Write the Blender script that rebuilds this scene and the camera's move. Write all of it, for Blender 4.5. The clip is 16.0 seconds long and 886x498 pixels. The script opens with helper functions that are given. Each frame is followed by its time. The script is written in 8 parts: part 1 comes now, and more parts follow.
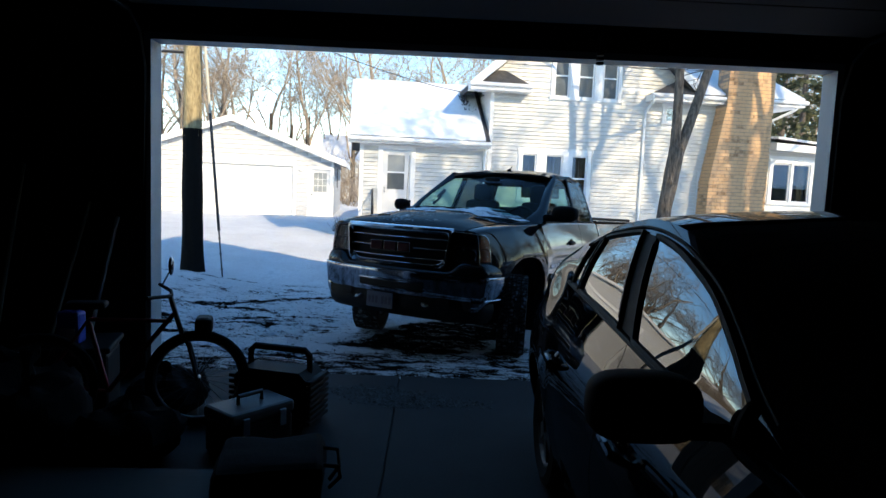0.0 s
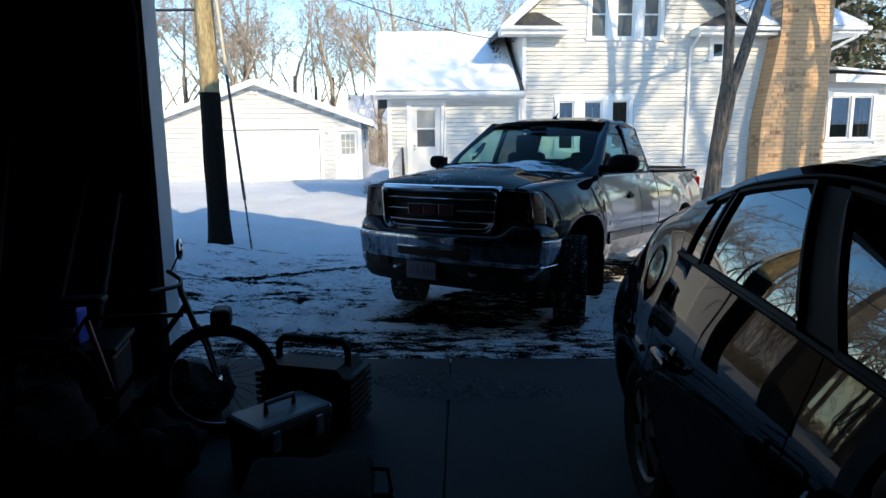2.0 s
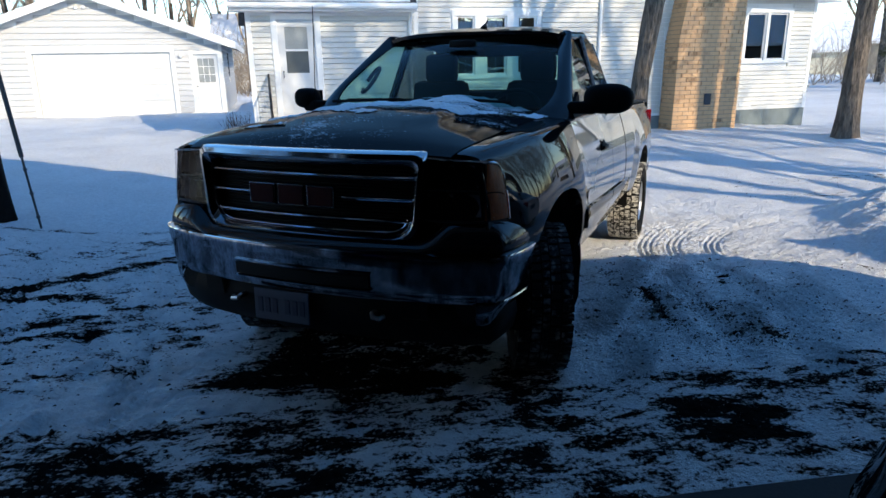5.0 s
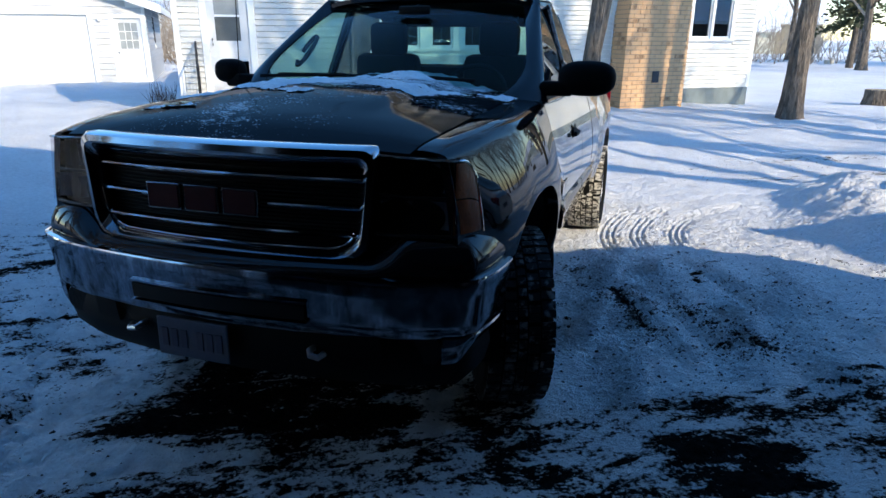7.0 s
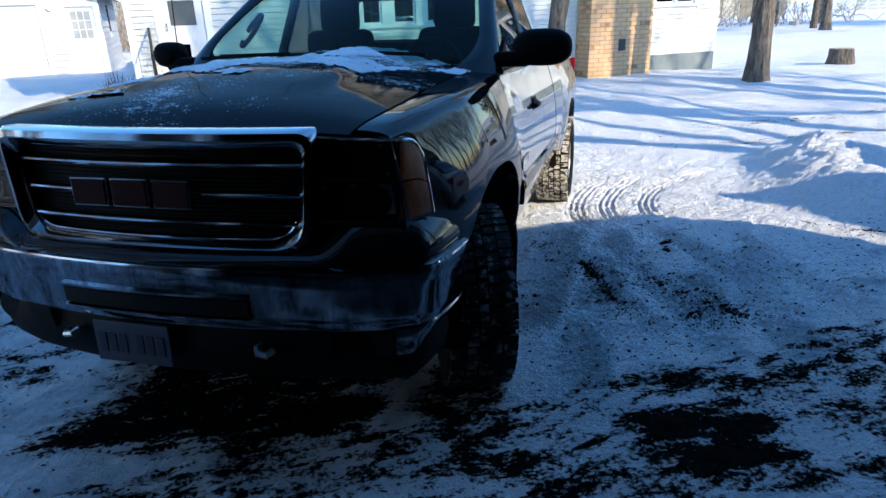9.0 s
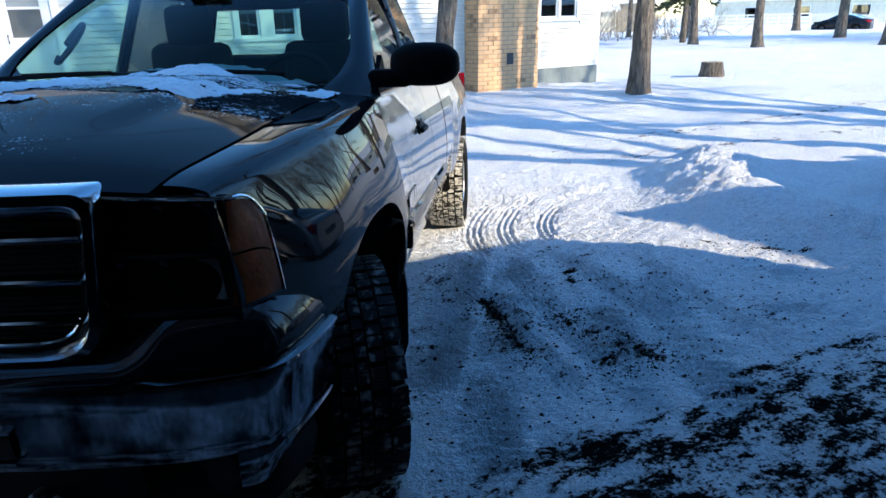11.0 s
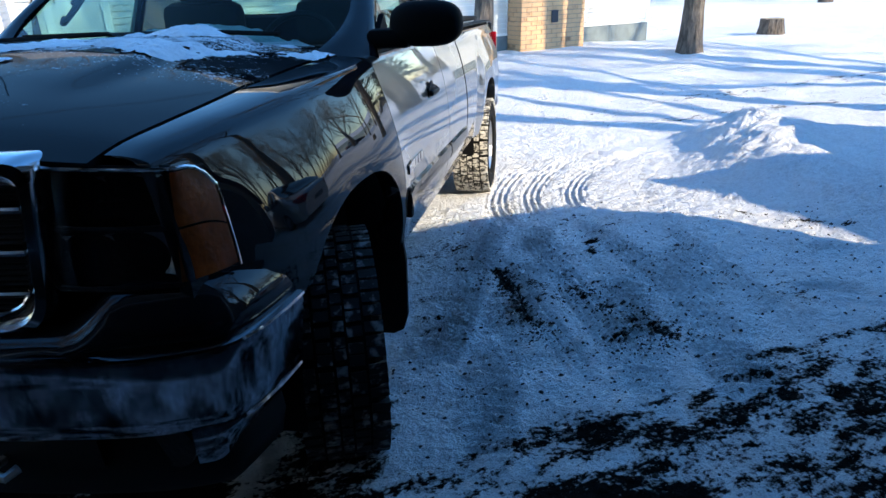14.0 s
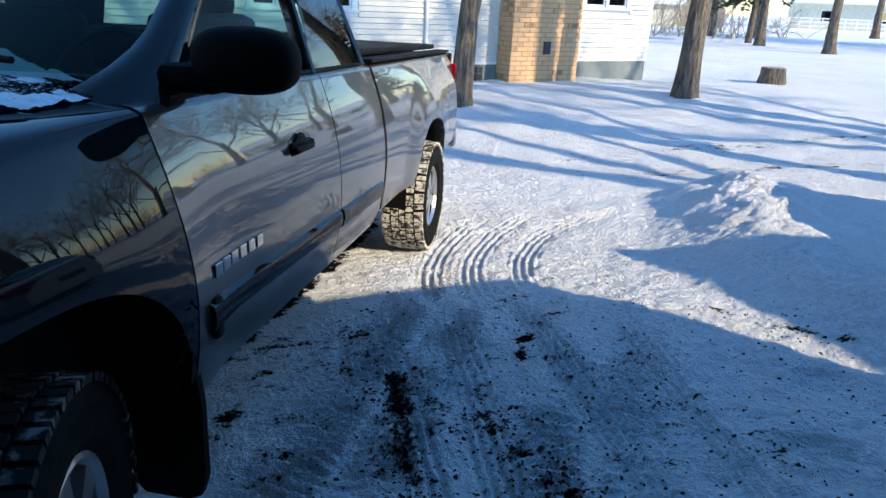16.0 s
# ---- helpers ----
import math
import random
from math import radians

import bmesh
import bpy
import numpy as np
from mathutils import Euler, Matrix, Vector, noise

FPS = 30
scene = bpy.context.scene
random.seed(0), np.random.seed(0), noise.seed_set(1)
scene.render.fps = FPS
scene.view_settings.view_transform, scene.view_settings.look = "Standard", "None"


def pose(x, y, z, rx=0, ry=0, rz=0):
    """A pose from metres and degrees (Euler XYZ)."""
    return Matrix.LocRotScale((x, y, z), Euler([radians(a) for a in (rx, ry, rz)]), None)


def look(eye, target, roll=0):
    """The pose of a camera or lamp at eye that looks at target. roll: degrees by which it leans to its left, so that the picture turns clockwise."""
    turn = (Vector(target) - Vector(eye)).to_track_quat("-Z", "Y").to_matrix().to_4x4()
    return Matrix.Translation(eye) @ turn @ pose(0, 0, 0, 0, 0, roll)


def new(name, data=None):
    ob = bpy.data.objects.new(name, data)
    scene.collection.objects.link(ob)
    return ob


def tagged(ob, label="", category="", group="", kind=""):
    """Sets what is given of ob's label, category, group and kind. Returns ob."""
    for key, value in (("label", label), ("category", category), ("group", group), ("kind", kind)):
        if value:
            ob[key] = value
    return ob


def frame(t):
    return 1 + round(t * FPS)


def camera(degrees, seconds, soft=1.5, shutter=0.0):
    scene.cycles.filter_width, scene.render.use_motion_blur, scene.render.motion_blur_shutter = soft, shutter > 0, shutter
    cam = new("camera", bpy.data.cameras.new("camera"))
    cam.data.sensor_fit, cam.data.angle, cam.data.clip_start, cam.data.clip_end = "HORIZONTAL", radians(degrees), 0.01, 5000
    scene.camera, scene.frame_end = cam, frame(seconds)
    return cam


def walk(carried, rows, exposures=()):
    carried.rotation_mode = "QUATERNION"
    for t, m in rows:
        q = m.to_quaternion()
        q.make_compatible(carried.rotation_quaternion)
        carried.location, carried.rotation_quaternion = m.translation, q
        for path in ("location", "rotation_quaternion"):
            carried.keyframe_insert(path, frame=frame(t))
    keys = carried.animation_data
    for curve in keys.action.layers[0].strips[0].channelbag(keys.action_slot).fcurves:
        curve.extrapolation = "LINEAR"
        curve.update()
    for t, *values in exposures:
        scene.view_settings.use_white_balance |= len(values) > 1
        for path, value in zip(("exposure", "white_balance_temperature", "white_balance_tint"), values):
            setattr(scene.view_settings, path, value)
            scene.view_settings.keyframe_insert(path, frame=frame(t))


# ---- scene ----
cam = camera(68.95, 16.0)
PATH = [
    (0, look((2.553, -5.025, 1.519), (2.629, -1.044, 1.131), 2.45)),
    (0.5, look((2.498, -4.978, 1.518), (2.641, -1.003, 1.098), 0.92)),
    (1, look((2.484, -4.848, 1.502), (2.804, -0.913, 0.865), 1.91)),
    (1.5, look((2.545, -4.637, 1.518), (2.690, -0.686, 0.911), 0.76)),
    (2, look((2.434, -4.333, 1.496), (2.317, -0.389, 0.841), -0.63)),
    (2.5, look((2.340, -3.882, 1.493), (2.530, 0.015, 0.611), -1.04)),
    (3, look((2.353, -3.443, 1.476), (2.234, 0.462, 0.618), -4.20)),
    (3.5, look((2.263, -3.092, 1.500), (2.434, 0.839, 0.782), -1.31)),
    (4, look((2.362, -2.614, 1.458), (2.877, 1.264, 0.625), -0.50)),
    (4.2, look((2.427, -2.455, 1.484), (2.957, 1.395, 0.540), -0.83)),
    (6.3, look((2.415, -1.236, 1.479), (3.102, 2.529, 0.316), -1.12)),
    (6.5, look((2.425, -1.234, 1.475), (3.185, 2.510, 0.292), -1.22)),
    (7, look((2.466, -1.221, 1.476), (3.365, 2.470, 0.225), 0.26)),
    (7.5, look((2.481, -1.210, 1.474), (3.432, 2.434, 0.126), -0.17)),
    (8, look((2.488, -1.225, 1.472), (3.478, 2.384, 0.060), -0.19)),
    (8.2, look((2.495, -1.227, 1.469), (3.503, 2.378, 0.060), -0.63)),
    (10.3, look((2.763, -0.874, 1.435), (3.732, 2.766, 0.089), -3.26)),
    (10.5, look((2.775, -0.843, 1.446), (3.699, 2.802, 0.082), -2.59)),
    (11, look((2.846, -0.643, 1.438), (4.444, 2.776, 0.112), -1.60)),
    (11.5, look((2.904, -0.658, 1.440), (4.627, 2.691, 0.093), -1.20)),
    (12, look((2.908, -0.674, 1.446), (4.501, 2.723, 0.058), -1.54)),
    (12.5, look((2.906, -0.666, 1.445), (4.427, 2.764, 0.058), -1.49)),
    (13, look((2.909, -0.666, 1.440), (4.339, 2.778, -0.008), -1.47)),
    (13.5, look((2.970, -0.663, 1.434), (4.279, 2.804, -0.070), -1.90)),
    (14, look((3.065, -0.626, 1.430), (4.360, 2.832, -0.107), -2.19)),
    (14.5, look((3.182, -0.377, 1.451), (4.333, 3.168, -0.002), -2.75)),
    (15, look((3.408, -0.235, 1.443), (4.859, 3.233, 0.076), -1.98)),
    (15.5, look((3.702, -0.156, 1.464), (4.945, 3.362, 0.021), 1.40)),
    (16, look((3.849, 0.070, 1.441), (5.200, 3.552, 0.010), 2.31)),
]
walk(cam, PATH, [(0, 1.68, 7600, 10), (2.0, 1.58, 7400, 10), (3.5, 1.32, 7100, 10), (7, 1.68, 6650, 10), (10.5, 2.03, 6600, 10), (12.5, 1.88, 6650, 10), (14.0, 2.17, 6750, 10), (16, 1.76, 6900, 10)])

# ---- light ----
SUN_AZ, SUN_EL = 148.0, 27.0
world = bpy.data.worlds.new("world")
scene.world = world
world.use_nodes = True
wn = world.node_tree
sky = wn.nodes.new("ShaderNodeTexSky")
sky.sky_type = "NISHITA"
sky.sun_disc = False
sky.sun_elevation = radians(SUN_EL)
sky.sun_rotation = radians(SUN_AZ)
sky.altitude = 300
sky.air_density = 1.0
sky.dust_density = 0.2
sky.ozone_density = 3.0
deep = wn.nodes.new("ShaderNodeHueSaturation")
deep.inputs["Saturation"].default_value = 1.25
wn.links.new(sky.outputs[0], deep.inputs["Color"])
wn.links.new(deep.outputs[0], wn.nodes["Background"].inputs[0])
wn.nodes["Background"].inputs[1].default_value = 0.15
sun = new("sun", bpy.data.lights.new("sun", "SUN"))
sun.data.energy = 2.0
sun.data.angle = radians(0.6)
sun.data.color = (1.0, 0.88, 0.68)
sa, se = radians(SUN_AZ), radians(SUN_EL)
sun.matrix_world = look((40 * math.sin(sa) * math.cos(se), 40 * math.cos(sa) * math.cos(se), 40 * math.sin(se)), (0, 0, 0))


# ---- materials ----
def mat(name, col, rough=0.6, metal=0.0, var=0.15, scale=4.0, fine=60.0, bump=0.1, col2=None, rand=0.0, coat=0.0, spec=0.5, stretch=(1, 1, 1), dist=0.01, coat_ior=1.5):
    """A surface with stains at a coarse scale, grain at a fine one, and relief from both."""
    m = bpy.data.materials.new(name)
    m.use_nodes = True
    nt = m.node_tree
    b = nt.nodes["Principled BSDF"]
    tc = nt.nodes.new("ShaderNodeTexCoord")
    mp = nt.nodes.new("ShaderNodeMapping")
    mp.inputs["Scale"].default_value = stretch
    nt.links.new(tc.outputs["Object"], mp.inputs[0])
    n1 = nt.nodes.new("ShaderNodeTexNoise")
    n1.inputs["Scale"].default_value = scale
    n1.inputs["Detail"].default_value = 5
    n2 = nt.nodes.new("ShaderNodeTexNoise")
    n2.inputs["Scale"].default_value = fine
    n2.inputs["Detail"].default_value = 3
    for n in (n1, n2):
        nt.links.new(mp.outputs[0], n.inputs["Vector"])
    add = nt.nodes.new("ShaderNodeMath")
    add.operation = "ADD"
    nt.links.new(n1.outputs[0], add.inputs[0])
    half = nt.nodes.new("ShaderNodeMath")
    half.operation = "MULTIPLY"
    half.inputs[1].default_value = 0.5
    nt.links.new(n2.outputs[0], half.inputs[0])
    nt.links.new(half.outputs[0], add.inputs[1])
    fac = add.outputs[0]
    if rand:
        oi = nt.nodes.new("ShaderNodeObjectInfo")
        ge = nt.nodes.new("ShaderNodeNewGeometry")
        r1 = nt.nodes.new("ShaderNodeMath")
        r1.operation = "ADD"
        nt.links.new(oi.outputs["Random"], r1.inputs[0])
        nt.links.new(ge.outputs["Random Per Island"], r1.inputs[1])
        fr = nt.nodes.new("ShaderNodeMath")
        fr.operation = "FRACT"
        nt.links.new(r1.outputs[0], fr.inputs[0])
        mr = nt.nodes.new("ShaderNodeMath")
        mr.operation = "MULTIPLY_ADD"
        mr.inputs[1].default_value = rand
        nt.links.new(fr.outputs[0], mr.inputs[0])
        nt.links.new(fac, mr.inputs[2])
        fac = mr.outputs[0]
    cr = nt.nodes.new("ShaderNodeValToRGB")
    cr.color_ramp.elements[0].position = 0.45
    cr.color_ramp.elements[1].position = 1.05 + rand * 0.8 if rand else 1.0
    c2 = col2 or tuple(min(1, c * (1 + var)) for c in col)
    c1 = tuple(c * (1 - var) for c in col)
    cr.color_ramp.elements[0].color = (*c1, 1)
    cr.color_ramp.elements[1].color = (*c2, 1)
    nt.links.new(fac, cr.inputs[0])
    nt.links.new(cr.outputs[0], b.inputs["Base Color"])
    b.inputs["Roughness"].default_value = rough
    b.inputs["Metallic"].default_value = metal
    b.inputs["Coat Weight"].default_value = coat
    b.inputs["Coat Roughness"].default_value = 0.015
    b.inputs["Coat IOR"].default_value = coat_ior
    b.inputs["Specular IOR Level"].default_value = spec
    if rough > 0.08:
        rr = nt.nodes.new("ShaderNodeMapRange")
        rr.inputs["To Min"].default_value = max(0.02, rough - 0.08)
        rr.inputs["To Max"].default_value = min(1, rough + 0.08)
        nt.links.new(n1.outputs[0], rr.inputs["Value"])
        nt.links.new(rr.outputs[0], b.inputs["Roughness"])
    if bump:
        bp = nt.nodes.new("ShaderNodeBump")
        bp.inputs["Strength"].default_value = bump
        bp.inputs["Distance"].default_value = dist
        nt.links.new(add.outputs[0], bp.inputs["Height"])
        nt.links.new(bp.outputs[0], b.inputs["Normal"])
    return m


def glass(name, tint=(0.9, 0.95, 0.95), rough=0.0, floor=0.0, ior=1.6):
    """Thin car or window glass: mostly clear, with Fresnel gloss."""
    m = bpy.data.materials.new(name)
    m.use_nodes = True
    nt = m.node_tree
    nt.nodes.remove(nt.nodes["Principled BSDF"])
    tr = nt.nodes.new("ShaderNodeBsdfTransparent")
    tr.inputs[0].default_value = (*tint, 1)
    gl = nt.nodes.new("ShaderNodeBsdfGlossy")
    gl.inputs["Roughness"].default_value = rough
    fr = nt.nodes.new("ShaderNodeFresnel")
    fr.inputs[0].default_value = ior
    mx = nt.nodes.new("ShaderNodeMixShader")
    up = nt.nodes.new("ShaderNodeMath")
    up.operation = "ADD"
    up.use_clamp = True
    up.inputs[1].default_value = floor
    nt.links.new(fr.outputs[0], up.inputs[0])
    nt.links.new(up.outputs[0], mx.inputs[0])
    nt.links.new(tr.outputs[0], mx.inputs[1])
    nt.links.new(gl.outputs[0], mx.inputs[2])
    nt.links.new(mx.outputs[0], nt.nodes["Material Output"].inputs[0])
    return m


def snow_ground():
    """Snow, driven thin in places over dark gravel: the 'bare' attribute says where it wears through, and also darkens
    shaded ground by the garage and bumper.
    """
    m = bpy.data.materials.new("snow_ground")
    m.use_nodes = True
    nt = m.node_tree
    b = nt.nodes["Principled BSDF"]
    geo = nt.nodes.new("ShaderNodeNewGeometry")
    at = nt.nodes.new("ShaderNodeAttribute")
    at.attribute_name = "bare"
    def noise_node(scale, detail, rough=0.6, stretch=(1, 1, 1), dist=0.0):
        mp = nt.nodes.new("ShaderNodeMapping")
        mp.inputs["Scale"].default_value = stretch
        nt.links.new(geo.outputs["Position"], mp.inputs[0])
        n = nt.nodes.new("ShaderNodeTexNoise")
        n.inputs["Scale"].default_value = scale
        n.inputs["Detail"].default_value = detail
        n.inputs["Roughness"].default_value = rough
        n.inputs["Distortion"].default_value = dist
        nt.links.new(mp.outputs[0], n.inputs["Vector"])
        return n
    def mathn(op, a, c):
        n = nt.nodes.new("ShaderNodeMath")
        n.operation = op
        for k, v in ((0, a), (1, c)):
            if isinstance(v, (int, float)):
                n.inputs[k].default_value = v
            else:
                nt.links.new(v, n.inputs[k])
        return n.outputs[0]
    nA = noise_node(5.0, 10, 0.68, (1, 2.1, 1), 0.35)
    nB = noise_node(22, 5, 0.7)
    nC = noise_node(150, 3)
    nD = noise_node(0.6, 3)
    nE = noise_node(46, 4, 0.65)
    nF = noise_node(1.7, 4, 0.6, (1, 1.3, 1))
    mix = mathn("ADD", mathn("MULTIPLY", nA.outputs[0], 0.50), mathn("ADD", mathn("MULTIPLY", nF.outputs[0], 0.22), mathn("MULTIPLY", nE.outputs[0], 0.28)))
    cover = mathn("SUBTRACT", mix, mathn("SUBTRACT", 1.0, at.outputs["Fac"]))
    ramp = nt.nodes.new("ShaderNodeMapRange")
    ramp.inputs["From Min"].default_value = -0.022
    ramp.inputs["From Max"].default_value = 0.022
    nt.links.new(cover, ramp.inputs["Value"])
    dirt = nt.nodes.new("ShaderNodeValToRGB")
    dirt.color_ramp.elements[0].position, dirt.color_ramp.elements[1].position = 0.35, 0.7
    dirt.color_ramp.elements[0].color = (0.004, 0.004, 0.0045, 1)
    dirt.color_ramp.elements[1].color = (0.020, 0.019, 0.018, 1)
    nt.links.new(nB.outputs[0], dirt.inputs[0])
    snow = nt.nodes.new("ShaderNodeValToRGB")
    snow.color_ramp.elements[0].position, snow.color_ramp.elements[1].position = 0.36, 0.56
    snow.color_ramp.elements[0].color = (0.72, 0.72, 0.73, 1)
    snow.color_ramp.elements[1].color = (0.93, 0.94, 0.95, 1)
    nt.links.new(mathn("ADD", mathn("MULTIPLY", nD.outputs[0], 0.25), mathn("ADD", mathn("MULTIPLY", nB.outputs[0], 0.40), mathn("MULTIPLY", nE.outputs[0], 0.35))), snow.inputs[0])
    worn = nt.nodes.new("ShaderNodeMapRange")
    worn.inputs["From Min"].default_value, worn.inputs["From Max"].default_value = 0.30, 0.42
    nt.links.new(at.outputs["Fac"], worn.inputs["Value"])
    grime = nt.nodes.new("ShaderNodeMapRange")
    grime.inputs["From Min"].default_value, grime.inputs["From Max"].default_value = 0.52, 0.60
    grime.inputs["To Max"].default_value = 0.22
    nt.links.new(mathn("ADD", mathn("MULTIPLY", nE.outputs[0], 0.60), mathn("MULTIPLY", nA.outputs[0], 0.40)), grime.inputs["Value"])
    soil_and_groove = nt.nodes.new("ShaderNodeMix")
    soil_and_groove.data_type = "RGBA"
    soil_and_groove.inputs["B"].default_value = (0.20, 0.185, 0.165, 1)
    pk = nt.nodes.new("ShaderNodeAttribute")
    pk.attribute_name = "groove_dark"
    # Besides grime, tread grooves are darkened here to stand for shade inside them.
    nt.links.new(mathn("MAXIMUM", mathn("MULTIPLY", worn.outputs[0], grime.outputs[0]), mathn("MULTIPLY", pk.outputs["Fac"], 0.17)), soil_and_groove.inputs["Factor"])
    nt.links.new(snow.outputs[0], soil_and_groove.inputs["A"])
    mx = nt.nodes.new("ShaderNodeMix")
    mx.data_type = "RGBA"
    nt.links.new(ramp.outputs[0], mx.inputs["Factor"])
    nt.links.new(soil_and_groove.outputs["Result"], mx.inputs["A"])
    nt.links.new(dirt.outputs[0], mx.inputs["B"])
    nt.links.new(mx.outputs["Result"], b.inputs["Base Color"])
    b.inputs["Roughness"].default_value = 0.75
    b.inputs["Specular IOR Level"].default_value = 0.0
    hgt = mathn("ADD", mathn("ADD", mathn("ADD", mathn("MULTIPLY", nB.outputs[0], 0.9), mathn("MULTIPLY", nE.outputs[0], 0.55)), mathn("MULTIPLY", nF.outputs[0], 1.6)), mathn("ADD", mathn("MULTIPLY", nC.outputs[0], 0.20), mathn("MULTIPLY", ramp.outputs[0], -0.4)))
    bp = nt.nodes.new("ShaderNodeBump")
    bp.inputs["Strength"].default_value = 1.0
    bp.inputs["Distance"].default_value = 0.075
    nt.links.new(hgt, bp.inputs["Height"])
    nt.links.new(bp.outputs[0], b.inputs["Normal"])
    return m


M_SNOWG = snow_ground()
M_SNOW = mat("snow", (0.84, 0.85, 0.87), 0.8, var=0.06, scale=6, fine=70, bump=0.5, dist=0.03)
# Base colour far below grey concrete, to deepen shade on the garage floor.
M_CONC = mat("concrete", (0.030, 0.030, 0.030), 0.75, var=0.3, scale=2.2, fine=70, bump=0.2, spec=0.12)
M_DIRT = mat("wet_debris", (0.016, 0.0145, 0.013), 0.7, var=0.5, scale=12, fine=80, bump=0.8)
M_SIDE = mat("white_clapboard", (0.60, 0.59, 0.55), 0.55, var=0.07, scale=1.5, fine=40, bump=0.05, rand=0.12)
M_SIDEWHITE = mat("bright_white_clapboard", (0.50, 0.50, 0.50), 0.55, var=0.06, scale=1.5, fine=40, bump=0.05, rand=0.10)
M_TRIM = mat("white_trim", (0.80, 0.80, 0.78), 0.5, var=0.05, bump=0.05)
M_GDOOR = mat("white_steel_door", (0.66, 0.66, 0.65), 0.45, var=0.04, bump=0.04)
M_BRICK = mat("tan_brick", (0.105, 0.045, 0.024), 0.85, var=0.5, scale=9, fine=60, bump=0.5, col2=(0.62, 0.38, 0.205), rand=1.6)
M_MORTAR = mat("mortar", (0.25, 0.20, 0.15), 0.9, var=0.2, scale=8, bump=0.4)
M_FOUND = mat("painted_foundation", (0.16, 0.19, 0.19), 0.8, var=0.2, scale=5, bump=0.3)
M_SHINGLE = mat("dark_shingle", (0.055, 0.055, 0.058), 0.9, var=0.4, scale=10, fine=80, bump=0.6)
M_BARK = mat("bark", (0.022, 0.017, 0.013), 0.9, var=0.5, scale=17, fine=46, bump=1.0, dist=0.06, stretch=(1, 1, 0.22), col2=(0.22, 0.175, 0.135))
M_TWIG = mat("twig", (0.27, 0.21, 0.155), 0.85, var=0.3, scale=3, fine=30, bump=0.3, col2=(0.48, 0.39, 0.30))
M_POLE = mat("weathered_pole", (0.20, 0.15, 0.075), 0.9, var=0.5, scale=9, fine=40, bump=1.0, dist=0.03, stretch=(1, 1, 0.3), col2=(0.50, 0.39, 0.21))
M_POST = mat("grey_weathered_timber", (0.10, 0.085, 0.065), 0.9, var=0.4, scale=6, fine=40, bump=0.6, stretch=(1, 1, 0.2), col2=(0.28, 0.25, 0.20))
# Near black deepens the garage's shade on the pole's lower length.
M_POLESHADE = mat("shaded_pole_black", (0.006, 0.0055, 0.005), 0.9, var=0.4, scale=14, fine=60, bump=1.0, dist=0.02, spec=0.1)
M_WOOD = mat("weathered_board", (0.045, 0.038, 0.032), 0.85, var=0.4, scale=3, fine=40, bump=0.4, stretch=(1, 1, 0.15))
M_PLY = mat("worn_plywood", (0.022, 0.020, 0.015), 0.7, var=0.2, scale=3, fine=40, bump=0.2, stretch=(0.2, 1, 1))
M_CUTWOOD = mat("cut_wood", (0.45, 0.33, 0.20), 0.85, var=0.3, scale=8, bump=0.5)
# Near-black base colour carries the gloom of the unlit garage.
M_WALLIN = mat("unlit_stud_wall", (0.018, 0.0175, 0.017), 0.85, var=0.25, scale=1.5, bump=0.2)
M_JAMB = mat("white_jamb", (0.50, 0.51, 0.52), 0.5, var=0.08, bump=0.05)
M_PAINT = mat("dark_metallic_paint", (0.008, 0.0085, 0.010), 0.3, metal=0.0, spec=0.0, var=0.12, scale=2, fine=900, bump=0.0, coat=0.65)
# Salt film, lightened further to stand for sunlit snow mirrored in the flank.
M_FLANK = mat("salty_paint_with_snow_sheen", (0.014, 0.014, 0.015), 0.35, metal=0.0, spec=0.3, var=0.3, scale=5, fine=120, bump=0.0, coat=1.0, col2=(0.042, 0.040, 0.038), stretch=(1, 1, 1.6), coat_ior=1.65)
M_CARPAINT = mat("black_car_paint", (0.003, 0.0033, 0.0045), 0.3, metal=0.0, spec=0.0, var=0.1, scale=2, fine=900, bump=0.0, coat=0.6, coat_ior=1.40)
M_DARKRIM = mat("dark_alloy", (0.03, 0.03, 0.032), 0.4, metal=0.6, var=0.2, scale=8, bump=0.02)


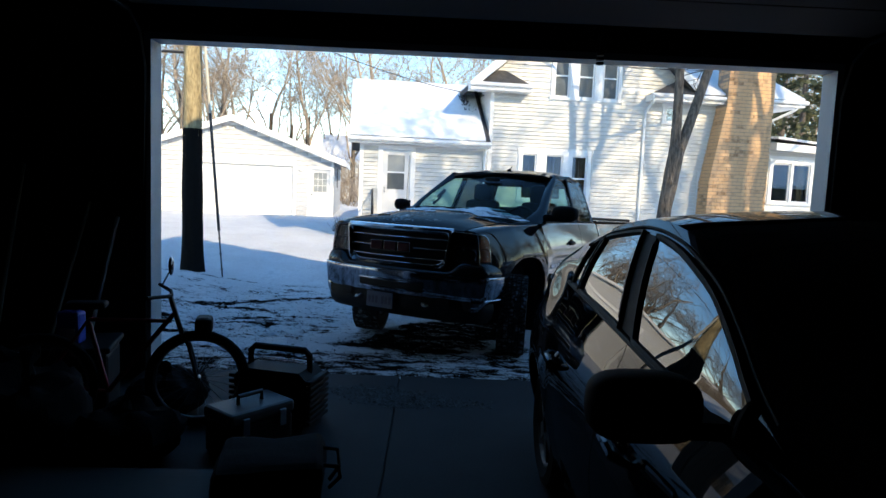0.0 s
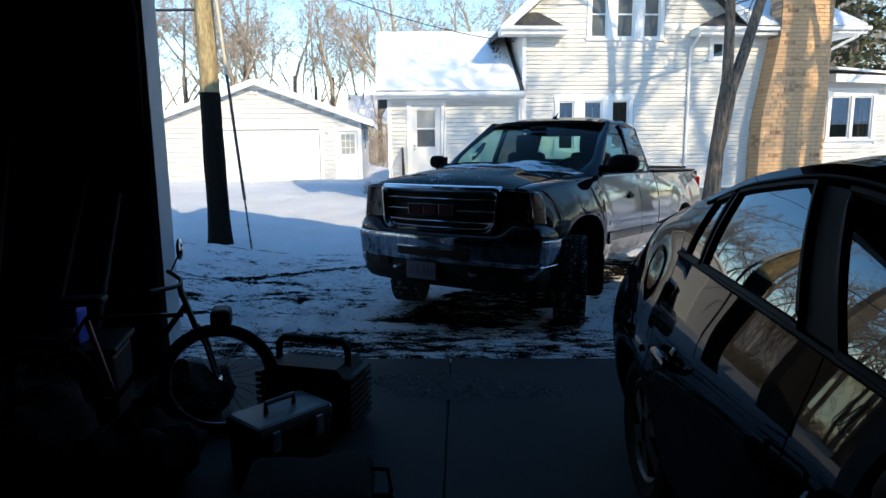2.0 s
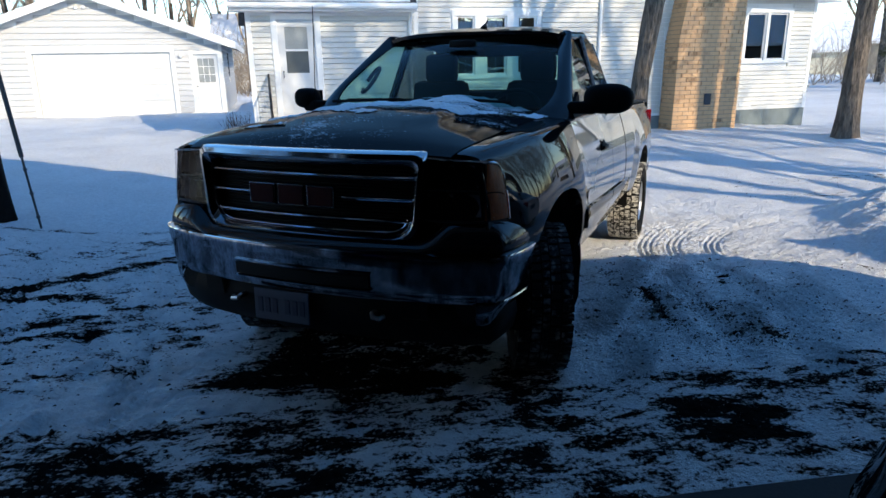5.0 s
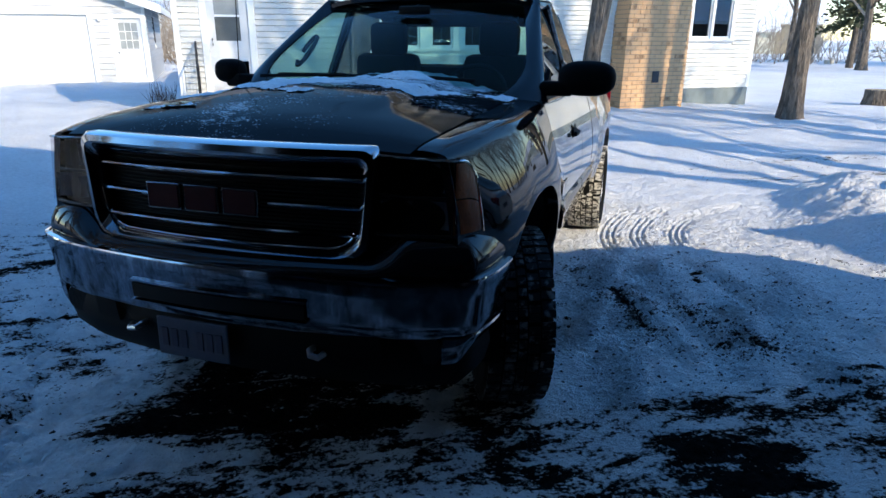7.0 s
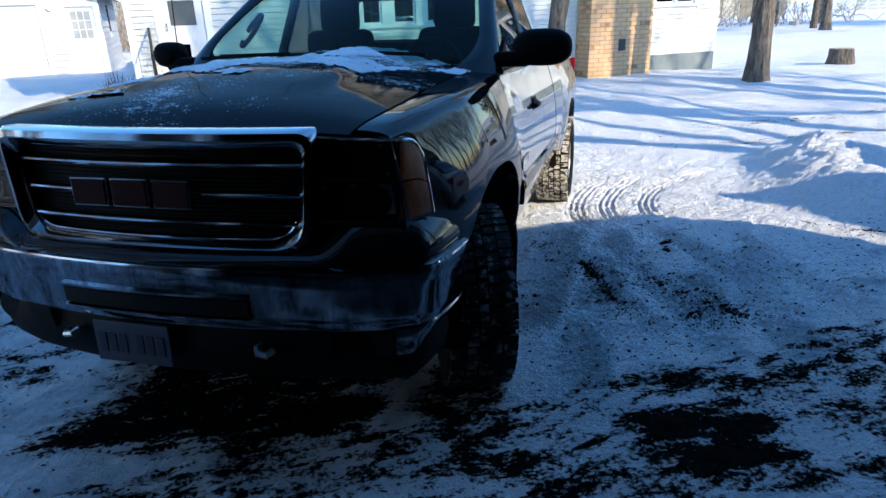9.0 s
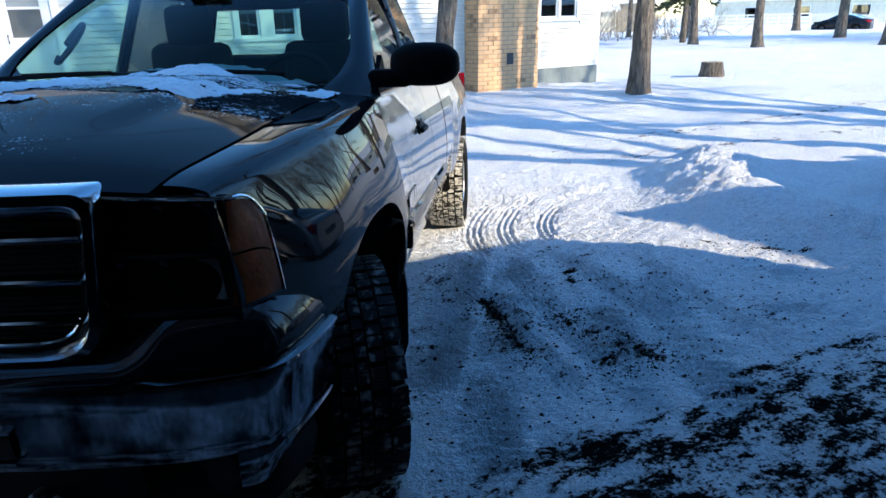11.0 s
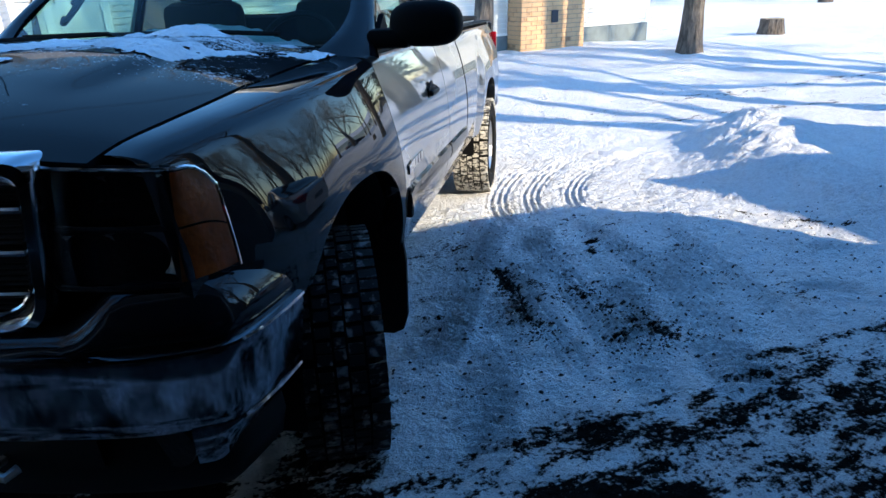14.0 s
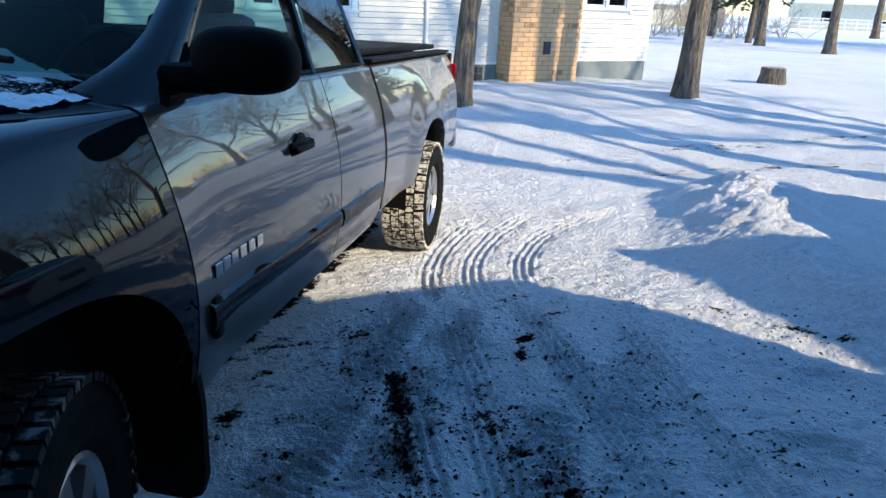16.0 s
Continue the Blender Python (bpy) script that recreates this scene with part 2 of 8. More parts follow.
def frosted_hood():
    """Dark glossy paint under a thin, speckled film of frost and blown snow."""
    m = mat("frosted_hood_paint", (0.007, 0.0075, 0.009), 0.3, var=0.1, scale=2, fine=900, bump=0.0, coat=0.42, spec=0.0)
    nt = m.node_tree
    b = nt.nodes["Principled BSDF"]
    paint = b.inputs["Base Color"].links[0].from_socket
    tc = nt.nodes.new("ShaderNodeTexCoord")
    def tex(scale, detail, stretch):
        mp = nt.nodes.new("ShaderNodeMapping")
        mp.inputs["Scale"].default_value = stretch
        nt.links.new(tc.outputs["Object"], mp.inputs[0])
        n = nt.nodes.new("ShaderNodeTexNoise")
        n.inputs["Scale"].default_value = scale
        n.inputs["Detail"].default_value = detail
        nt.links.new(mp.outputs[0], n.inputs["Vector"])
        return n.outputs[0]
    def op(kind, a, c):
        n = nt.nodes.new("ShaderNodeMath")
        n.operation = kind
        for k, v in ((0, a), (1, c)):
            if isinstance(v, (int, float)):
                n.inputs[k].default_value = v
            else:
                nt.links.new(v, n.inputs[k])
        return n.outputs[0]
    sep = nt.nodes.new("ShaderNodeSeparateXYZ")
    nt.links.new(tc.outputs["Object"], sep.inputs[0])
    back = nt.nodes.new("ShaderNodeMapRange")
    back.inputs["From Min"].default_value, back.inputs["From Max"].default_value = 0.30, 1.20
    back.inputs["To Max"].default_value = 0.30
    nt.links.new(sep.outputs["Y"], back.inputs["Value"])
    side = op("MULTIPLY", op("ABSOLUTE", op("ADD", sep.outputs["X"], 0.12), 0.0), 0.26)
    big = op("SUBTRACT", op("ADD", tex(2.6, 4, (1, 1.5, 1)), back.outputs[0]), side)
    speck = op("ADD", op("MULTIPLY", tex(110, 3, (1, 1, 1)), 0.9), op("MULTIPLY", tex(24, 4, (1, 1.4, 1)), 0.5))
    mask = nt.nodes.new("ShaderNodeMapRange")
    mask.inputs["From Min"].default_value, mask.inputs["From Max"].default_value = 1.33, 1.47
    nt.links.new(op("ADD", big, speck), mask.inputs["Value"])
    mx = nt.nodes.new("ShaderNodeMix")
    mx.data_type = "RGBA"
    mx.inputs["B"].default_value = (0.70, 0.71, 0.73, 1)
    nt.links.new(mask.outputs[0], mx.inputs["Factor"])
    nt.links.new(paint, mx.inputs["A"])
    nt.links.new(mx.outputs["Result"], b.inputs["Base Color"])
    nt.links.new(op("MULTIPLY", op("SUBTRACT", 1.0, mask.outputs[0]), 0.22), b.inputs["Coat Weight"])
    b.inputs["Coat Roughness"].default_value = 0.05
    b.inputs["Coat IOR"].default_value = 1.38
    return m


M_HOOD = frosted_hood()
M_SILVER = mat("silver_car_paint", (0.50, 0.50, 0.50), 0.35, metal=0.5, var=0.06, scale=2, fine=600, bump=0.0, coat=1.0)
M_CHROMEDARK = mat("smoked_chrome", (0.20, 0.205, 0.215), 0.12, metal=1.0, var=0.1, scale=5, fine=60, bump=0.0)
M_CHROME = mat("chrome", (0.40, 0.41, 0.43), 0.09, metal=1.0, var=0.06, scale=5, fine=60, bump=0.0)
M_CHROMED = mat("salted_chrome", (0.045, 0.046, 0.050), 0.13, metal=1.0, var=0.75, scale=12, fine=60, bump=0.02, col2=(0.46, 0.48, 0.54), stretch=(1.6, 1.6, 0.6))
M_CAP = mat("moulded_black_cap", (0.003, 0.003, 0.0034), 0.7, var=0.2, scale=6, fine=200, bump=0.05, spec=0.08)
M_BOX = mat("dark_blue_metal_box", (0.022, 0.027, 0.036), 0.6, var=0.3, bump=0.1)
M_BLACK = mat("black_plastic", (0.004, 0.004, 0.0045), 0.6, var=0.2, scale=6, fine=200, bump=0.08, spec=0.12)
M_GRILLE = mat("grille_black", (0.003, 0.003, 0.0035), 0.5, var=0.2, bump=0.05, spec=0.2)
M_RUBBER = mat("tyre_rubber", (0.006, 0.006, 0.006), 0.85, var=0.3, scale=14, fine=90, bump=0.4, spec=0.1)
M_TREADSNOW = mat("snow_caked_rubber", (0.008, 0.008, 0.008), 0.85, var=0.3, scale=16, fine=45, bump=0.5, col2=(0.22, 0.22, 0.22))
for node in M_TREADSNOW.node_tree.nodes:
    if node.type == "VALTORGB":
        node.color_ramp.elements[0].position, node.color_ramp.elements[1].position = 0.78, 0.92
M_TREADSALT = mat("salt_caked_rubber", (0.03, 0.028, 0.025), 0.85, var=0.3, scale=30, fine=70, bump=0.5, col2=(0.62, 0.58, 0.50))
for node in M_TREADSALT.node_tree.nodes:
    if node.type == "VALTORGB":
        node.color_ramp.elements[0].position, node.color_ramp.elements[1].position = 0.66, 0.80
M_RIM = mat("alloy", (0.50, 0.50, 0.50), 0.3, metal=0.9, var=0.15, scale=8, bump=0.02)
M_AMBER = mat("amber_lens", (0.26, 0.050, 0.007), 0.35, var=0.45, scale=20, fine=90, bump=0.4, spec=0.2)
M_RED = mat("red_lens", (0.24, 0.003, 0.010), 0.45, var=0.3, scale=20, fine=90, bump=0.1, spec=0.05)
M_REDE = mat("emblem_red", (0.035, 0.004, 0.006), 0.6, var=0.2, bump=0.05, spec=0.1)
M_LAMP = mat("smoked_lamp", (0.006, 0.006, 0.007), 0.35, var=0.5, scale=14, fine=60, bump=0.5, spec=0.15)
M_REFL = mat("lamp_reflector", (0.10, 0.105, 0.115), 0.3, metal=0.9, var=0.4, scale=25, bump=0.4)
M_INT = mat("dark_cabin_fabric", (0.018, 0.018, 0.020), 0.85, var=0.3, scale=8, fine=120, bump=0.2)
M_PLATE = mat("plate_blue_white", (0.045, 0.06, 0.10), 0.5, var=0.1, bump=0.05)
M_PLATEINK = mat("plate_ink", (0.02, 0.025, 0.06), 0.5, var=0.1, bump=0.0)
M_GLASS = glass("car_glass", (0.46, 0.66, 0.62), floor=0.0, ior=1.17)
M_LENS = glass("lamp_cover", (0.88, 0.88, 0.90))
for node in M_LENS.node_tree.nodes:
    if node.type == "MIX_SHADER":
        M_LENS.node_tree.links.remove(node.inputs[0].links[0])
        node.inputs[0].default_value = 0.018
M_STORM = mat("curtained_storm_pane", (0.30, 0.32, 0.32), 0.12, var=0.15, scale=3, fine=40, bump=0.02)
# Flat grey for the storm door's screen and for sky mirrored in upper windows.
M_GREYPANE = mat("flat_grey_pane", (0.11, 0.12, 0.12), 0.12, var=0.15, scale=3, fine=40, bump=0.02)
M_TINT = glass("privacy_glass", (0.18, 0.20, 0.20))
M_PANE = glass("window_pane", (0.75, 0.80, 0.80), floor=0.14)
M_CURT = mat("curtain", (0.22, 0.18, 0.11), 0.9, var=0.25, scale=3, bump=0.3, stretch=(6, 6, 0.5))
# Dark base colour carries the dimness of the rooms behind the panes.
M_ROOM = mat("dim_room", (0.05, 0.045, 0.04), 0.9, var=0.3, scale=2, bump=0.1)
M_IRON = mat("wrought_iron", (0.02, 0.02, 0.022), 0.5, metal=0.6, var=0.2, bump=0.1)
M_GREEN = mat("fir_needles", (0.035, 0.05, 0.022), 0.85, var=0.4, scale=3, fine=20, bump=0.2, col2=(0.10, 0.10, 0.045))
M_SHRUB = mat("dry_shrub", (0.10, 0.05, 0.035), 0.9, var=0.4, bump=0.2)
M_TANWALL = mat("tan_vinyl_siding", (0.36, 0.31, 0.225), 0.6, var=0.1, scale=1, bump=0.05)
M_TANDARK = mat("brown_stained_siding", (0.09, 0.075, 0.06), 0.8, var=0.2, scale=2, bump=0.2, stretch=(1, 1, 6))
M_CREAM = mat("cream_shed_wall", (0.62, 0.58, 0.46), 0.6, var=0.12, scale=2, bump=0.1)
M_BLUE = mat("blue_plastic", (0.02, 0.06, 0.38), 0.4, var=0.1, bump=0.05)
M_REDP = mat("red_paint", (0.30, 0.015, 0.02), 0.35, var=0.15, bump=0.05, coat=0.5)
M_GREY = mat("grey_plastic", (0.034, 0.036, 0.040), 0.5, var=0.2, bump=0.1)
M_STEEL = mat("steel", (0.45, 0.46, 0.48), 0.3, metal=0.9, var=0.2, bump=0.05)
M_BAG = mat("black_canvas", (0.004, 0.004, 0.0045), 0.9, var=0.3, scale=14, fine=150, bump=0.5, spec=0.1)
M_ROPE = mat("pale_pole", (0.50, 0.45, 0.36), 0.6, var=0.2, scale=5, bump=0.1)
M_HANDLE = mat("worn_ash_handle", (0.10, 0.085, 0.062), 0.7, var=0.3, scale=5, bump=0.1)
M_POLEDARK = mat("dark_cable", (0.03, 0.03, 0.033), 0.6, var=0.2, bump=0.05)


# ---- mesh helpers ----
def mesh(name, bm, material, smooth=False):
    me = bpy.data.meshes.new(name)
    bm.normal_update()
    if smooth:
        for e in bm.edges:
            if len(e.link_faces) == 2 and e.calc_face_angle(0) > 0.6:
                e.smooth = False
    bm.to_mesh(me)
    bm.free()
    me.materials.append(material)
    if smooth:
        me.polygons.foreach_set("use_smooth", [True] * len(me.polygons))
    return me


def part(name, bm, material, parent, label="", smooth=False, at=None):
    ob = new(name, bm if isinstance(bm, bpy.types.Mesh) else mesh(name, bm, material, smooth))
    ob.parent = parent
    if at is not None:
        ob.matrix_basis = at
    if label:
        ob["label"] = label
    return ob


def thing(name, m, label, category, group="", kind=""):
    ob = new(name)
    ob.matrix_basis = m
    return tagged(ob, label, category, group, kind)


def box(bm, x0, x1, y0, y1, z0, z1, bev=0.0, m=None):
    r = bmesh.ops.create_cube(bm, size=1)["verts"]
    bmesh.ops.transform(bm, verts=r, matrix=Matrix.Translation(((x0 + x1) / 2, (y0 + y1) / 2, (z0 + z1) / 2)) @ Matrix.Diagonal((x1 - x0, y1 - y0, z1 - z0, 1)))
    if bev:
        es = list({e for v in r for e in v.link_edges})
        out = bmesh.ops.bevel(bm, geom=es, offset=bev, segments=2, affect="EDGES", profile=0.5)
        r = list({v for f in out["faces"] for v in f.verts} | {v for v in r if v.is_valid})
    if m is not None:
        bmesh.ops.transform(bm, verts=r, matrix=m)
    return r


def cube(*a, **k):
    bm = bmesh.new()
    box(bm, *a, **k)
    return bm


def cyl(bm, p, q, r0, r1=None, n=10, caps=True):
    p, q = Vector(p), Vector(q)
    r1 = r0 if r1 is None else r1
    rot = (q - p).to_track_quat("Z", "Y").to_matrix()
    a, b = [], []
    for k in range(n):
        t = 2 * math.pi * k / n
        o = rot @ Vector((math.cos(t), math.sin(t), 0))
        a.append(bm.verts.new(p + o * r0))
        b.append(bm.verts.new(q + o * r1))
    for k in range(n):
        bm.faces.new((a[k], a[(k + 1) % n], b[(k + 1) % n], b[k]))
    if caps:
        bm.faces.new(a[::-1])
        bm.faces.new(b)


def tube(bm, pts, rad, n=8):
    pts = [Vector(p) for p in pts]
    rads = rad if isinstance(rad, (list, tuple)) else [rad] * len(pts)
    rings = []
    for i, p in enumerate(pts):
        d = (pts[min(i + 1, len(pts) - 1)] - pts[max(i - 1, 0)]).normalized()
        rot = d.to_track_quat("Z", "Y").to_matrix()
        rings.append([bm.verts.new(p + rot @ Vector((math.cos(2 * math.pi * k / n), math.sin(2 * math.pi * k / n), 0)) * rads[i]) for k in range(n)])
    for a, b in zip(rings, rings[1:]):
        for k in range(n):
            bm.faces.new((a[k], a[(k + 1) % n], b[(k + 1) % n], b[k]))
    bm.faces.new(rings[0][::-1])
    bm.faces.new(rings[-1])


def prism(bm, pts, a, b, axis="y"):
    """A polygon drawn in the two other axes, drawn out from a to b."""
    def v(p, c):
        return (p[0], c, p[1]) if axis == "y" else (c, p[0], p[1]) if axis == "x" else (p[0], p[1], c)
    A = [bm.verts.new(v(p, a)) for p in pts]
    B = [bm.verts.new(v(p, b)) for p in pts]
    n = len(pts)
    for k in range(n):
        bm.faces.new((A[k], A[(k + 1) % n], B[(k + 1) % n], B[k]))
    bm.faces.new(A[::-1])
    bm.faces.new(B)
    bmesh.ops.recalc_face_normals(bm, faces=bm.faces)


def grid(fn, nu, nv):
    bm = bmesh.new()
    V = [[bm.verts.new(fn(i / nu, j / nv)) for j in range(nv + 1)] for i in range(nu + 1)]
    for i in range(nu):
        for j in range(nv):
            bm.faces.new((V[i][j], V[i + 1][j], V[i + 1][j + 1], V[i][j + 1]))
    return bm


def thick(bm, t):
    bmesh.ops.recalc_face_normals(bm, faces=bm.faces)
    bmesh.ops.solidify(bm, geom=bm.faces[:], thickness=t)
    return bm


def lerp(x, xs, ys):
    return float(np.interp(x, xs, ys))


def soft_curve(xs, ys, w):
    """A curve through knots, rounded off over a width w."""
    n = 400
    t = np.linspace(xs[0] - 3 * w, xs[-1] + 3 * w, n)
    k = np.exp(-0.5 * (np.linspace(-3, 3, max(3, int(6 * w / (t[1] - t[0])) | 1))) ** 2)
    v = np.convolve(np.pad(np.interp(t, xs, ys), len(k) // 2, mode="edge"), k / k.sum(), mode="valid")
    return lambda x: float(np.interp(x, t, v))


def S(v, a, b):
    t = np.clip((v - a) / (b - a), 0, 1)
    return t * t * (3 - 2 * t)


rng = np.random.RandomState(7)
LAT = rng.rand(256, 256)


def vnoise(x, y):
    xi, yi = np.floor(x).astype(int), np.floor(y).astype(int)
    fx, fy = x - xi, y - yi
    fx, fy = fx * fx * (3 - 2 * fx), fy * fy * (3 - 2 * fy)
    g = lambda a, b: LAT[(xi + a) % 256, (yi + b) % 256]
    return (g(0, 0) * (1 - fx) + g(1, 0) * fx) * (1 - fy) + (g(0, 1) * (1 - fx) + g(1, 1) * fx) * fy - 0.5


def fbm(x, y, n=4):
    return sum(vnoise(x * 2 ** k + 17 * k, y * 2 ** k - 9 * k) * 0.5 ** k for k in range(n))
# ---- ground ----
def base_height(x, y):
    a = 0.02 + 0.12 * S(y, 0, 2.2) + 0.15 * S(y, 2.2, 4.6) * S(x, 2, 5)
    a = a * S(x, -3.5, 1.5) * (1 - 0.5 * S(y, 6, 12)) + 0.02
    return -np.where(y < 0, 0.03 + 0 * y, a)


def seg_dist(x, y, ax, ay, bx, by):
    dx, dy = bx - ax, by - ay
    t = np.clip(((x - ax) * dx + (y - ay) * dy) / (dx * dx + dy * dy), 0, 1)
    return np.hypot(x - ax - t * dx, y - ay - t * dy), t


def truck_y(x, y):
    return (x - 2.22) * 0.518 + (y - 1.11) * 0.855


def truck_x(x, y):
    return (x - 2.22) * 0.855 - (y - 1.11) * 0.518


def track_marks(x, y):
    """Relief of the tyre tracks, and how far each groove is darkened by colour for its shade."""
    h, groove_dark = 0.0 * x, 0.0 * x
    # straight ribbed tracks running to the garage
    for ax, ay, bx, by, w in ((5.62, 3.3, 5.12, 1.15, 0.10), (6.05, 2.9, 5.44, 1.0, 0.09), (5.12, 3.2, 4.62, 1.3, 0.10), (4.75, 3.4, 4.36, 1.2, 0.08), (0.9, 3.9, 1.35, 0.4, 0.10), (-0.4, 4.4, 0.5, 1.0, 0.11)):
        nx_, ny_ = (by - ay), -(bx - ax)
        ln = math.hypot(nx_, ny_)
        d = ((x - ax) * nx_ + (y - ay) * ny_) / ln + 0.03 * np.sin(y * 1.6 + ax)
        rut = np.exp(-(d / w) ** 6) * S(y, by, by + 0.3) * (1 - S(y, ay - 0.4, ay)) * np.clip(0.8 + 1.2 * vnoise(x * 3, y * 3), 0, 1)
        rib = np.cos(d * 2 * math.pi / 0.048)
        h = h - rut * (0.008 + 0.015 * rib)
        groove_dark = np.maximum(groove_dark, rut * np.clip(0.35 + 0.65 * rib, 0, 1))
    # lug prints of knobbly tyres, along the truck's flank
    tx, ty = truck_x(x, y), truck_y(x, y)
    for c, w, t0, t1, amp in ((1.13, 0.14, 1.2, 4.2, 0.024), (1.42, 0.13, 0.6, 3.4, 0.020), (1.95, 0.13, 0.9, 2.6, 0.014), (2.35, 0.14, 1.0, 3.0, 0.012)):
        d = tx - c - 0.05 * np.sin(ty * 1.1 + c * 3)
        rut = np.exp(-(d / w) ** 6) * S(ty, t0, t0 + 0.4) * (1 - S(ty, t1 - 0.4, t1)) * np.clip(0.7 + 1.3 * vnoise(x * 5, y * 5), 0, 1)
        lug = np.clip(2.2 * np.sin(ty * 2 * math.pi / 0.062 + np.abs(d) * 26 + 0.7 * np.sin(d * 40) + 1.6 * vnoise(x * 4, y * 4)), -1, 1)
        h = h - rut * (0.004 + 1.2 * amp * lug)
        groove_dark = np.maximum(groove_dark, rut * np.clip(lug, 0, 1) * min(1, amp / 0.018))
    return h, groove_dark


def ground_height(x, y):
    h = base_height(x, y)
    out = S(y, 0.05, 0.6)
    yard = np.maximum(S(x, 6.5, 9.0), np.maximum(S(-x, 0.0, 2.5), S(y, 6.5, 9))) * out
    h = h + yard * (0.10 * fbm(x * 0.35, y * 0.35, 4) + 0.05 * fbm(x * 1.7, y * 1.7, 3) + 0.03)
    h = h + out * (0.022 * fbm(x * 3.1, y * 3.1, 4) + 0.008 * fbm(x * 14, y * 14, 2))
    # a shovelled heap and its ridge
    lump = 1 + 0.26 * fbm(x * 4, y * 4, 5) + 0.13 * np.abs(fbm(x * 12, y * 12, 3))
    for ax, ay, bx, by, h0, h1, w in ((8.45, 4.45, 7.55, 3.1, 0.37, 0.18, 0.58), (7.55, 3.1, 7.5, 1.2, 0.18, 0.18, 0.46), (7.5, 1.2, 7.9, -1.0, 0.20, 0.2, 0.5), (8.5, 4.5, 9.6, 4.9, 0.25, 0.1, 0.5)):
        d, t = seg_dist(x, y, ax, ay, bx, by)
        h = np.maximum(h, base_height(x, y) + (h0 + (h1 - h0) * t) * np.exp(-(d / w) ** 2) * lump * 1.15 - 0.02)
    # a low bank by the left edge of the drive
    d, t = seg_dist(x, y, -1.2, 0.3, -1.6, 4.6)
    h = h + 0.16 * np.exp(-(d / 0.7) ** 2) * (1 + 0.8 * fbm(x * 2, y * 2))
    # arcs left by a turning car: four ribs to a tread
    for rad, y0, y1 in ((1.94, 3.25, 4.7), (2.29, 3.2, 4.8), (2.56, 3.2, 4.7)):
        cx, cy = 7.6, 2.87
        d = np.hypot(x - cx, y - cy) - rad
        rut = np.exp(-(d / 0.105) ** 6) * S(y, y0, y0 + 0.5) * (1 - S(y, y1, y1 + 0.7)) * S(cx - x, 0, 0.5)
        h = h - rut * (0.016 + 0.016 * np.cos(d * 2 * math.pi / 0.055) + 0.004 * np.sin(np.arctan2(y - cy, x - cx) * rad * 2 * math.pi / 0.05))
    h = h + track_marks(x, y)[0]
    # boot prints
    for fx, fy, fa in ((0.95, 1.02, 0.3), (0.72, 0.78, 0.5), (0.62, 1.32, 0.2), (0.35, 1.62, 0.4), (0.18, 2.05, 0.1), (-0.12, 2.35, 0.3), (0.90, 1.75, -0.2), (0.70, 2.2, 0.0), (6.3, 1.0, 1.1), (6.0, 1.5, 0.9), (6.5, 1.9, 1.2)):
        u, v = (x - fx) * math.cos(fa) + (y - fy) * math.sin(fa), -(x - fx) * math.sin(fa) + (y - fy) * math.cos(fa)
        r4 = ((u / 0.055) ** 2 + (v / 0.145) ** 2) ** 2
        h = h - 0.035 * np.exp(-r4) + 0.012 * np.exp(-(np.sqrt(np.sqrt(r4)) - 1.35) ** 2 / 0.05)
    # trampled, crusted relief
    h = h + out * (1 - yard) * (0.030 * np.abs(fbm(x * 6, y * 9, 3)) * S(y, 0.8, 1.6) + 0.012 * fbm(x * 17, y * 17, 2) * S(y, 0.4, 1.0))
    return h


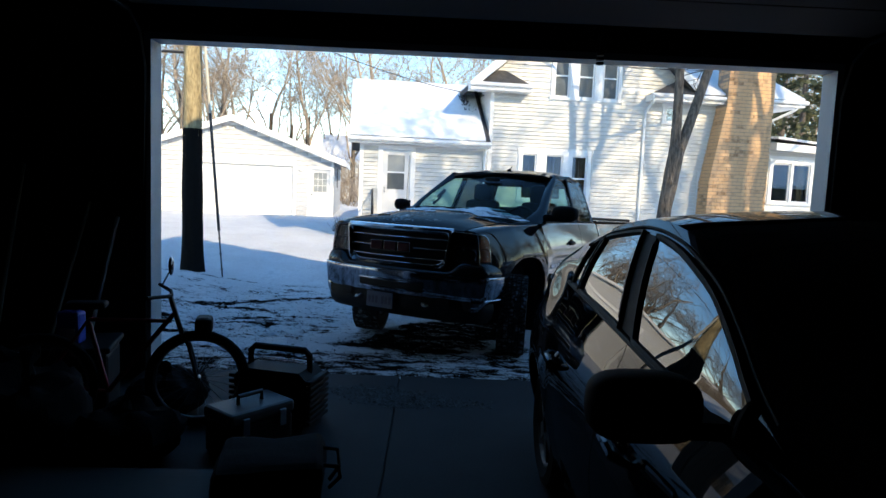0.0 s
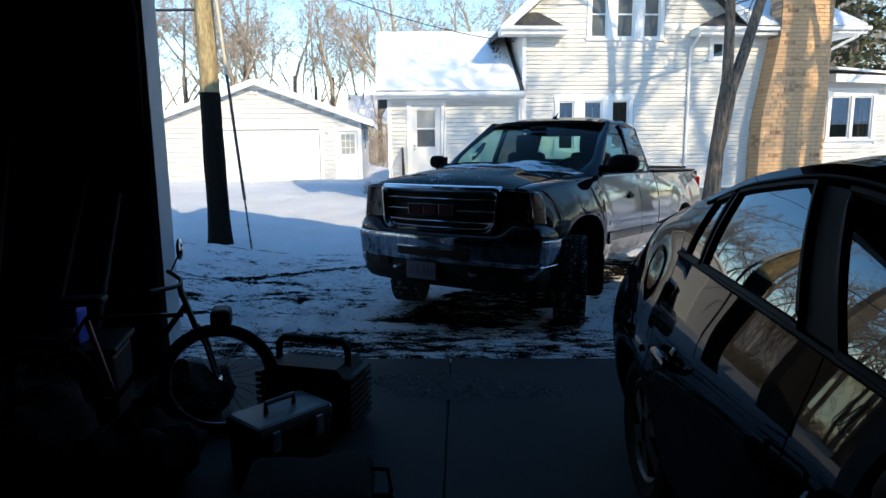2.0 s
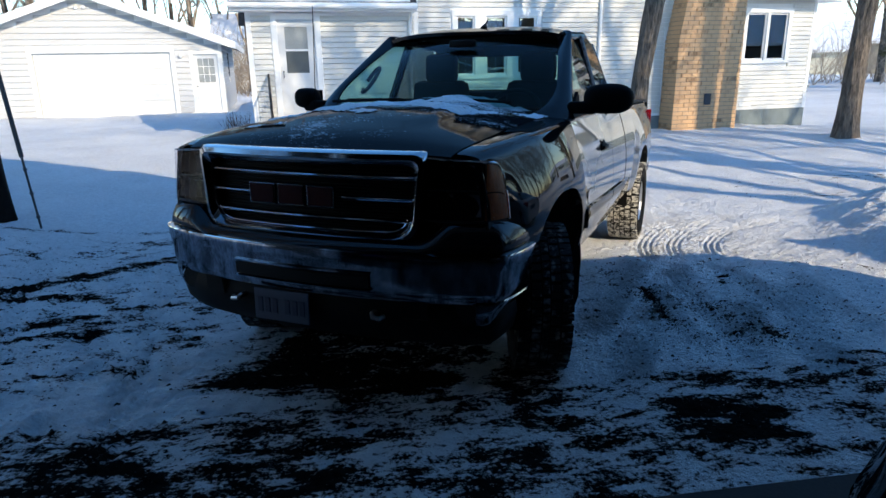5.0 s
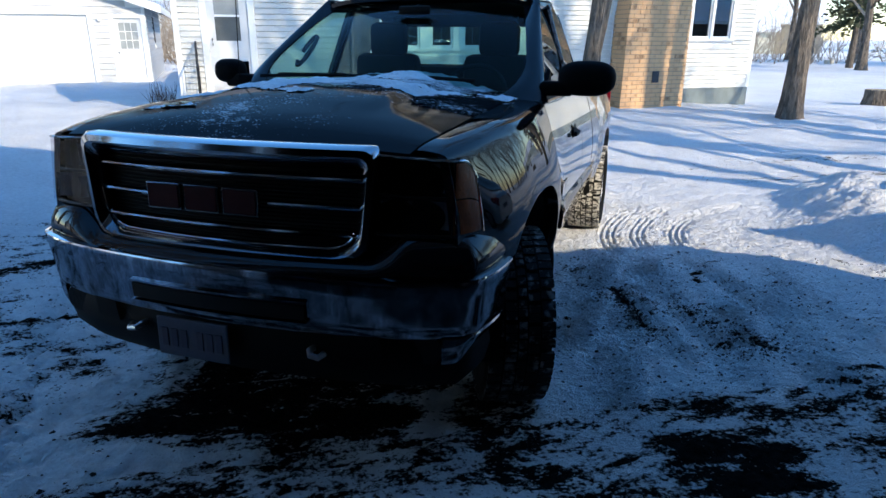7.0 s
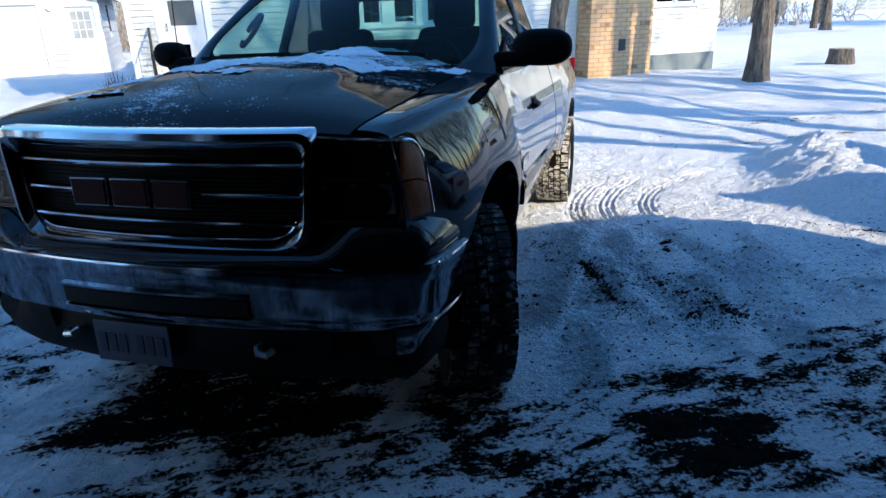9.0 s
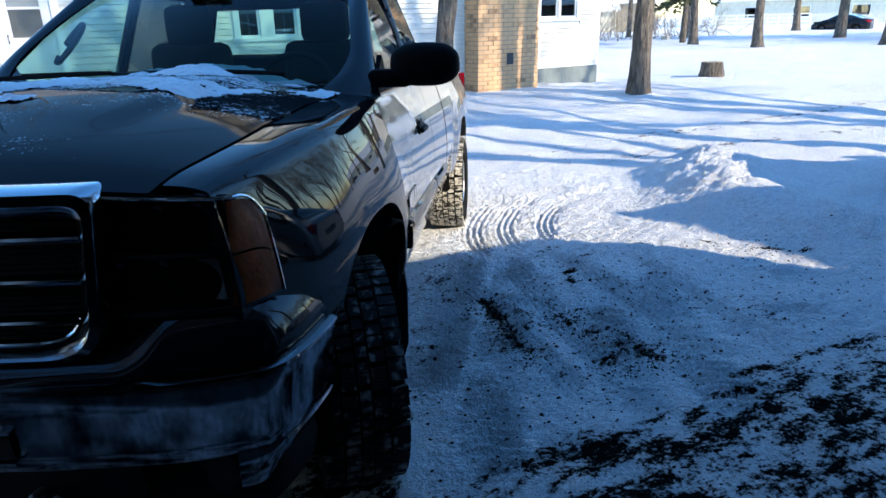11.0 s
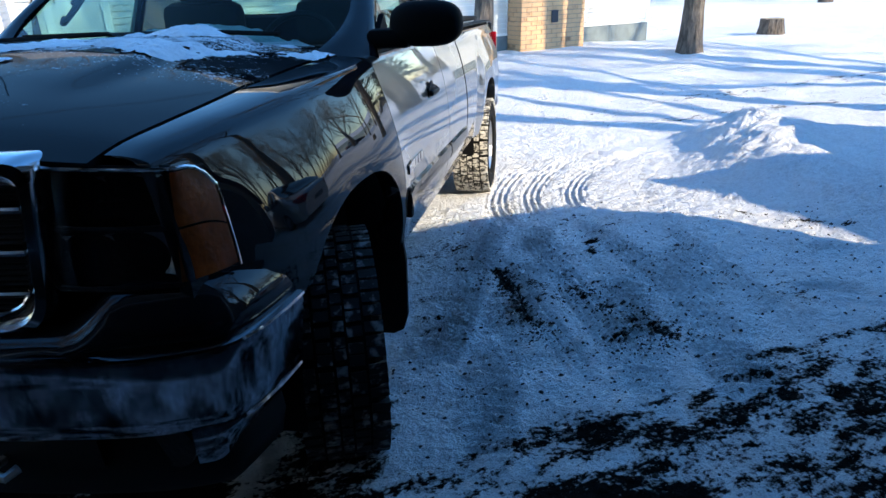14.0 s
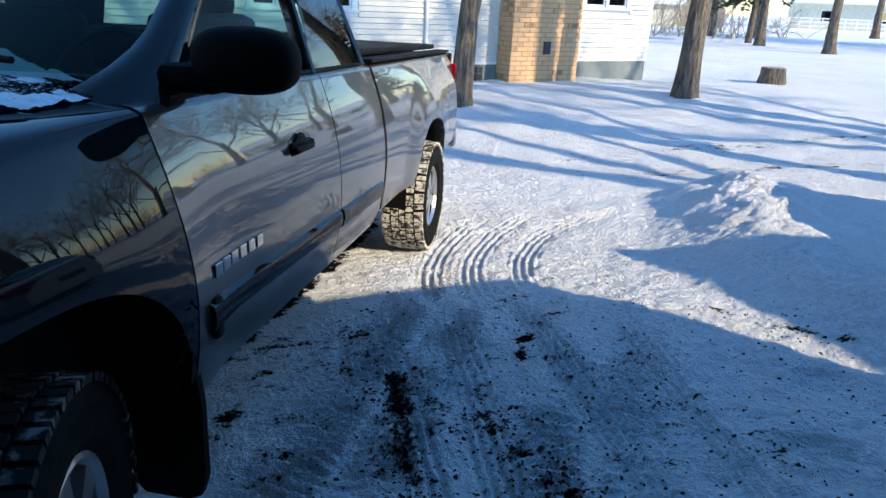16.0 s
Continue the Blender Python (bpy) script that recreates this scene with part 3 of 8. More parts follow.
def bare_and_shade_mask(x, y):
    wob = 0.25 * fbm(x * 1.3, y * 1.3, 3)
    # By the doorway: bare gravel, spread wider to put the dimness there into colour.
    near = (1 - S(y + wob * 0.5, 1.02, 1.30)) * S(y, 0.0, 0.05)
    b = (0.497 - 0.006 * S(x, 2.6, 3.4)) * near * S(x, -2.0, 0.4) * (1 - S(x, 5.8, 7.4))
    b = np.maximum(b, 0.56 * np.exp(-((x - 4.05) / 0.55) ** 4 - ((y - 0.56) / 0.40) ** 4))
    b = np.maximum(b, 0.515 * np.exp(-((x - 2.1) / 1.2) ** 4 - ((y - 0.50) / 0.55) ** 4))
    b = np.maximum(b, 0.525 * np.exp(-((x - 1.5) / 1.3) ** 4 - ((y - 0.40) / 0.42) ** 4))
    tx, ty = truck_x(x, y), truck_y(x, y)
    b = np.maximum(b, 0.555 * (1 - S(np.abs(tx + 1.2 * wob), 0.5, 1.0)) * (1 - S(tx, 0.45, 0.72) * S(ty, 0.8, 1.4)) * S(ty + 1.5 * wob, -0.3, 0.2) * (1 - S(ty, 4.8, 5.6)))
    b = np.maximum(b, 0.57 * np.exp(-((tx - 0.86) / 0.30) ** 4 - ((ty - 0.72) / 0.55) ** 4))
    # Under the bumper, bare ground stands in for shade over snow.
    b = np.maximum(b, 0.515 * np.exp(-(tx / 1.1) ** 4 - ((ty - 0.15) / 0.35) ** 4))
    for ax, ay, bx, by, w, v in ((-1.2, 2.6, 1.2, 4.2, 0.34, 0.535), (-0.6, 2.2, 1.3, 2.9, 0.24, 0.52), (-1.0, 1.5, 1.2, 1.7, 0.2, 0.51), (-2.0, 3.3, 0.6, 3.0, 0.25, 0.52), (-1.6, 1.9, 1.0, 2.4, 0.22, 0.52), (7.5, 6.6, 18, 7.6, 0.6, 0.45), (8.2, 5.8, 16, 5.6, 0.4, 0.45), (0.3, 3.3, 1.5, 2.0, 0.25, 0.51), (-2.5, 5.2, 1.0, 5.0, 0.2, 0.48), (4.58, 2.5, 4.44, 1.80, 0.15, 0.53), (4.84, 2.1, 4.95, 1.45, 0.14, 0.50), (5.36, 2.72, 5.20, 2.48, 0.10, 0.51), (4.05, 2.75, 3.80, 2.3, 0.12, 0.50), (5.1, 1.12, 6.0, 1.05, 0.13, 0.50), (6.55, 2.65, 6.95, 2.1, 0.10, 0.50), (5.2, 3.4, 4.7, 3.0, 0.2, 0.43)):
        d, t = seg_dist(x, y, ax, ay, bx, by)
        b = np.maximum(b, v * np.exp(-(d / w) ** 2))
    b = np.maximum(b, 0.425 * S(x, 3, 4.0) * (1 - S(x, 5.8, 7.2)) * S(y, 0.6, 1.5) * (1 - S(y, 3.0, 5)))
    b = np.maximum(b, 0.445 * (1 - S(np.abs(x - 0.5), 1.3, 2.6)) * S(y, 0.8, 1.6) * (1 - S(y, 4.5, 6)))
    # the apron of the far garage
    d, t = seg_dist(x, y, -7.5, 21.6, 0.2, 21.9)
    b = np.maximum(b, 0.52 * np.exp(-(d / 0.7) ** 2))
    return b


def extend(core, far, grow=1.06):
    a = list(core)
    s = a[-1] - a[-2]
    while a[-1] < far:
        s *= grow
        a.append(a[-1] + s)
    s = a[1] - a[0]
    while a[0] > -far:
        s *= grow
        a.insert(0, a[0] - s)
    return np.array(a)


gx = extend(np.concatenate([np.arange(-1.5, 3.2, 0.03), np.arange(3.2, 6.3, 0.014), np.arange(6.3, 8.9, 0.025)]), 420)
gy = extend(np.concatenate([np.arange(0, 0.8, 0.025), np.arange(0.8, 4.9, 0.014), np.arange(4.9, 6.3, 0.03)]), 420)
gy = np.concatenate([-np.geomspace(420, 0.3, 24), gy[gy > -1e-6]])
GX, GY = np.meshgrid(gx, gy, indexing="ij")
GZ = ground_height(GX, GY)
nx, ny = GX.shape
me = bpy.data.meshes.new("ground")
idx = np.arange(nx * ny).reshape(nx, ny)
quads = np.stack([idx[:-1, :-1], idx[1:, :-1], idx[1:, 1:], idx[:-1, 1:]], -1).reshape(-1, 4)
me.from_pydata(np.stack([GX, GY, GZ], -1).reshape(-1, 3).tolist(), [], quads.tolist())
at = me.attributes.new("bare", "FLOAT", "POINT")
at.data.foreach_set("value", bare_and_shade_mask(GX, GY).ravel().astype(np.float32))
at = me.attributes.new("groove_dark", "FLOAT", "POINT")
at.data.foreach_set("value", track_marks(GX, GY)[1].ravel().astype(np.float32))
me.polygons.foreach_set("use_smooth", [True] * len(me.polygons))
me.materials.append(M_SNOWG)
ground = tagged(new("ground", me), "trodden snow over a dark gravel drive and yard", "ground", kind="structure")


def gh(x, y):
    return float(ground_height(np.array([float(x)]), np.array([float(y)]))[0])


def clods():
    """Frozen grit and dark clods scattered on the driven snow."""
    rr = random.Random(31)
    V, F = [], []
    spots = [(4.50, 2.43, 0.13, 0.10, 90), (4.47, 2.02, 0.05, 0.16, 110), (4.40, 1.75, 0.06, 0.12, 60), (4.79, 2.04, 0.10, 0.05, 50), (4.90, 1.80, 0.09, 0.22, 130), (4.88, 1.43, 0.14, 0.07, 110), (4.75, 2.9, 0.3, 0.4, 130), (5.3, 2.5, 0.25, 0.5, 60), (5.6, 1.9, 0.6, 0.5, 170), (6.2, 1.6, 0.6, 0.4, 90), (4.4, 1.4, 0.5, 0.3, 200), (4.9, 0.9, 0.7, 0.3, 160), (6.75, 2.35, 0.12, 0.14, 45), (0.2, 3.2, 0.6, 0.5, 200), (0.9, 2.2, 0.5, 0.5, 120), (6.2, 2.8, 0.4, 0.4, 40), (1.7, 0.9, 0.6, 0.3, 110), (0.2, 2.3, 0.8, 0.4, 160), (-0.8, 2.9, 0.6, 0.3, 90), (10.5, 6.4, 1.6, 0.5, 120)]
    for cx, cy, sx, sy, n in spots:
        for k in range(int(n * 2.4)):
            x, y = rr.gauss(cx, sx), rr.gauss(cy, sy)
            if y < 0.05:
                continue
            z = gh(x, y)
            s = min(0.015, abs(rr.gauss(0, 0.0045)) + 0.0025)
            a = rr.uniform(0, 6.28)
            i = len(V)
            for q in range(5):
                c = a + q * 1.2566
                V.append((x + s * rr.uniform(0.6, 1.6) * math.cos(c), y + s * rr.uniform(0.6, 1.3) * math.sin(c), z - 0.002))
            V.append((x, y, z + s * rr.uniform(0.4, 0.9)))
            for q in range(5):
                F.append((i + q, i + (q + 1) % 5, i + 5))
    me = bpy.data.meshes.new("grit")
    me.from_pydata(V, [], F)
    me.materials.append(M_DIRT)
    tagged(new("grit", me), "dark frozen grit scattered over the driven snow", "grit", kind="stuff")


clods()


# ---- our garage ----
JL, JR, DOORTOP, WY = 0.52, 5.43, 2.465, -0.17
def slab():
    root = thing("floor", pose(0, 0, 0), "smooth concrete garage slab with saw-cut joints, coloured near black for indoor shade", "floor", kind="structure")
    for x0, x1 in ((-2.0, 2.345), (2.357, 8.0)):
        for y0, y1 in ((-8.0, -3.302), (-3.29, 0.0)):
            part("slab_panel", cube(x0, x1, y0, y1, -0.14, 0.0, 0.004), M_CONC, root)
    return root


slab()
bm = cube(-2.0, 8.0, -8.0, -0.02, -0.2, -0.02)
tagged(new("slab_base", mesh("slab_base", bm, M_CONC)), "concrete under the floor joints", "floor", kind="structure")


def wall(name, label, boxes, material=M_WALLIN):
    bm = bmesh.new()
    for b in boxes:
        box(bm, *b)
    return tagged(new(name, mesh(name, bm, material)), label, "wall", kind="structure")


# The 1.83 m pieces form an unseen bay, added for its shadow edge.
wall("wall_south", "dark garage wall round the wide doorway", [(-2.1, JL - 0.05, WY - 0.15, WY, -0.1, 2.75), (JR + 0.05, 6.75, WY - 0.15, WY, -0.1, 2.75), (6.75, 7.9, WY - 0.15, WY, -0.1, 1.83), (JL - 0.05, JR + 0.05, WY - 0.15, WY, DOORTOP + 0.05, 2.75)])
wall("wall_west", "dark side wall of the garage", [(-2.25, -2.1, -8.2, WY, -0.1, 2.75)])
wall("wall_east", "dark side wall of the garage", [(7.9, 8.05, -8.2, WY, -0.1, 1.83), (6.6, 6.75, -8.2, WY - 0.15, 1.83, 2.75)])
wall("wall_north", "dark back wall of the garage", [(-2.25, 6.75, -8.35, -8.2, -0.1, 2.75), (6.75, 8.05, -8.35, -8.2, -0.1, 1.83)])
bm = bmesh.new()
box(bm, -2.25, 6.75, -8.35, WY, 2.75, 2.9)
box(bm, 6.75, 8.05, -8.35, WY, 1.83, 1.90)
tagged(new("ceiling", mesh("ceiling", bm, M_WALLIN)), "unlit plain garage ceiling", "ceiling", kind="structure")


def door_frame():
    root = thing("garage_doorway_trim", pose(0, 0, 0), "white painted jambs and head of the open garage doorway", "trim", kind="structure")
    for x0, x1 in ((JL - 0.05, JL), (JR, JR + 0.05)):
        part("jamb", cube(x0, x1, WY - 0.152, WY + 0.03, 0, DOORTOP, 0.003), M_JAMB, root)
    part("head", cube(JL - 0.05, JR + 0.05, WY - 0.152, WY + 0.03, DOORTOP, DOORTOP + 0.05, 0.003), M_JAMB, root)
    for x0, x1 in ((JL - 0.20, JL - 0.052), (JR + 0.052, JR + 0.20)):
        part("casing", cube(x0, x1, WY + 0.002, WY + 0.03, 0, DOORTOP + 0.2, 0.003), M_JAMB, root)


door_frame()


def sectional_door():
    """The raised door on its tracks under the ceiling."""
    root = thing("garage_door", pose(0, 0, 0), "raised sectional garage door on tracks under the ceiling", "garage door")
    for k in range(4):
        y1 = -0.65 - k * 0.62
        # Door panels take the same near-black colour for the gloom under the ceiling.
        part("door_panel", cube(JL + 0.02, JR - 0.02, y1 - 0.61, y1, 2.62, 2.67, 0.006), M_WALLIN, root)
    for x in (JL - 0.03, JR + 0.03):
        bm = bmesh.new()
        tube(bm, [(x, -0.36, 0.02), (x, -0.36, 2.25), (x, -0.45, 2.5), (x, -0.62, 2.6), (x, -3.4, 2.62)], 0.02, 6)
        part("track", bm, M_BLACK, root)
    bm = bmesh.new()
    cyl(bm, (3.65, -0.55, 2.62), (3.65, -0.55, 2.45), 0.012, n=6)
    for k in range(3):
        cyl(bm, (3.65, -0.55, 2.46 - k * 0.03), (3.65, -0.55, 2.445 - k * 0.03), 0.028, n=8)
    part("pull_handle", bm, M_BLACK, root)


sectional_door()


def garage_roof():
    root = thing("garage_roof", pose(0, 0, 0), "snowy front-gabled garage roof, unseen and shaped to its shadow", "roof", kind="structure")
    # Out of view: apex and ends are fitted to the shadow on the yard.
    ax, az, el, er, ez = 3.0, 6.1, -2.5, 6.85, 2.05
    ezr = az - (er - ax) * 0.736
    bm = bmesh.new()
    prism(bm, [(-2.25, 2.9), (6.75, 2.9), (6.75, ezr - 0.1), (ax, az - 0.2), (-2.25, 2.55)], WY - 0.15, WY)
    part("gable_wall", bm, M_TANDARK, root)
    for x0, z0, x1, z1 in ((el, ez, ax, az), (ax, az, er, ezr)):
        bm = bmesh.new()
        prism(bm, [(x0, z0), (x1, z1), (x1, z1 + 0.16), (x0, z0 + 0.16)], -8.7, 0.15)
        part("roof_slope", bm, M_SHINGLE, root)
        bm = bmesh.new()
        prism(bm, [(x0 * 0.99, z0 + 0.165), (x1, z1 + 0.165), (x1, z1 + 0.25), (x0 * 0.99, z0 + 0.22)], -8.6, 0.1)
        part("roof_snow", bm, M_SNOW, root)
    # unseen low bay beside the door, added for its shadow step, with a flat roof
    bm = bmesh.new()
    box(bm, 6.76, 8.06, -8.36, WY + 0.01, 1.903, 1.96)
    part("shadow_bay_roof", bm, M_SHINGLE, root)
    bm = bmesh.new()
    box(bm, 6.77, 8.03, -8.3, WY - 0.03, 1.963, 2.02)
    part("shadow_bay_snow", bm, M_SNOW, root)


garage_roof()
# ---- pickup truck ----
T_POSE = pose(2.22, 1.110, -0.10, -2.18, 0, -31.2)
AX_F, AX_R, TYRE_R = 0.835, 4.47, 0.405


# half width of the body side over its height and along the truck, and the belt line
t_prof = soft_curve([0.40, 0.52, 0.66, 0.80, 0.88, 1.00, 1.12, 1.22, 1.34], [0.90, 0.955, 0.985, 0.998, 1.0, 0.992, 0.972, 0.945, 0.90], 0.03)
t_plan = soft_curve([0.02, 0.12, 0.3, 0.6, 1.0, 3.3, 5.2, 5.7], [0.835, 0.875, 0.93, 0.98, 1.0, 1.012, 1.014, 1.0], 0.06)
t_belt = soft_curve([0.05, 0.4, 1.4, 2.5, 5.7], [1.20, 1.235, 1.30, 1.315, 1.325], 0.1)


def t_arch(y, c, hw, top, base):
    q = abs(y - c) / hw
    return base + (top - base) * (1 - q ** 2.6) ** (1 / 2.6) if q < 1 else 0


def t_low(y):
    z = 0.50 if y > 0.7 else 0.80
    if y > 3.2:
        z = 0.56
    if y > 5.0:
        z = 0.60
    return max(z, t_arch(y, AX_F, 0.50, 0.985, 0.36), t_arch(y, AX_R, 0.48, 0.93, 0.40))


def t_side(y, z):
    x = t_prof(z) * t_plan(y)
    for c, hw, top in ((AX_F, 0.50, 0.985), (AX_R, 0.48, 0.93)):
        dy, dz = (y - c) / hw, (z - 0.38) / (top - 0.38)
        r = (abs(dy) ** 2.6 + max(dz, 0) ** 2.6) ** (1 / 2.6)
        x += 0.030 * (1 - float(S(r, 1.02, 1.65)))
    return x


def t_panel(y0, y1, inner_x, inner_dz, side, n=22, m=16):
    """A body-side panel between two stations, folded in at its top."""
    ys = [y0 + (y1 - y0) * i / n for i in range(n + 1)]
    for c, hw in ((AX_F, 0.50), (AX_R, 0.48)):
        for e in (c - hw, c + hw):
            if y0 < e < y1:
                ys += [e - 0.012, e - 0.003, e + 0.003, e + 0.012]
    ys.sort()
    bm = bmesh.new()
    rows = []
    for y in ys:
        lo, hi = t_low(y), t_belt(y)
        r = []
        for j in range(m + 1):
            z = lo + (hi - lo) * j / m
            r.append((side * t_side(y, z), y, z))
        xe = t_side(y, hi)
        for k in (0.25, 0.5, 0.75, 1.0):
            a = k * math.pi / 2
            xi, dz = (inner_x(y, xe), hood_z(0.757, y) - 0.004 - hi) if callable(inner_x) else (inner_x * t_plan(y), inner_dz)
            r.append((side * (xe + (xi - xe) * (1 - math.cos(a))), y, hi + dz * math.sin(a)))
        r.insert(0, (side * (t_side(y, lo) - 0.05), y, lo + 0.01))
        r.insert(0, (side * (t_side(y, lo) - 0.10), y, lo + 0.05))
        rows.append([bm.verts.new(p) for p in r])
    for a, b in zip(rows, rows[1:]):
        for k in range(len(a) - 1):
            f = (a[k], b[k], b[k + 1], a[k + 1])
            bm.faces.new(f if side > 0 else f[::-1])
    for r in (rows[0], rows[-1]):
        e = [bm.verts.new((v.co.x - side * 0.03, v.co.y, v.co.z)) for v in r]
        for k in range(len(r) - 1):
            bm.faces.new((r[k], r[k + 1], e[k + 1], e[k]))
    bmesh.ops.recalc_face_normals(bm, faces=bm.faces)
    return bm


hood_mid = soft_curve([0.02, 0.06, 0.12, 0.25, 0.45, 0.7, 1.0, 1.35, 1.6], [1.220, 1.254, 1.280, 1.318, 1.353, 1.377, 1.390, 1.398, 1.40], 0.04)
hood_edge = soft_curve([0.02, 0.06, 0.12, 0.3, 0.6, 1.0, 1.4, 1.6], [1.210, 1.236, 1.250, 1.274, 1.304, 1.326, 1.338, 1.345], 0.04)


def hood_z(x, y):
    c = hood_mid(y)
    e = hood_edge(y)
    q = abs(x) / 0.76
    dome = 0.022 * float(S(0.62 - q, 0, 0.14)) * float(S(y, 0.25, 0.7))
    return c + (e - c) * q ** 2.2 + dome


hood_half = soft_curve([0.02, 0.15, 0.35, 0.6, 1.6], [0.69, 0.72, 0.748, 0.757, 0.757], 0.05)


def ring_solid(bm, c, r_out, r_in, w, n=40, axis=0, crown=0.02):
    """A tyre-like ring about the lateral axis, with rounded shoulders."""
    prof = [(r_in, -w * 0.42), (r_in + 0.03, -w * 0.5), (r_out - 0.06, -w * 0.53), (r_out - 0.02, -w * 0.48), (r_out, -w * 0.38), (r_out + 0.004, 0), (r_out, w * 0.38), (r_out - 0.02, w * 0.48), (r_out - 0.06, w * 0.53), (r_in + 0.03, w * 0.5), (r_in, w * 0.42)]
    rings = []
    for k in range(n):
        a = 2 * math.pi * k / n
        rings.append([bm.verts.new((c[0] + x, c[1] + r * math.cos(a), c[2] + r * math.sin(a))) for r, x in prof])
    for k in range(n):
        A, B = rings[k], rings[(k + 1) % n]
        for j in range(len(prof) - 1):
            bm.faces.new((A[j], A[j + 1], B[j + 1], B[j]))
    bmesh.ops.recalc_face_normals(bm, faces=bm.faces)


def wheel(parent, at, side, r=TYRE_R, w=0.285, rim=0.222, lugs=True, tread_mat=None, rim_mat=None):
    tyre = bmesh.new()
    ring_solid(tyre, (0, 0, 0), r - 0.012, rim, w)
    wh = part("wheel", tyre, M_RUBBER, parent, "knobbly tyre on an alloy rim" if lugs else "road tyre on an alloy rim", at=at)
    if lugs:
        bm = bmesh.new()
        n = 58
        jit = random.Random(5)
        for k in range(n):
            a = 2 * math.pi * k / n + jit.uniform(-0.012, 0.012)
            for row, (x0, x1, da) in enumerate(((-0.146, -0.086, 0), (-0.076, -0.027, 0.5), (-0.018, 0.018, 0.2), (0.027, 0.076, 0.7), (0.086, 0.146, 0.35))):
                b = a + da * 2 * math.pi / n
                rr = r + (0 if row in (1, 2, 3) else -0.006)
                box(bm, x0 * w / 0.285, x1 * w / 0.285, -0.0155, 0.0155, rr - 0.022, rr, m=Matrix.Rotation(b, 4, "X") @ Matrix.Rotation(jit.uniform(-0.05, 0.05), 4, "Z"))
        part("tread", bm, tread_mat or M_TREADSNOW, wh, "tread blocks caked with snow")
    # rim: barrel, dish and spokes
    bm = bmesh.new()
    for x0, x1, ra, rb in ((-w * 0.42, w * 0.42, rim, rim),):
        cyl(bm, (x0, 0, 0), (x1, 0, 0), ra, rb, 36, caps=False)
    ns = 6
    for k in range(ns):
        a = 2 * math.pi * k / ns
        m = Matrix.Rotation(a, 4, "X")
        vs = box(bm, side * w * 0.30 - 0.012, side * w * 0.30 + 0.018, -0.042, 0.042, 0.05, rim - 0.004)
        for v in vs:
            if v.co.z < 0.1:
                v.co.x += side * 0.012
                v.co.y *= 0.75
        bmesh.ops.transform(bm, verts=vs, matrix=m)
    cyl(bm, (side * w * 0.2, 0, 0), (side * w * 0.38, 0, 0), 0.075, 0.065, 20)
    tor = 28
    for k in range(tor):
        a, b = 2 * math.pi * k / tor, 2 * math.pi * (k + 1) / tor
        p = [(side * w * 0.42, rim), (side * w * 0.44, rim - 0.012), (side * w * 0.36, rim - 0.03)]
        for (x0, r0), (x1, r1) in zip(p, p[1:]):
            bm.faces.new([bm.verts.new(q) for q in ((x0, r0 * math.cos(a), r0 * math.sin(a)), (x0, r0 * math.cos(b), r0 * math.sin(b)), (x1, r1 * math.cos(b), r1 * math.sin(b)), (x1, r1 * math.cos(a), r1 * math.sin(a)))])
    part("rim", bm, rim_mat or M_RIM, wh)
    bm = bmesh.new()
    cyl(bm, (-0.02 * side, 0, 0), (0.0, 0, 0), 0.16, n=24)
    part("brake_disc", bm, M_STEEL, wh)
    return wh


def letters_as_bars(bm, x0, x1, z0, z1, n, y, d, axis="y"):
    """A row of plain rounded blocks that stands for a badge."""
    w = (x1 - x0) / n
    for k in range(n):
        a, b = x0 + k * w + w * 0.07, x0 + (k + 1) * w - w * 0.07
        if axis == "y":
            box(bm, a, b, y - d, y, z0, z1, 0.003)
        else:
            box(bm, y - d, y, a, b, z0, z1, 0.002)


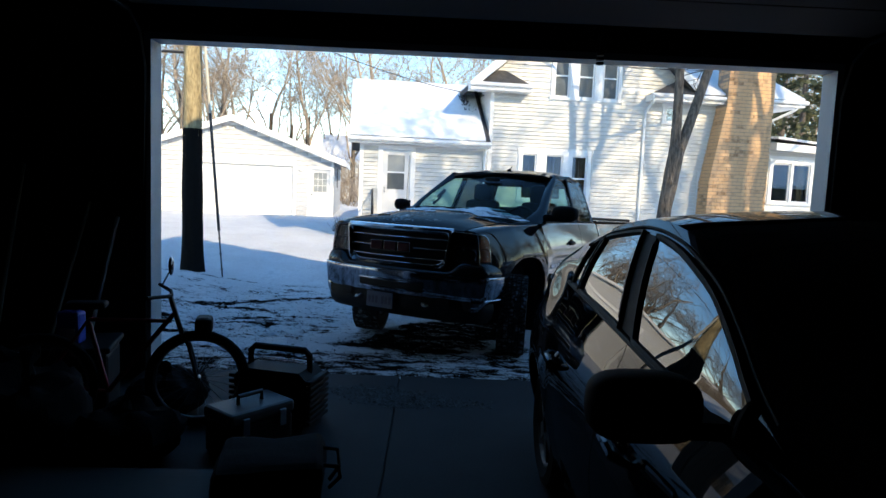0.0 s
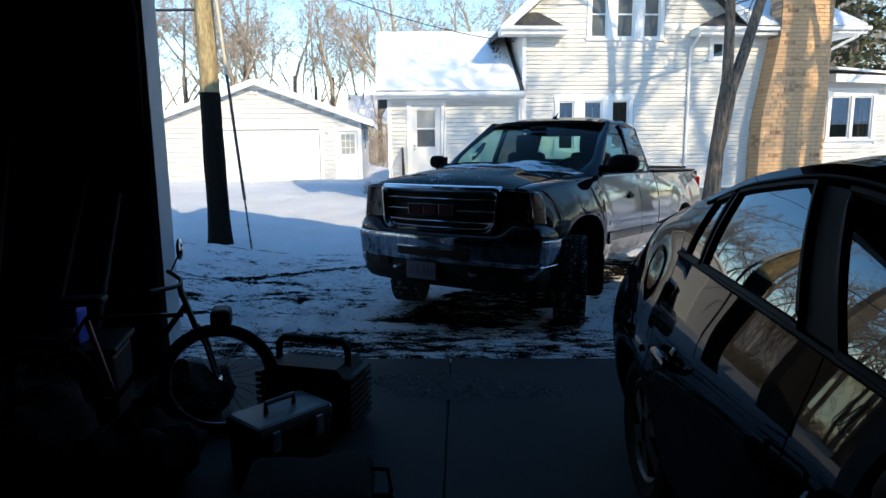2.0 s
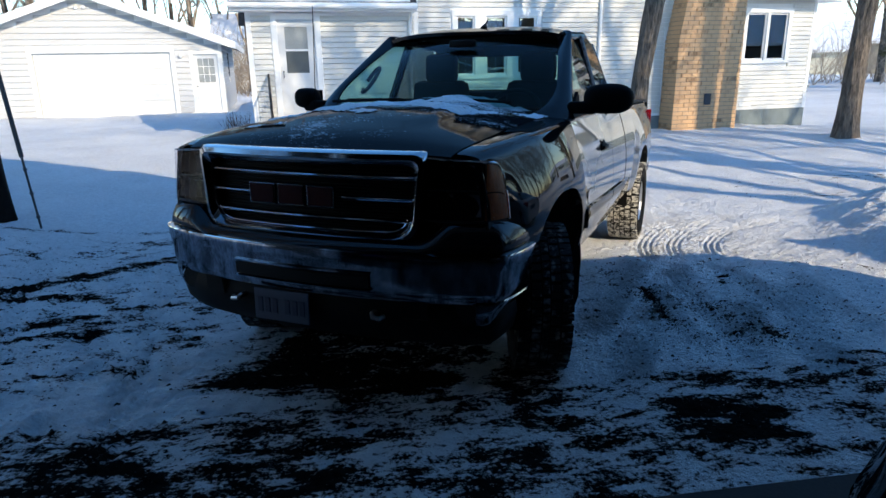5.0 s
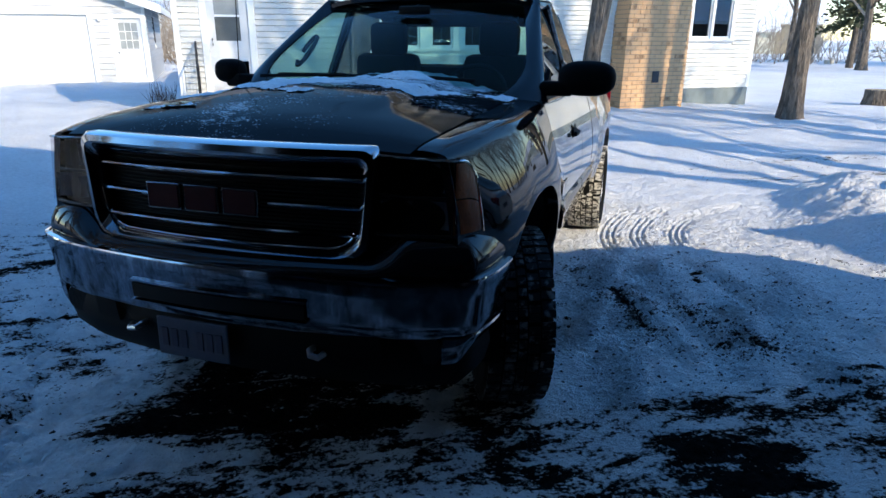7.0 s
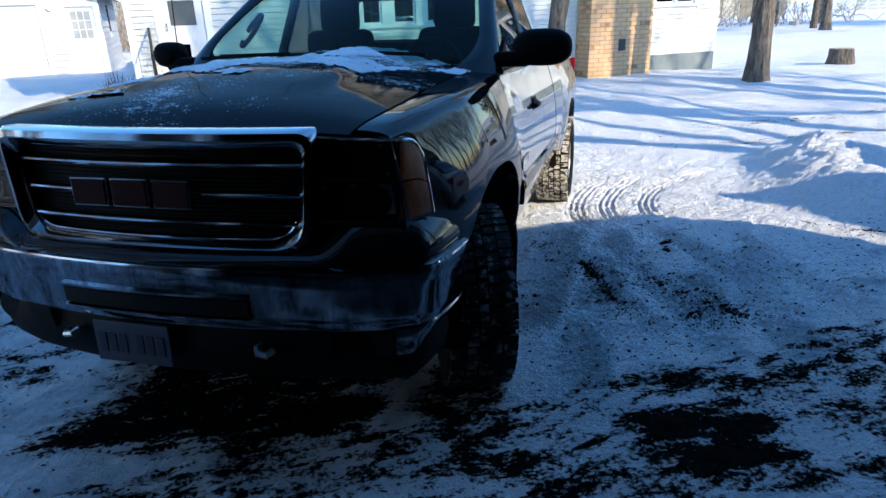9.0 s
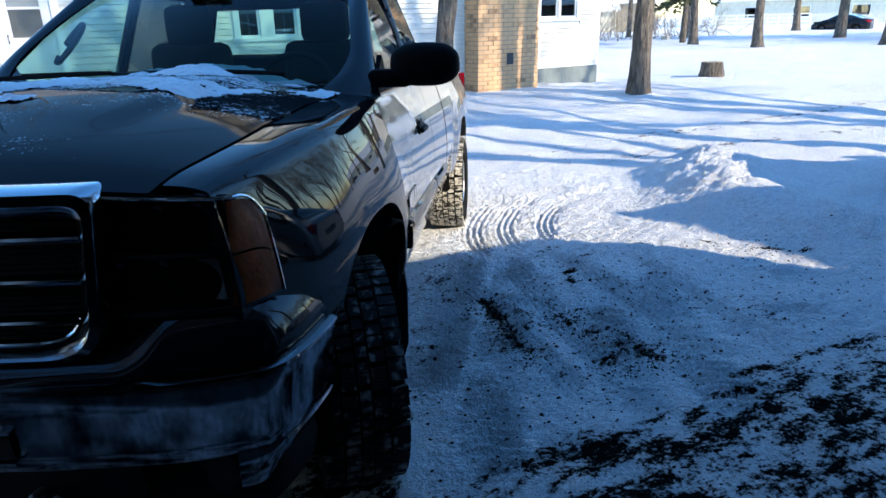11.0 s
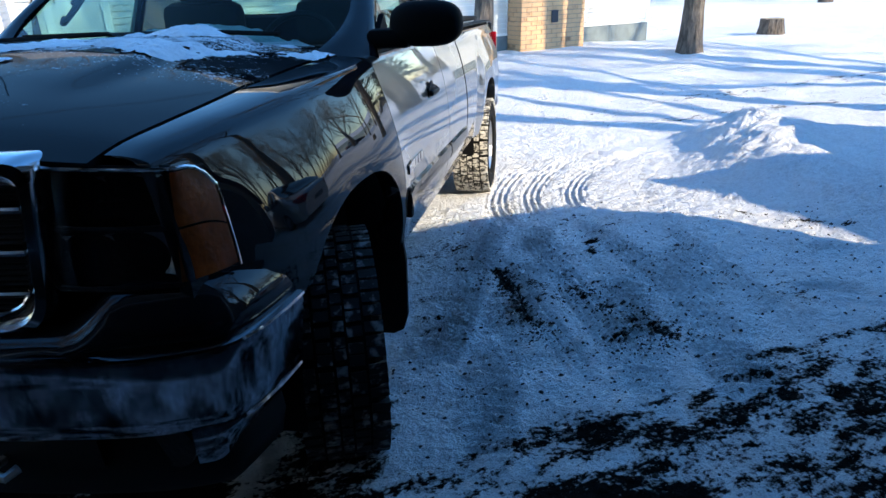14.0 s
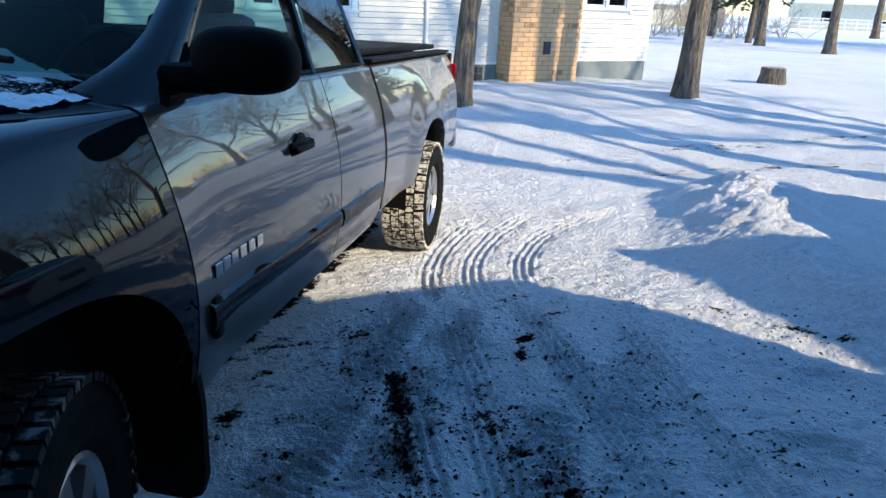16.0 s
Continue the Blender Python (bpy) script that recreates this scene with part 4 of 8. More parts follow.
def pickup():
    root = thing("pickup_truck", T_POSE, "dark grey extended-cab pickup with patchy snow on its hood", "truck")
    P = lambda name, bm, m, label="", smooth=True, par=None, at=None: part(name, bm, m, par or root, label, smooth, at)
    # hood
    bm = grid(lambda u, v: ((u * 2 - 1) * hood_half(0.02 + v * 1.5), 0.02 + v * (1.50 + 0.10 * (1 - (u * 2 - 1) ** 2) - 0.02), hood_z((u * 2 - 1) * 0.757, 0.02 + v * 1.5)), 36, 34)
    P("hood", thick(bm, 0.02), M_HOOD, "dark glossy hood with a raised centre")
    for s in (1, -1):
        P("front_fender", t_panel(0.06, 1.332, lambda y, xe: min(hood_half(y) + 0.004, xe - 0.012), 0, s, 46, 18), M_PAINT)
        d = P("front_door", t_panel(1.340, 2.540, 0.86, 0.03, s, 14, 18), M_FLANK)
        d2 = P("rear_door", t_panel(2.548, 3.245, 0.86, 0.03, s, 10, 18), M_FLANK)
        P("bed_side", t_panel(3.285, 5.62, 0.84, 0.03, s, 60, 16), M_FLANK)
        for y in (2.16,):
            xs = s * t_side(y, 1.09)
            bm = bmesh.new()
            box(bm, xs - 0.006, xs + 0.006, y - 0.09, y + 0.09, 1.075, 1.125, 0.005)
            cyl(bm, (xs - 0.004 * s, y, 1.10), (xs + s * 0.002, y, 1.10), 0.052, n=20)
            box(bm, xs + s * 0.018 - 0.012, xs + s * 0.018 + 0.012, y - 0.10, y + 0.07, 1.086, 1.114, 0.008)
            cyl(bm, (xs, y + 0.105, 1.10), (xs + s * 0.008, y + 0.105, 1.10), 0.016, n=12)
            P("door_handle", bm, M_BLACK, "black strap door handle", par=d)
        for y0, y1, par in ((1.405, 2.53, d), (2.56, 3.20, d2)):
            bm = bmesh.new()
            n = 10
            A = []
            for k in range(n + 1):
                y = y0 + (y1 - y0) * k / n
                zc = 0.735 - 0.02 * (y - 1.44)
                A.append([bm.verts.new((s * (t_side(y, zc + dz) + dx), y, zc + dz)) for dx, dz in ((-0.004, -0.05), (0.014, -0.036), (0.020, 0), (0.014, 0.036), (-0.004, 0.05))])
            for a, b in zip(A, A[1:]):
                for k in range(4):
                    bm.faces.new((a[k], b[k], b[k + 1], a[k + 1]))
            bm.faces.new(A[0])
            bm.faces.new(A[-1][::-1])
            bmesh.ops.recalc_face_normals(bm, faces=bm.faces)
            P("side_moulding", bm, M_PAINT, par=par)
        bm = bmesh.new()
        box(bm, s * 1.0 - 0.012, s * 1.0 + 0.02 * s + 0.008, 1.42, 1.465, 0.665, 0.79, 0.008)
        P("moulding_tip", bm, M_BLACK, par=d)
        for k in range(6):
            y0 = 1.445 + k * 0.056
            xs = s * (t_side(y0, 0.865) + 0.003)
            P("badge_bar", cube(xs - 0.004, xs + 0.004, y0, y0 + 0.040, 0.846, 0.884, 0.0015), M_CHROME, par=d, smooth=False)
        # mirror
        bm = bmesh.new()
        bmesh.ops.create_uvsphere(bm, u_segments=28, v_segments=16, radius=1)
        for v in bm.verts:
            q = v.co
            v.co = Vector((math.copysign(abs(q.x) ** 0.72, q.x) * (0.146 if s > 0 else 0.085), math.copysign(abs(q.y) ** 0.7, q.y) * 0.085, math.copysign(abs(q.z) ** 0.78, q.z) * (0.088 if s > 0 else 0.07)))
        mx_ = 1.09 if s > 0 else 1.03
        bmesh.ops.translate(bm, vec=(s * mx_, 1.555, 1.435), verts=bm.verts)
        mir = P("mirror", bm, M_CAP, "black door mirror")
        bm = bmesh.new()
        box(bm, min(s * 0.86, s * 1.03), max(s * 0.86, s * 1.03), 1.49, 1.60, 1.345, 1.42, 0.02)
        P("mirror_arm", bm, M_CAP, par=mir)
        bm = grid(lambda u, v: (s * (mx_ + (u * 2 - 1) * 0.07), 1.643, 1.435 + (v * 2 - 1) * 0.055), 2, 2)
        P("mirror_glass", bm, M_CHROME, par=mir)
        # wheel arch liner and mud flap
        for c, hw, top in ((AX_F, 0.49, 0.985), (AX_R, 0.47, 0.93)):
            bm = bmesh.new()
            A = []
            for k in range(19):
                a = math.pi * k / 18
                y, z = c - (hw + 0.02) * math.copysign(abs(math.cos(a)) ** 0.8, math.cos(a)), 0.38 + (top - 0.355) * math.sin(a) ** 0.8
                A.append((bm.verts.new((s * 0.45, y, z)), bm.verts.new((s * 0.955, y, z))))
            for a, b in zip(A, A[1:]):
                bm.faces.new((a[0], b[0], b[1], a[1]))
            bm.faces.new([a[0] for a in A])
            P("arch_liner", bm, M_BLACK)
        bm = bmesh.new()
        prism(bm, [(s * q[0], q[1]) for q in ((0.76, 0.60), (1.0, 0.60), (1.01, 0.50), (1.005, 0.25), (0.985, 0.185), (0.94, 0.162), (0.80, 0.162), (0.765, 0.20))], 1.335, 1.36)
        P("mud_flap", bm, M_BLACK, "black rubber mud flap")
        # lamps
        def lampf(u, v):
            z = 0.945 + v * (0.265 - 0.02 * u - 0.055 * max(0.0, (u - 0.78) / 0.22) ** 2.5)
            y_front = lambda x: -0.012 + 0.02 * (x - 0.555) + 0.85 * max(0, x - 0.60) ** 2 + (z - 0.945) * 0.10
            if u < 0.72:
                x = 0.555 + u / 0.72 * 0.290
                return (s * x, y_front(x), z)
            f = (u - 0.72) / 0.28
            y0 = y_front(0.845)
            y = y0 + f * (0.185 - y0)
            x = 0.845 + (t_side(0.185, z) + 0.010 - 0.845) * (1 - (1 - f) ** 1.8)
            return (s * max(x, t_side(y, z) + 0.006 if f > 0.15 else 0), y, z)
        bm = grid(lambda u, v: (lampf(u, v)[0] * 0.985, lampf(u, v)[1] + 0.045, lampf(u, v)[2]), 12, 8)
        hl = P("headlight", bm, M_LAMP, "smoked headlight with an amber corner")
        bm = bmesh.new()
        for v0 in (0.0, 0.5, 1.0):
            tube(bm, [Vector(lampf(u, v0)) + Vector((0, 0.022, 0)) for u in np.linspace(0.02, 0.69, 9)], 0.007, 6)
        for u0 in (0.03, 0.69):
            tube(bm, [Vector(lampf(u0, v)) + Vector((0, 0.022, 0)) for v in np.linspace(0, 1, 5)], 0.007, 6)
        P("lamp_bezel", bm, M_LAMP, par=hl)
        bm = grid(lambda u, v: lampf(0.01 + u * 0.98, 0.01 + v * 0.98), 40, 12)
        if s < 0:
            bmesh.ops.reverse_faces(bm, faces=bm.faces[:])
        P("lens", bm, M_LENS, "clear lamp cover", par=hl)
        for v0, v1 in ((0.03, 0.49), (0.51, 0.97)):
            bm = grid(lambda u, v: tuple(Vector(lampf(0.71 + u * 0.27, v0 + v * (v1 - v0))) + Vector((-s * 0.006, 0.008, 0))), 12, 4)
            P("amber_marker", bm, M_AMBER, par=hl)
            for uc, rr in ((0.18, 0.052), (0.48, 0.058)):
                p = Vector(lampf(uc, (v0 + v1) / 2)) + Vector((0, 0.03, 0))
                def bowl(u, v):
                    a, b = u * 2 - 1, v * 2 - 1
                    return (p.x + a * rr * 1.25, p.y + 0.012 + 0.022 * (1 - (a * a + b * b) * 0.5) + 0.010 * a, p.z + b * rr * 0.82)
                P("reflector", grid(bowl, 8, 6), M_REFL, par=hl)
        bm = bmesh.new()
        edge = [lampf(k / 16, 1.0) for k in range(17)] + [lampf(1.0, 1 - k / 5) for k in range(1, 6)]
        tube(bm, [Vector(q) - Vector((0, 0.004, -0.003)) for q in edge], 0.0045, 6)
        P("lamp_trim", bm, M_CHROME, par=hl)
        wheel(root, pose(s * 0.870, AX_F, TYRE_R - 0.01, 0, 0, 22), s, w=0.262)
        wheel(root, pose(s * 0.905, AX_R, TYRE_R - 0.045), s, tread_mat=M_TREADSALT)
    # inner core that closes the gaps
    bm = bmesh.new()
    box(bm, -0.78, 0.78, 0.10, 5.5, 0.55, 1.10)
    box(bm, -0.62, 0.62, 0.05, 0.5, 0.86, 1.20)
    box(bm, -0.88, 0.88, 1.42, 3.25, 0.50, 1.27)
    P("chassis", bm, M_BLACK, "dark underbody", smooth=False)
    # grille
    def gy_(x):
        return -0.045 + 0.055 * (x / 0.58) ** 2
    fr = bmesh.new()
    def rounded(cs, rads, n=7):
        """Outline through four corners with rounded ends."""
        out = []
        for k in range(4):
            p, a, b = Vector(cs[k]), Vector(cs[k - 1]), Vector(cs[(k + 1) % 4])
            ua, ub = (a - p).normalized(), (b - p).normalized()
            r_ = rads[k]
            for i in range(n + 1):
                f = i / n
                q0, q1 = p + ua * r_ * (1 - f), p + ub * r_ * f
                out.append(q0.lerp(q1, f))
        dense = []
        for p, q in zip(out, out[1:] + out[:1]):
            m_ = max(1, int((q - p).length / 0.06))
            dense += [p.lerp(q, i / m_) for i in range(m_)]
        return dense
    def ring_at(cs, rads):
        return rounded(cs, rads)
    outer = ring_at([(-0.615, 1.238), (0.600, 1.238), (0.565, 0.845), (-0.580, 0.845)], (0.05, 0.05, 0.10, 0.10))
    A = []
    for p in outer:
        x, z = p.x, p.y
        xi = x - math.copysign(0.062, x) * min(1, abs(x) / 0.50)
        zi = 1.04 + (z - 1.04) * (0.64 if z > 1.04 else 0.82)
        y = gy_(x) - 0.022
        A.append([fr.verts.new(q) for q in ((x, y + 0.07, z), (x, y + 0.012, z), (x * 0.85 + xi * 0.15, y - 0.012, z * 0.85 + zi * 0.15), (x * 0.55 + xi * 0.45, y - 0.020, z * 0.55 + zi * 0.45), (x * 0.2 + xi * 0.8, y - 0.006, z * 0.2 + zi * 0.8), (xi, y + 0.02, zi), (xi, y + 0.06, zi))])
    N = len(A)
    for k in range(N):
        a, b = A[k], A[(k + 1) % N]
        for j in range(6):
            fr.faces.new((a[j], a[j + 1], b[j + 1], b[j]))
    bmesh.ops.recalc_face_normals(fr, faces=fr.faces)
    legs = fr.copy()
    high = lambda f: sum(v.co.z for v in f.verts) / len(f.verts) > 1.150
    bmesh.ops.delete(fr, geom=[f for f in fr.faces if not high(f)], context="FACES")
    bmesh.ops.delete(legs, geom=[f for f in legs.faces if high(f)], context="FACES")
    gr = P("grille", fr, M_CHROME, "bright chrome bar across the top of the grille")
    P("grille_surround", legs, M_CHROMEDARK, "dark chrome sides of the grille", par=gr)
    bm = bmesh.new()
    inner = [Vector((x - math.copysign(0.066, x) * min(1, abs(x) / 0.50), gy_(x) - 0.006, 1.04 + (z - 1.04) * (0.62 if z > 1.04 else 0.80))) for x, z in [(p.x, p.y) for p in outer] if z < 1.20]
    low = sorted((q for q in inner if q.z < 0.95), key=lambda q: q.x)
    tube(bm, low, 0.005, 6)
    P("grille_edge", bm, M_CHROME, par=gr)
    bm = grid(lambda u, v: ((u * 2 - 1) * 0.575, gy_((u * 2 - 1) * 0.575) + 0.045, 0.86 + v * 0.35), 20, 4)
    P("grille_mesh", bm, M_GRILLE, par=gr)
    bm = bmesh.new()
    for zc in np.linspace(0.885, 1.165, 21):
        tube(bm, [(x, gy_(x) + 0.038, zc) for x in np.linspace(-0.53, 0.53, 9)], 0.0045, 4)
    P("grille_slats", bm, M_GRILLE, par=gr)
    for zc in (1.125, 1.030, 0.935):
        for x0, x1 in (((-0.535, 0.535),) if abs(zc - 1.030) > 0.01 else ((-0.53, -0.30), (0.20, 0.53))):
            bm = bmesh.new()
            A = []
            for x in np.linspace(x0, x1, 15):
                y = gy_(x)
                A.append([bm.verts.new((x, y + dy, zc + dz)) for dy, dz in ((0.03, -0.008), (0.0, -0.008), (-0.006, -0.001), (-0.003, 0.005), (0.03, 0.008))])
            for a, b in zip(A, A[1:]):
                for j in range(4):
                    bm.faces.new((a[j], b[j], b[j + 1], a[j + 1]))
            bmesh.ops.recalc_face_normals(bm, faces=bm.faces)
            P("grille_bar", bm, M_CHROME, par=gr)
    # badge: plain chrome-edged red blocks
    w = 0.47 / 3
    for k in range(3):
        a, b = -0.285 + k * w + w * 0.05, -0.285 + (k + 1) * w - w * 0.05
        em = P("emblem_block", cube(a, b, -0.068, -0.052, 0.984, 1.080, 0.003), M_CHROMEDARK, "chrome-edged dull red badge block", par=gr, smooth=False)
        part("emblem_face", cube(a + 0.006, b - 0.006, -0.072, -0.067, 0.990, 1.074, 0.002), M_REDE, em)
    # panel under the lamps and the bumper
    def bump_y(x):
        return -0.13 + 0.055 * (x / 0.6) ** 2 + 0.62 * max(0, abs(x) - 0.66) ** 2.0 + 2.2 * max(0, abs(x) - 0.90) ** 1.6
    # plan of the bumper: across the front, then round the corners towards the wheels
    half = [(x, bump_y(x)) for x in np.linspace(0, 0.90, 22)] + [(0.928, 0.06), (0.948, 0.11), (0.962, 0.17), (0.972, 0.24), (0.978, 0.31), (0.980, 0.37)]
    plan = [(-x, y) for x, y in half[:0:-1]] + half
    arc = np.concatenate([[0], np.cumsum([math.hypot(q[0] - p[0], q[1] - p[1]) for p, q in zip(plan, plan[1:])])])
    arc -= arc[-1] / 2
    END = float(arc[-1])
    def along(t):
        px = [np.interp(t + d, arc, [p[0] for p in plan]) for d in (-0.02, 0, 0.02)]
        py = [np.interp(t + d, arc, [p[1] for p in plan]) for d in (-0.02, 0, 0.02)]
        tx_, ty_ = px[2] - px[0], py[2] - py[0]
        ln = math.hypot(tx_, ty_) or 1
        return px[1], py[1], -ty_ / ln, tx_ / ln
    def swept(t0, t1, pts, n=44, shape=None):
        bm = bmesh.new()
        A = []
        for k in range(n + 1):
            t = t0 + (t1 - t0) * k / n
            x, y, nx_, ny_ = along(t)
            A.append([bm.verts.new((x + nx_ * dy, y + ny_ * dy, shape(x, z) if shape else z)) for dy, z in pts])
        for a, b in zip(A, A[1:]):
            for j in range(len(pts) - 1):
                bm.faces.new((a[j], b[j], b[j + 1], a[j + 1]))
        bmesh.ops.recalc_face_normals(bm, faces=bm.faces)
        return bm
    up = swept(-END, END, [(0.16, 0.962), (0.115, 0.957), (0.075, 0.940), (0.045, 0.905), (0.026, 0.865), (0.020, 0.835), (0.026, 0.80), (0.06, 0.78)], 90, lambda x, z: z - (z - 0.78) * 0.52 * (1 - float(S(abs(x), 0.57, 0.72))))
    P("bumper_cover", up, M_PAINT, "body-coloured panel over the bumper")
    P("bumper_bar", swept(-END + 0.03, END - 0.03, [(0.06, 0.812), (0.014, 0.812), (0.002, 0.802), (0.0, 0.785), (0.006, 0.74), (0.014, 0.69), (0.018, 0.64), (0.026, 0.60), (0.034, 0.590)], 90), M_CHROMED, "salt-stained chrome bumper")
    P("bumper_lip", swept(-END + 0.03, END - 0.03, [(0.012, 0.816), (-0.004, 0.812), (-0.006, 0.806), (0.004, 0.802)], 90), M_CHROME)
    for s in (1, -1):
        P("bumper_corner", swept(s * 0.84, s * (END - 0.03), [(0.028, 0.61), (0.022, 0.59), (0.030, 0.53), (0.045, 0.49)], 22, lambda x, z: z + (0.60 - z) * 0.75 * float(S(abs(x), 0.86, 0.985)) if z < 0.6 else z), M_CHROMED, "salt-stained chrome bumper corner")
        P("bumper_leg", swept(s * 0.50, s * 0.62, [(0.03, 0.60), (0.03, 0.585), (0.04, 0.51), (0.06, 0.50)], 5), M_BLACK)
        bm = bmesh.new()
        cyl(bm, (s * 0.76, bump_y(0.76) + 0.05, 0.545), (s * 0.76, bump_y(0.76) + 0.10, 0.545), 0.055, 0.05, 18)
        P("fog_lamp", bm, M_LAMP)
        bm = bmesh.new()
        tube(bm, [(s * 0.36, -0.02, 0.52), (s * 0.36, -0.085, 0.525), (s * 0.37, -0.10, 0.515), (s * 0.40, -0.10, 0.51), (s * 0.41, -0.07, 0.515)], 0.012, 8)
        P("tow_hook", bm, M_STEEL, "steel tow hook")
    P("bumper_slot", swept(-0.36, 0.36, [(0.03, 0.708), (0.002, 0.70), (0.006, 0.645), (0.03, 0.638)], 16), M_GRILLE)
    for zz in (0.712, 0.634):
        P("slot_rim", swept(-0.365, 0.365, [(0.012, zz + 0.006), (-0.003, zz + 0.004), (-0.003, zz - 0.003), (0.012, zz - 0.005)], 16), M_CHROMED)
    P("valance", swept(-END + 0.10, END - 0.10, [(0.09, 0.625), (0.065, 0.59), (0.05, 0.50), (0.07, 0.42), (0.11, 0.375), (0.2, 0.37)]), M_BLACK, "black lower air dam")
    bm = bmesh.new()
    box(bm, -0.255, 0.05, -0.118, -0.110, 0.435, 0.587, 0.004)
    pl = P("licence_plate", bm, M_PLATE, "blue and white plate with plain bars", smooth=False)
    for k in range(6):
        x = -0.232 + k * 0.041 + (0.028 if k > 2 else 0)
        P("plate_bar", cube(x, x + 0.026, -0.1215, -0.1185, 0.475, 0.545), M_PLATEINK, par=pl, smooth=False)
    # cab
    AW = {"base": (0.80, 1.50, 1.385), "top": (0.635, 2.17, 1.862)}
    def ws(u, v):
        x = (u * 2 - 1) * (0.805 - 0.185 * v)
        q = (u * 2 - 1) ** 2
        return (x, 1.33 + 0.14 * q + v * (0.86 - 0.04 * q), 1.385 + v * (0.475 + 0.02 * (1 - q)) + 0.03 * math.sin(math.pi * v))
    P("windshield", grid(ws, 20, 14), M_GLASS, "raked windshield reflecting bare branches")
    def roof(u, v):
        a = (u * 2 - 1)
        x = a * (0.655 + 0.045 * math.sin(math.pi * min(1, v * 1.1)))
        y = 2.165 + v * 0.995 - 0.035 * (1 - a * a) * (1 - v)
        z = 1.868 + 0.090 * math.sin(math.pi * (0.10 + 0.78 * v)) * (1 - 0.72 * a ** 4) - 0.018 * a ** 6
        return (x, y, z)
    bm = grid(roof, 26, 18)
    P("roof", thick(bm, 0.025), M_PAINT)
    for s in (1, -1):
        bm = bmesh.new()
        def bar(p, q, r, nn=10, k=1.0):
            tube(bm, [Vector(p) + (Vector(q) - Vector(p)) * t for t in (0, 0.25, 0.5, 0.75, 1)], r, nn)
        bar((s * 0.655, 2.19, 1.842), (s * 0.685, 2.7, 1.874), 0.036)
        bar((s * 0.685, 2.7, 1.874), (s * 0.65, 3.16, 1.838), 0.036)
        bar((s * 0.65, 3.16, 1.838), (s * 0.845, 3.24, 1.33), 0.050)
        bar((s * 0.875, 2.52, 1.33), (s * 0.69, 2.56, 1.865), 0.032)
        P("cab_pillar", bm, M_PAINT)
        def front_pillar(u, v):
            v = v * 1.10 - 0.10
            w = max(0.0, v)
            k = max(0.0, (0.22 - v) / 0.22)
            a = Vector(ws(1, w)) + Vector((-0.075 * k * k - 0.006, -0.04 * k * k, 0.004 - 0.02 * k))
            b = Vector((0.884 - 0.185 * w, 1.515 + 0.685 * w - 0.03 * k, 1.335 + 0.525 * w))
            if v < 0:
                a, b = a + Vector((0, 0.3 * v, 0.5 * v)), b + Vector((0.02, 0.6 * v, 0.7 * v))
            p = a.lerp(b, u) + Vector((0.022, -0.012, 0.020)) * math.sin(math.pi * u) ** 0.7
            return (s * p.x, p.y, p.z)
        P("front_pillar", thick(grid(front_pillar, 8, 16), 0.012), M_PAINT)
        bm = bmesh.new()
        prism(bm, [(1.50, 1.335), (1.80, 1.335), (1.68, 1.475), (1.665, 1.462)], s * 0.862, s * 0.884, "x")
        P("sail_panel", bm, M_CAP, smooth=False)
        def side_glass(y0, y1, yt0, yt1):
            return grid(lambda u, v: (s * (0.872 - 0.185 * v + 0.02 * math.sin(math.pi * v)), (y0 + (y1 - y0) * u) * (1 - v) + (yt0 + (yt1 - yt0) * u) * v, 1.335 + 0.525 * v), 6, 6)
        P("door_window", side_glass(1.50, 2.50, 2.19, 2.53), M_GLASS, par=None)
        P("quarter_window", side_glass(2.58, 3.17, 2.62, 3.10), M_TINT)
        bm = bmesh.new()
        tube(bm, [(s * 0.885, 1.47, 1.338), (s * 0.885, 2.52, 1.345), (s * 0.882, 3.2, 1.345)], 0.013, 6)
        P("window_seal", bm, M_BLACK)
        bm = bmesh.new()
        tube(bm, [(s * 0.30 + 0.25 * (1 if s > 0 else 0) - 0.4 * (s < 0), 1.36, 1.415), (s * 0.2, 1.40, 1.43), (s * 0.2 - 0.42, 1.42, 1.425)], 0.010, 6)
        P("wiper", bm, M_BLACK)
    P("rear_window", grid(lambda u, v: ((u * 2 - 1) * (0.60 - 0.05 * v), 3.243 - 0.04 * v, 1.49 + 0.28 * v), 6, 4), M_GLASS)
    bm = bmesh.new()
    def back(x, z):
        return (x * (0.86 - 0.21 * (z - 1.36) / 0.51), 3.25 - 0.07 * (z - 1.36) / 0.51, z)
    for x0, x1, z0, z1 in ((-1, 1, 1.36, 1.49), (-1, 1, 1.77, 1.875), (-1, -0.735, 1.49, 1.77), (0.735, 1, 1.49, 1.77)):
        bm.faces.new([bm.verts.new(back(*q)) for q in ((x0, z0), (x1, z0), (x1, z1), (x0, z1))])
    thick(bm, 0.03)
    P("cab_back_upper", bm, M_PAINT, smooth=False)
    bm = grid(lambda u, v: ((u * 2 - 1) * 0.66, 2.24 + v * 0.93, 1.835 + 0.05 * math.sin(math.pi * (0.2 + 0.6 * v))), 8, 8)
    P("headliner", bm, M_INT)
    bm = cube(-0.84, 0.84, 3.225, 3.262, 0.6, 1.39, 0.01)
    P("cab_back", bm, M_PAINT, smooth=False)
    bm = grid(lambda u, v: ((u * 2 - 1) * 0.79, 1.30 + v * 0.12, hood_z((u * 2 - 1) * 0.74, 1.40) - 0.022), 16, 3)
    P("cowl", thick(bm, 0.02), M_BLACK)
    # bed
    bm = bmesh.new()
    box(bm, -0.84, 0.84, 3.29, 5.6, 0.70, 0.75)
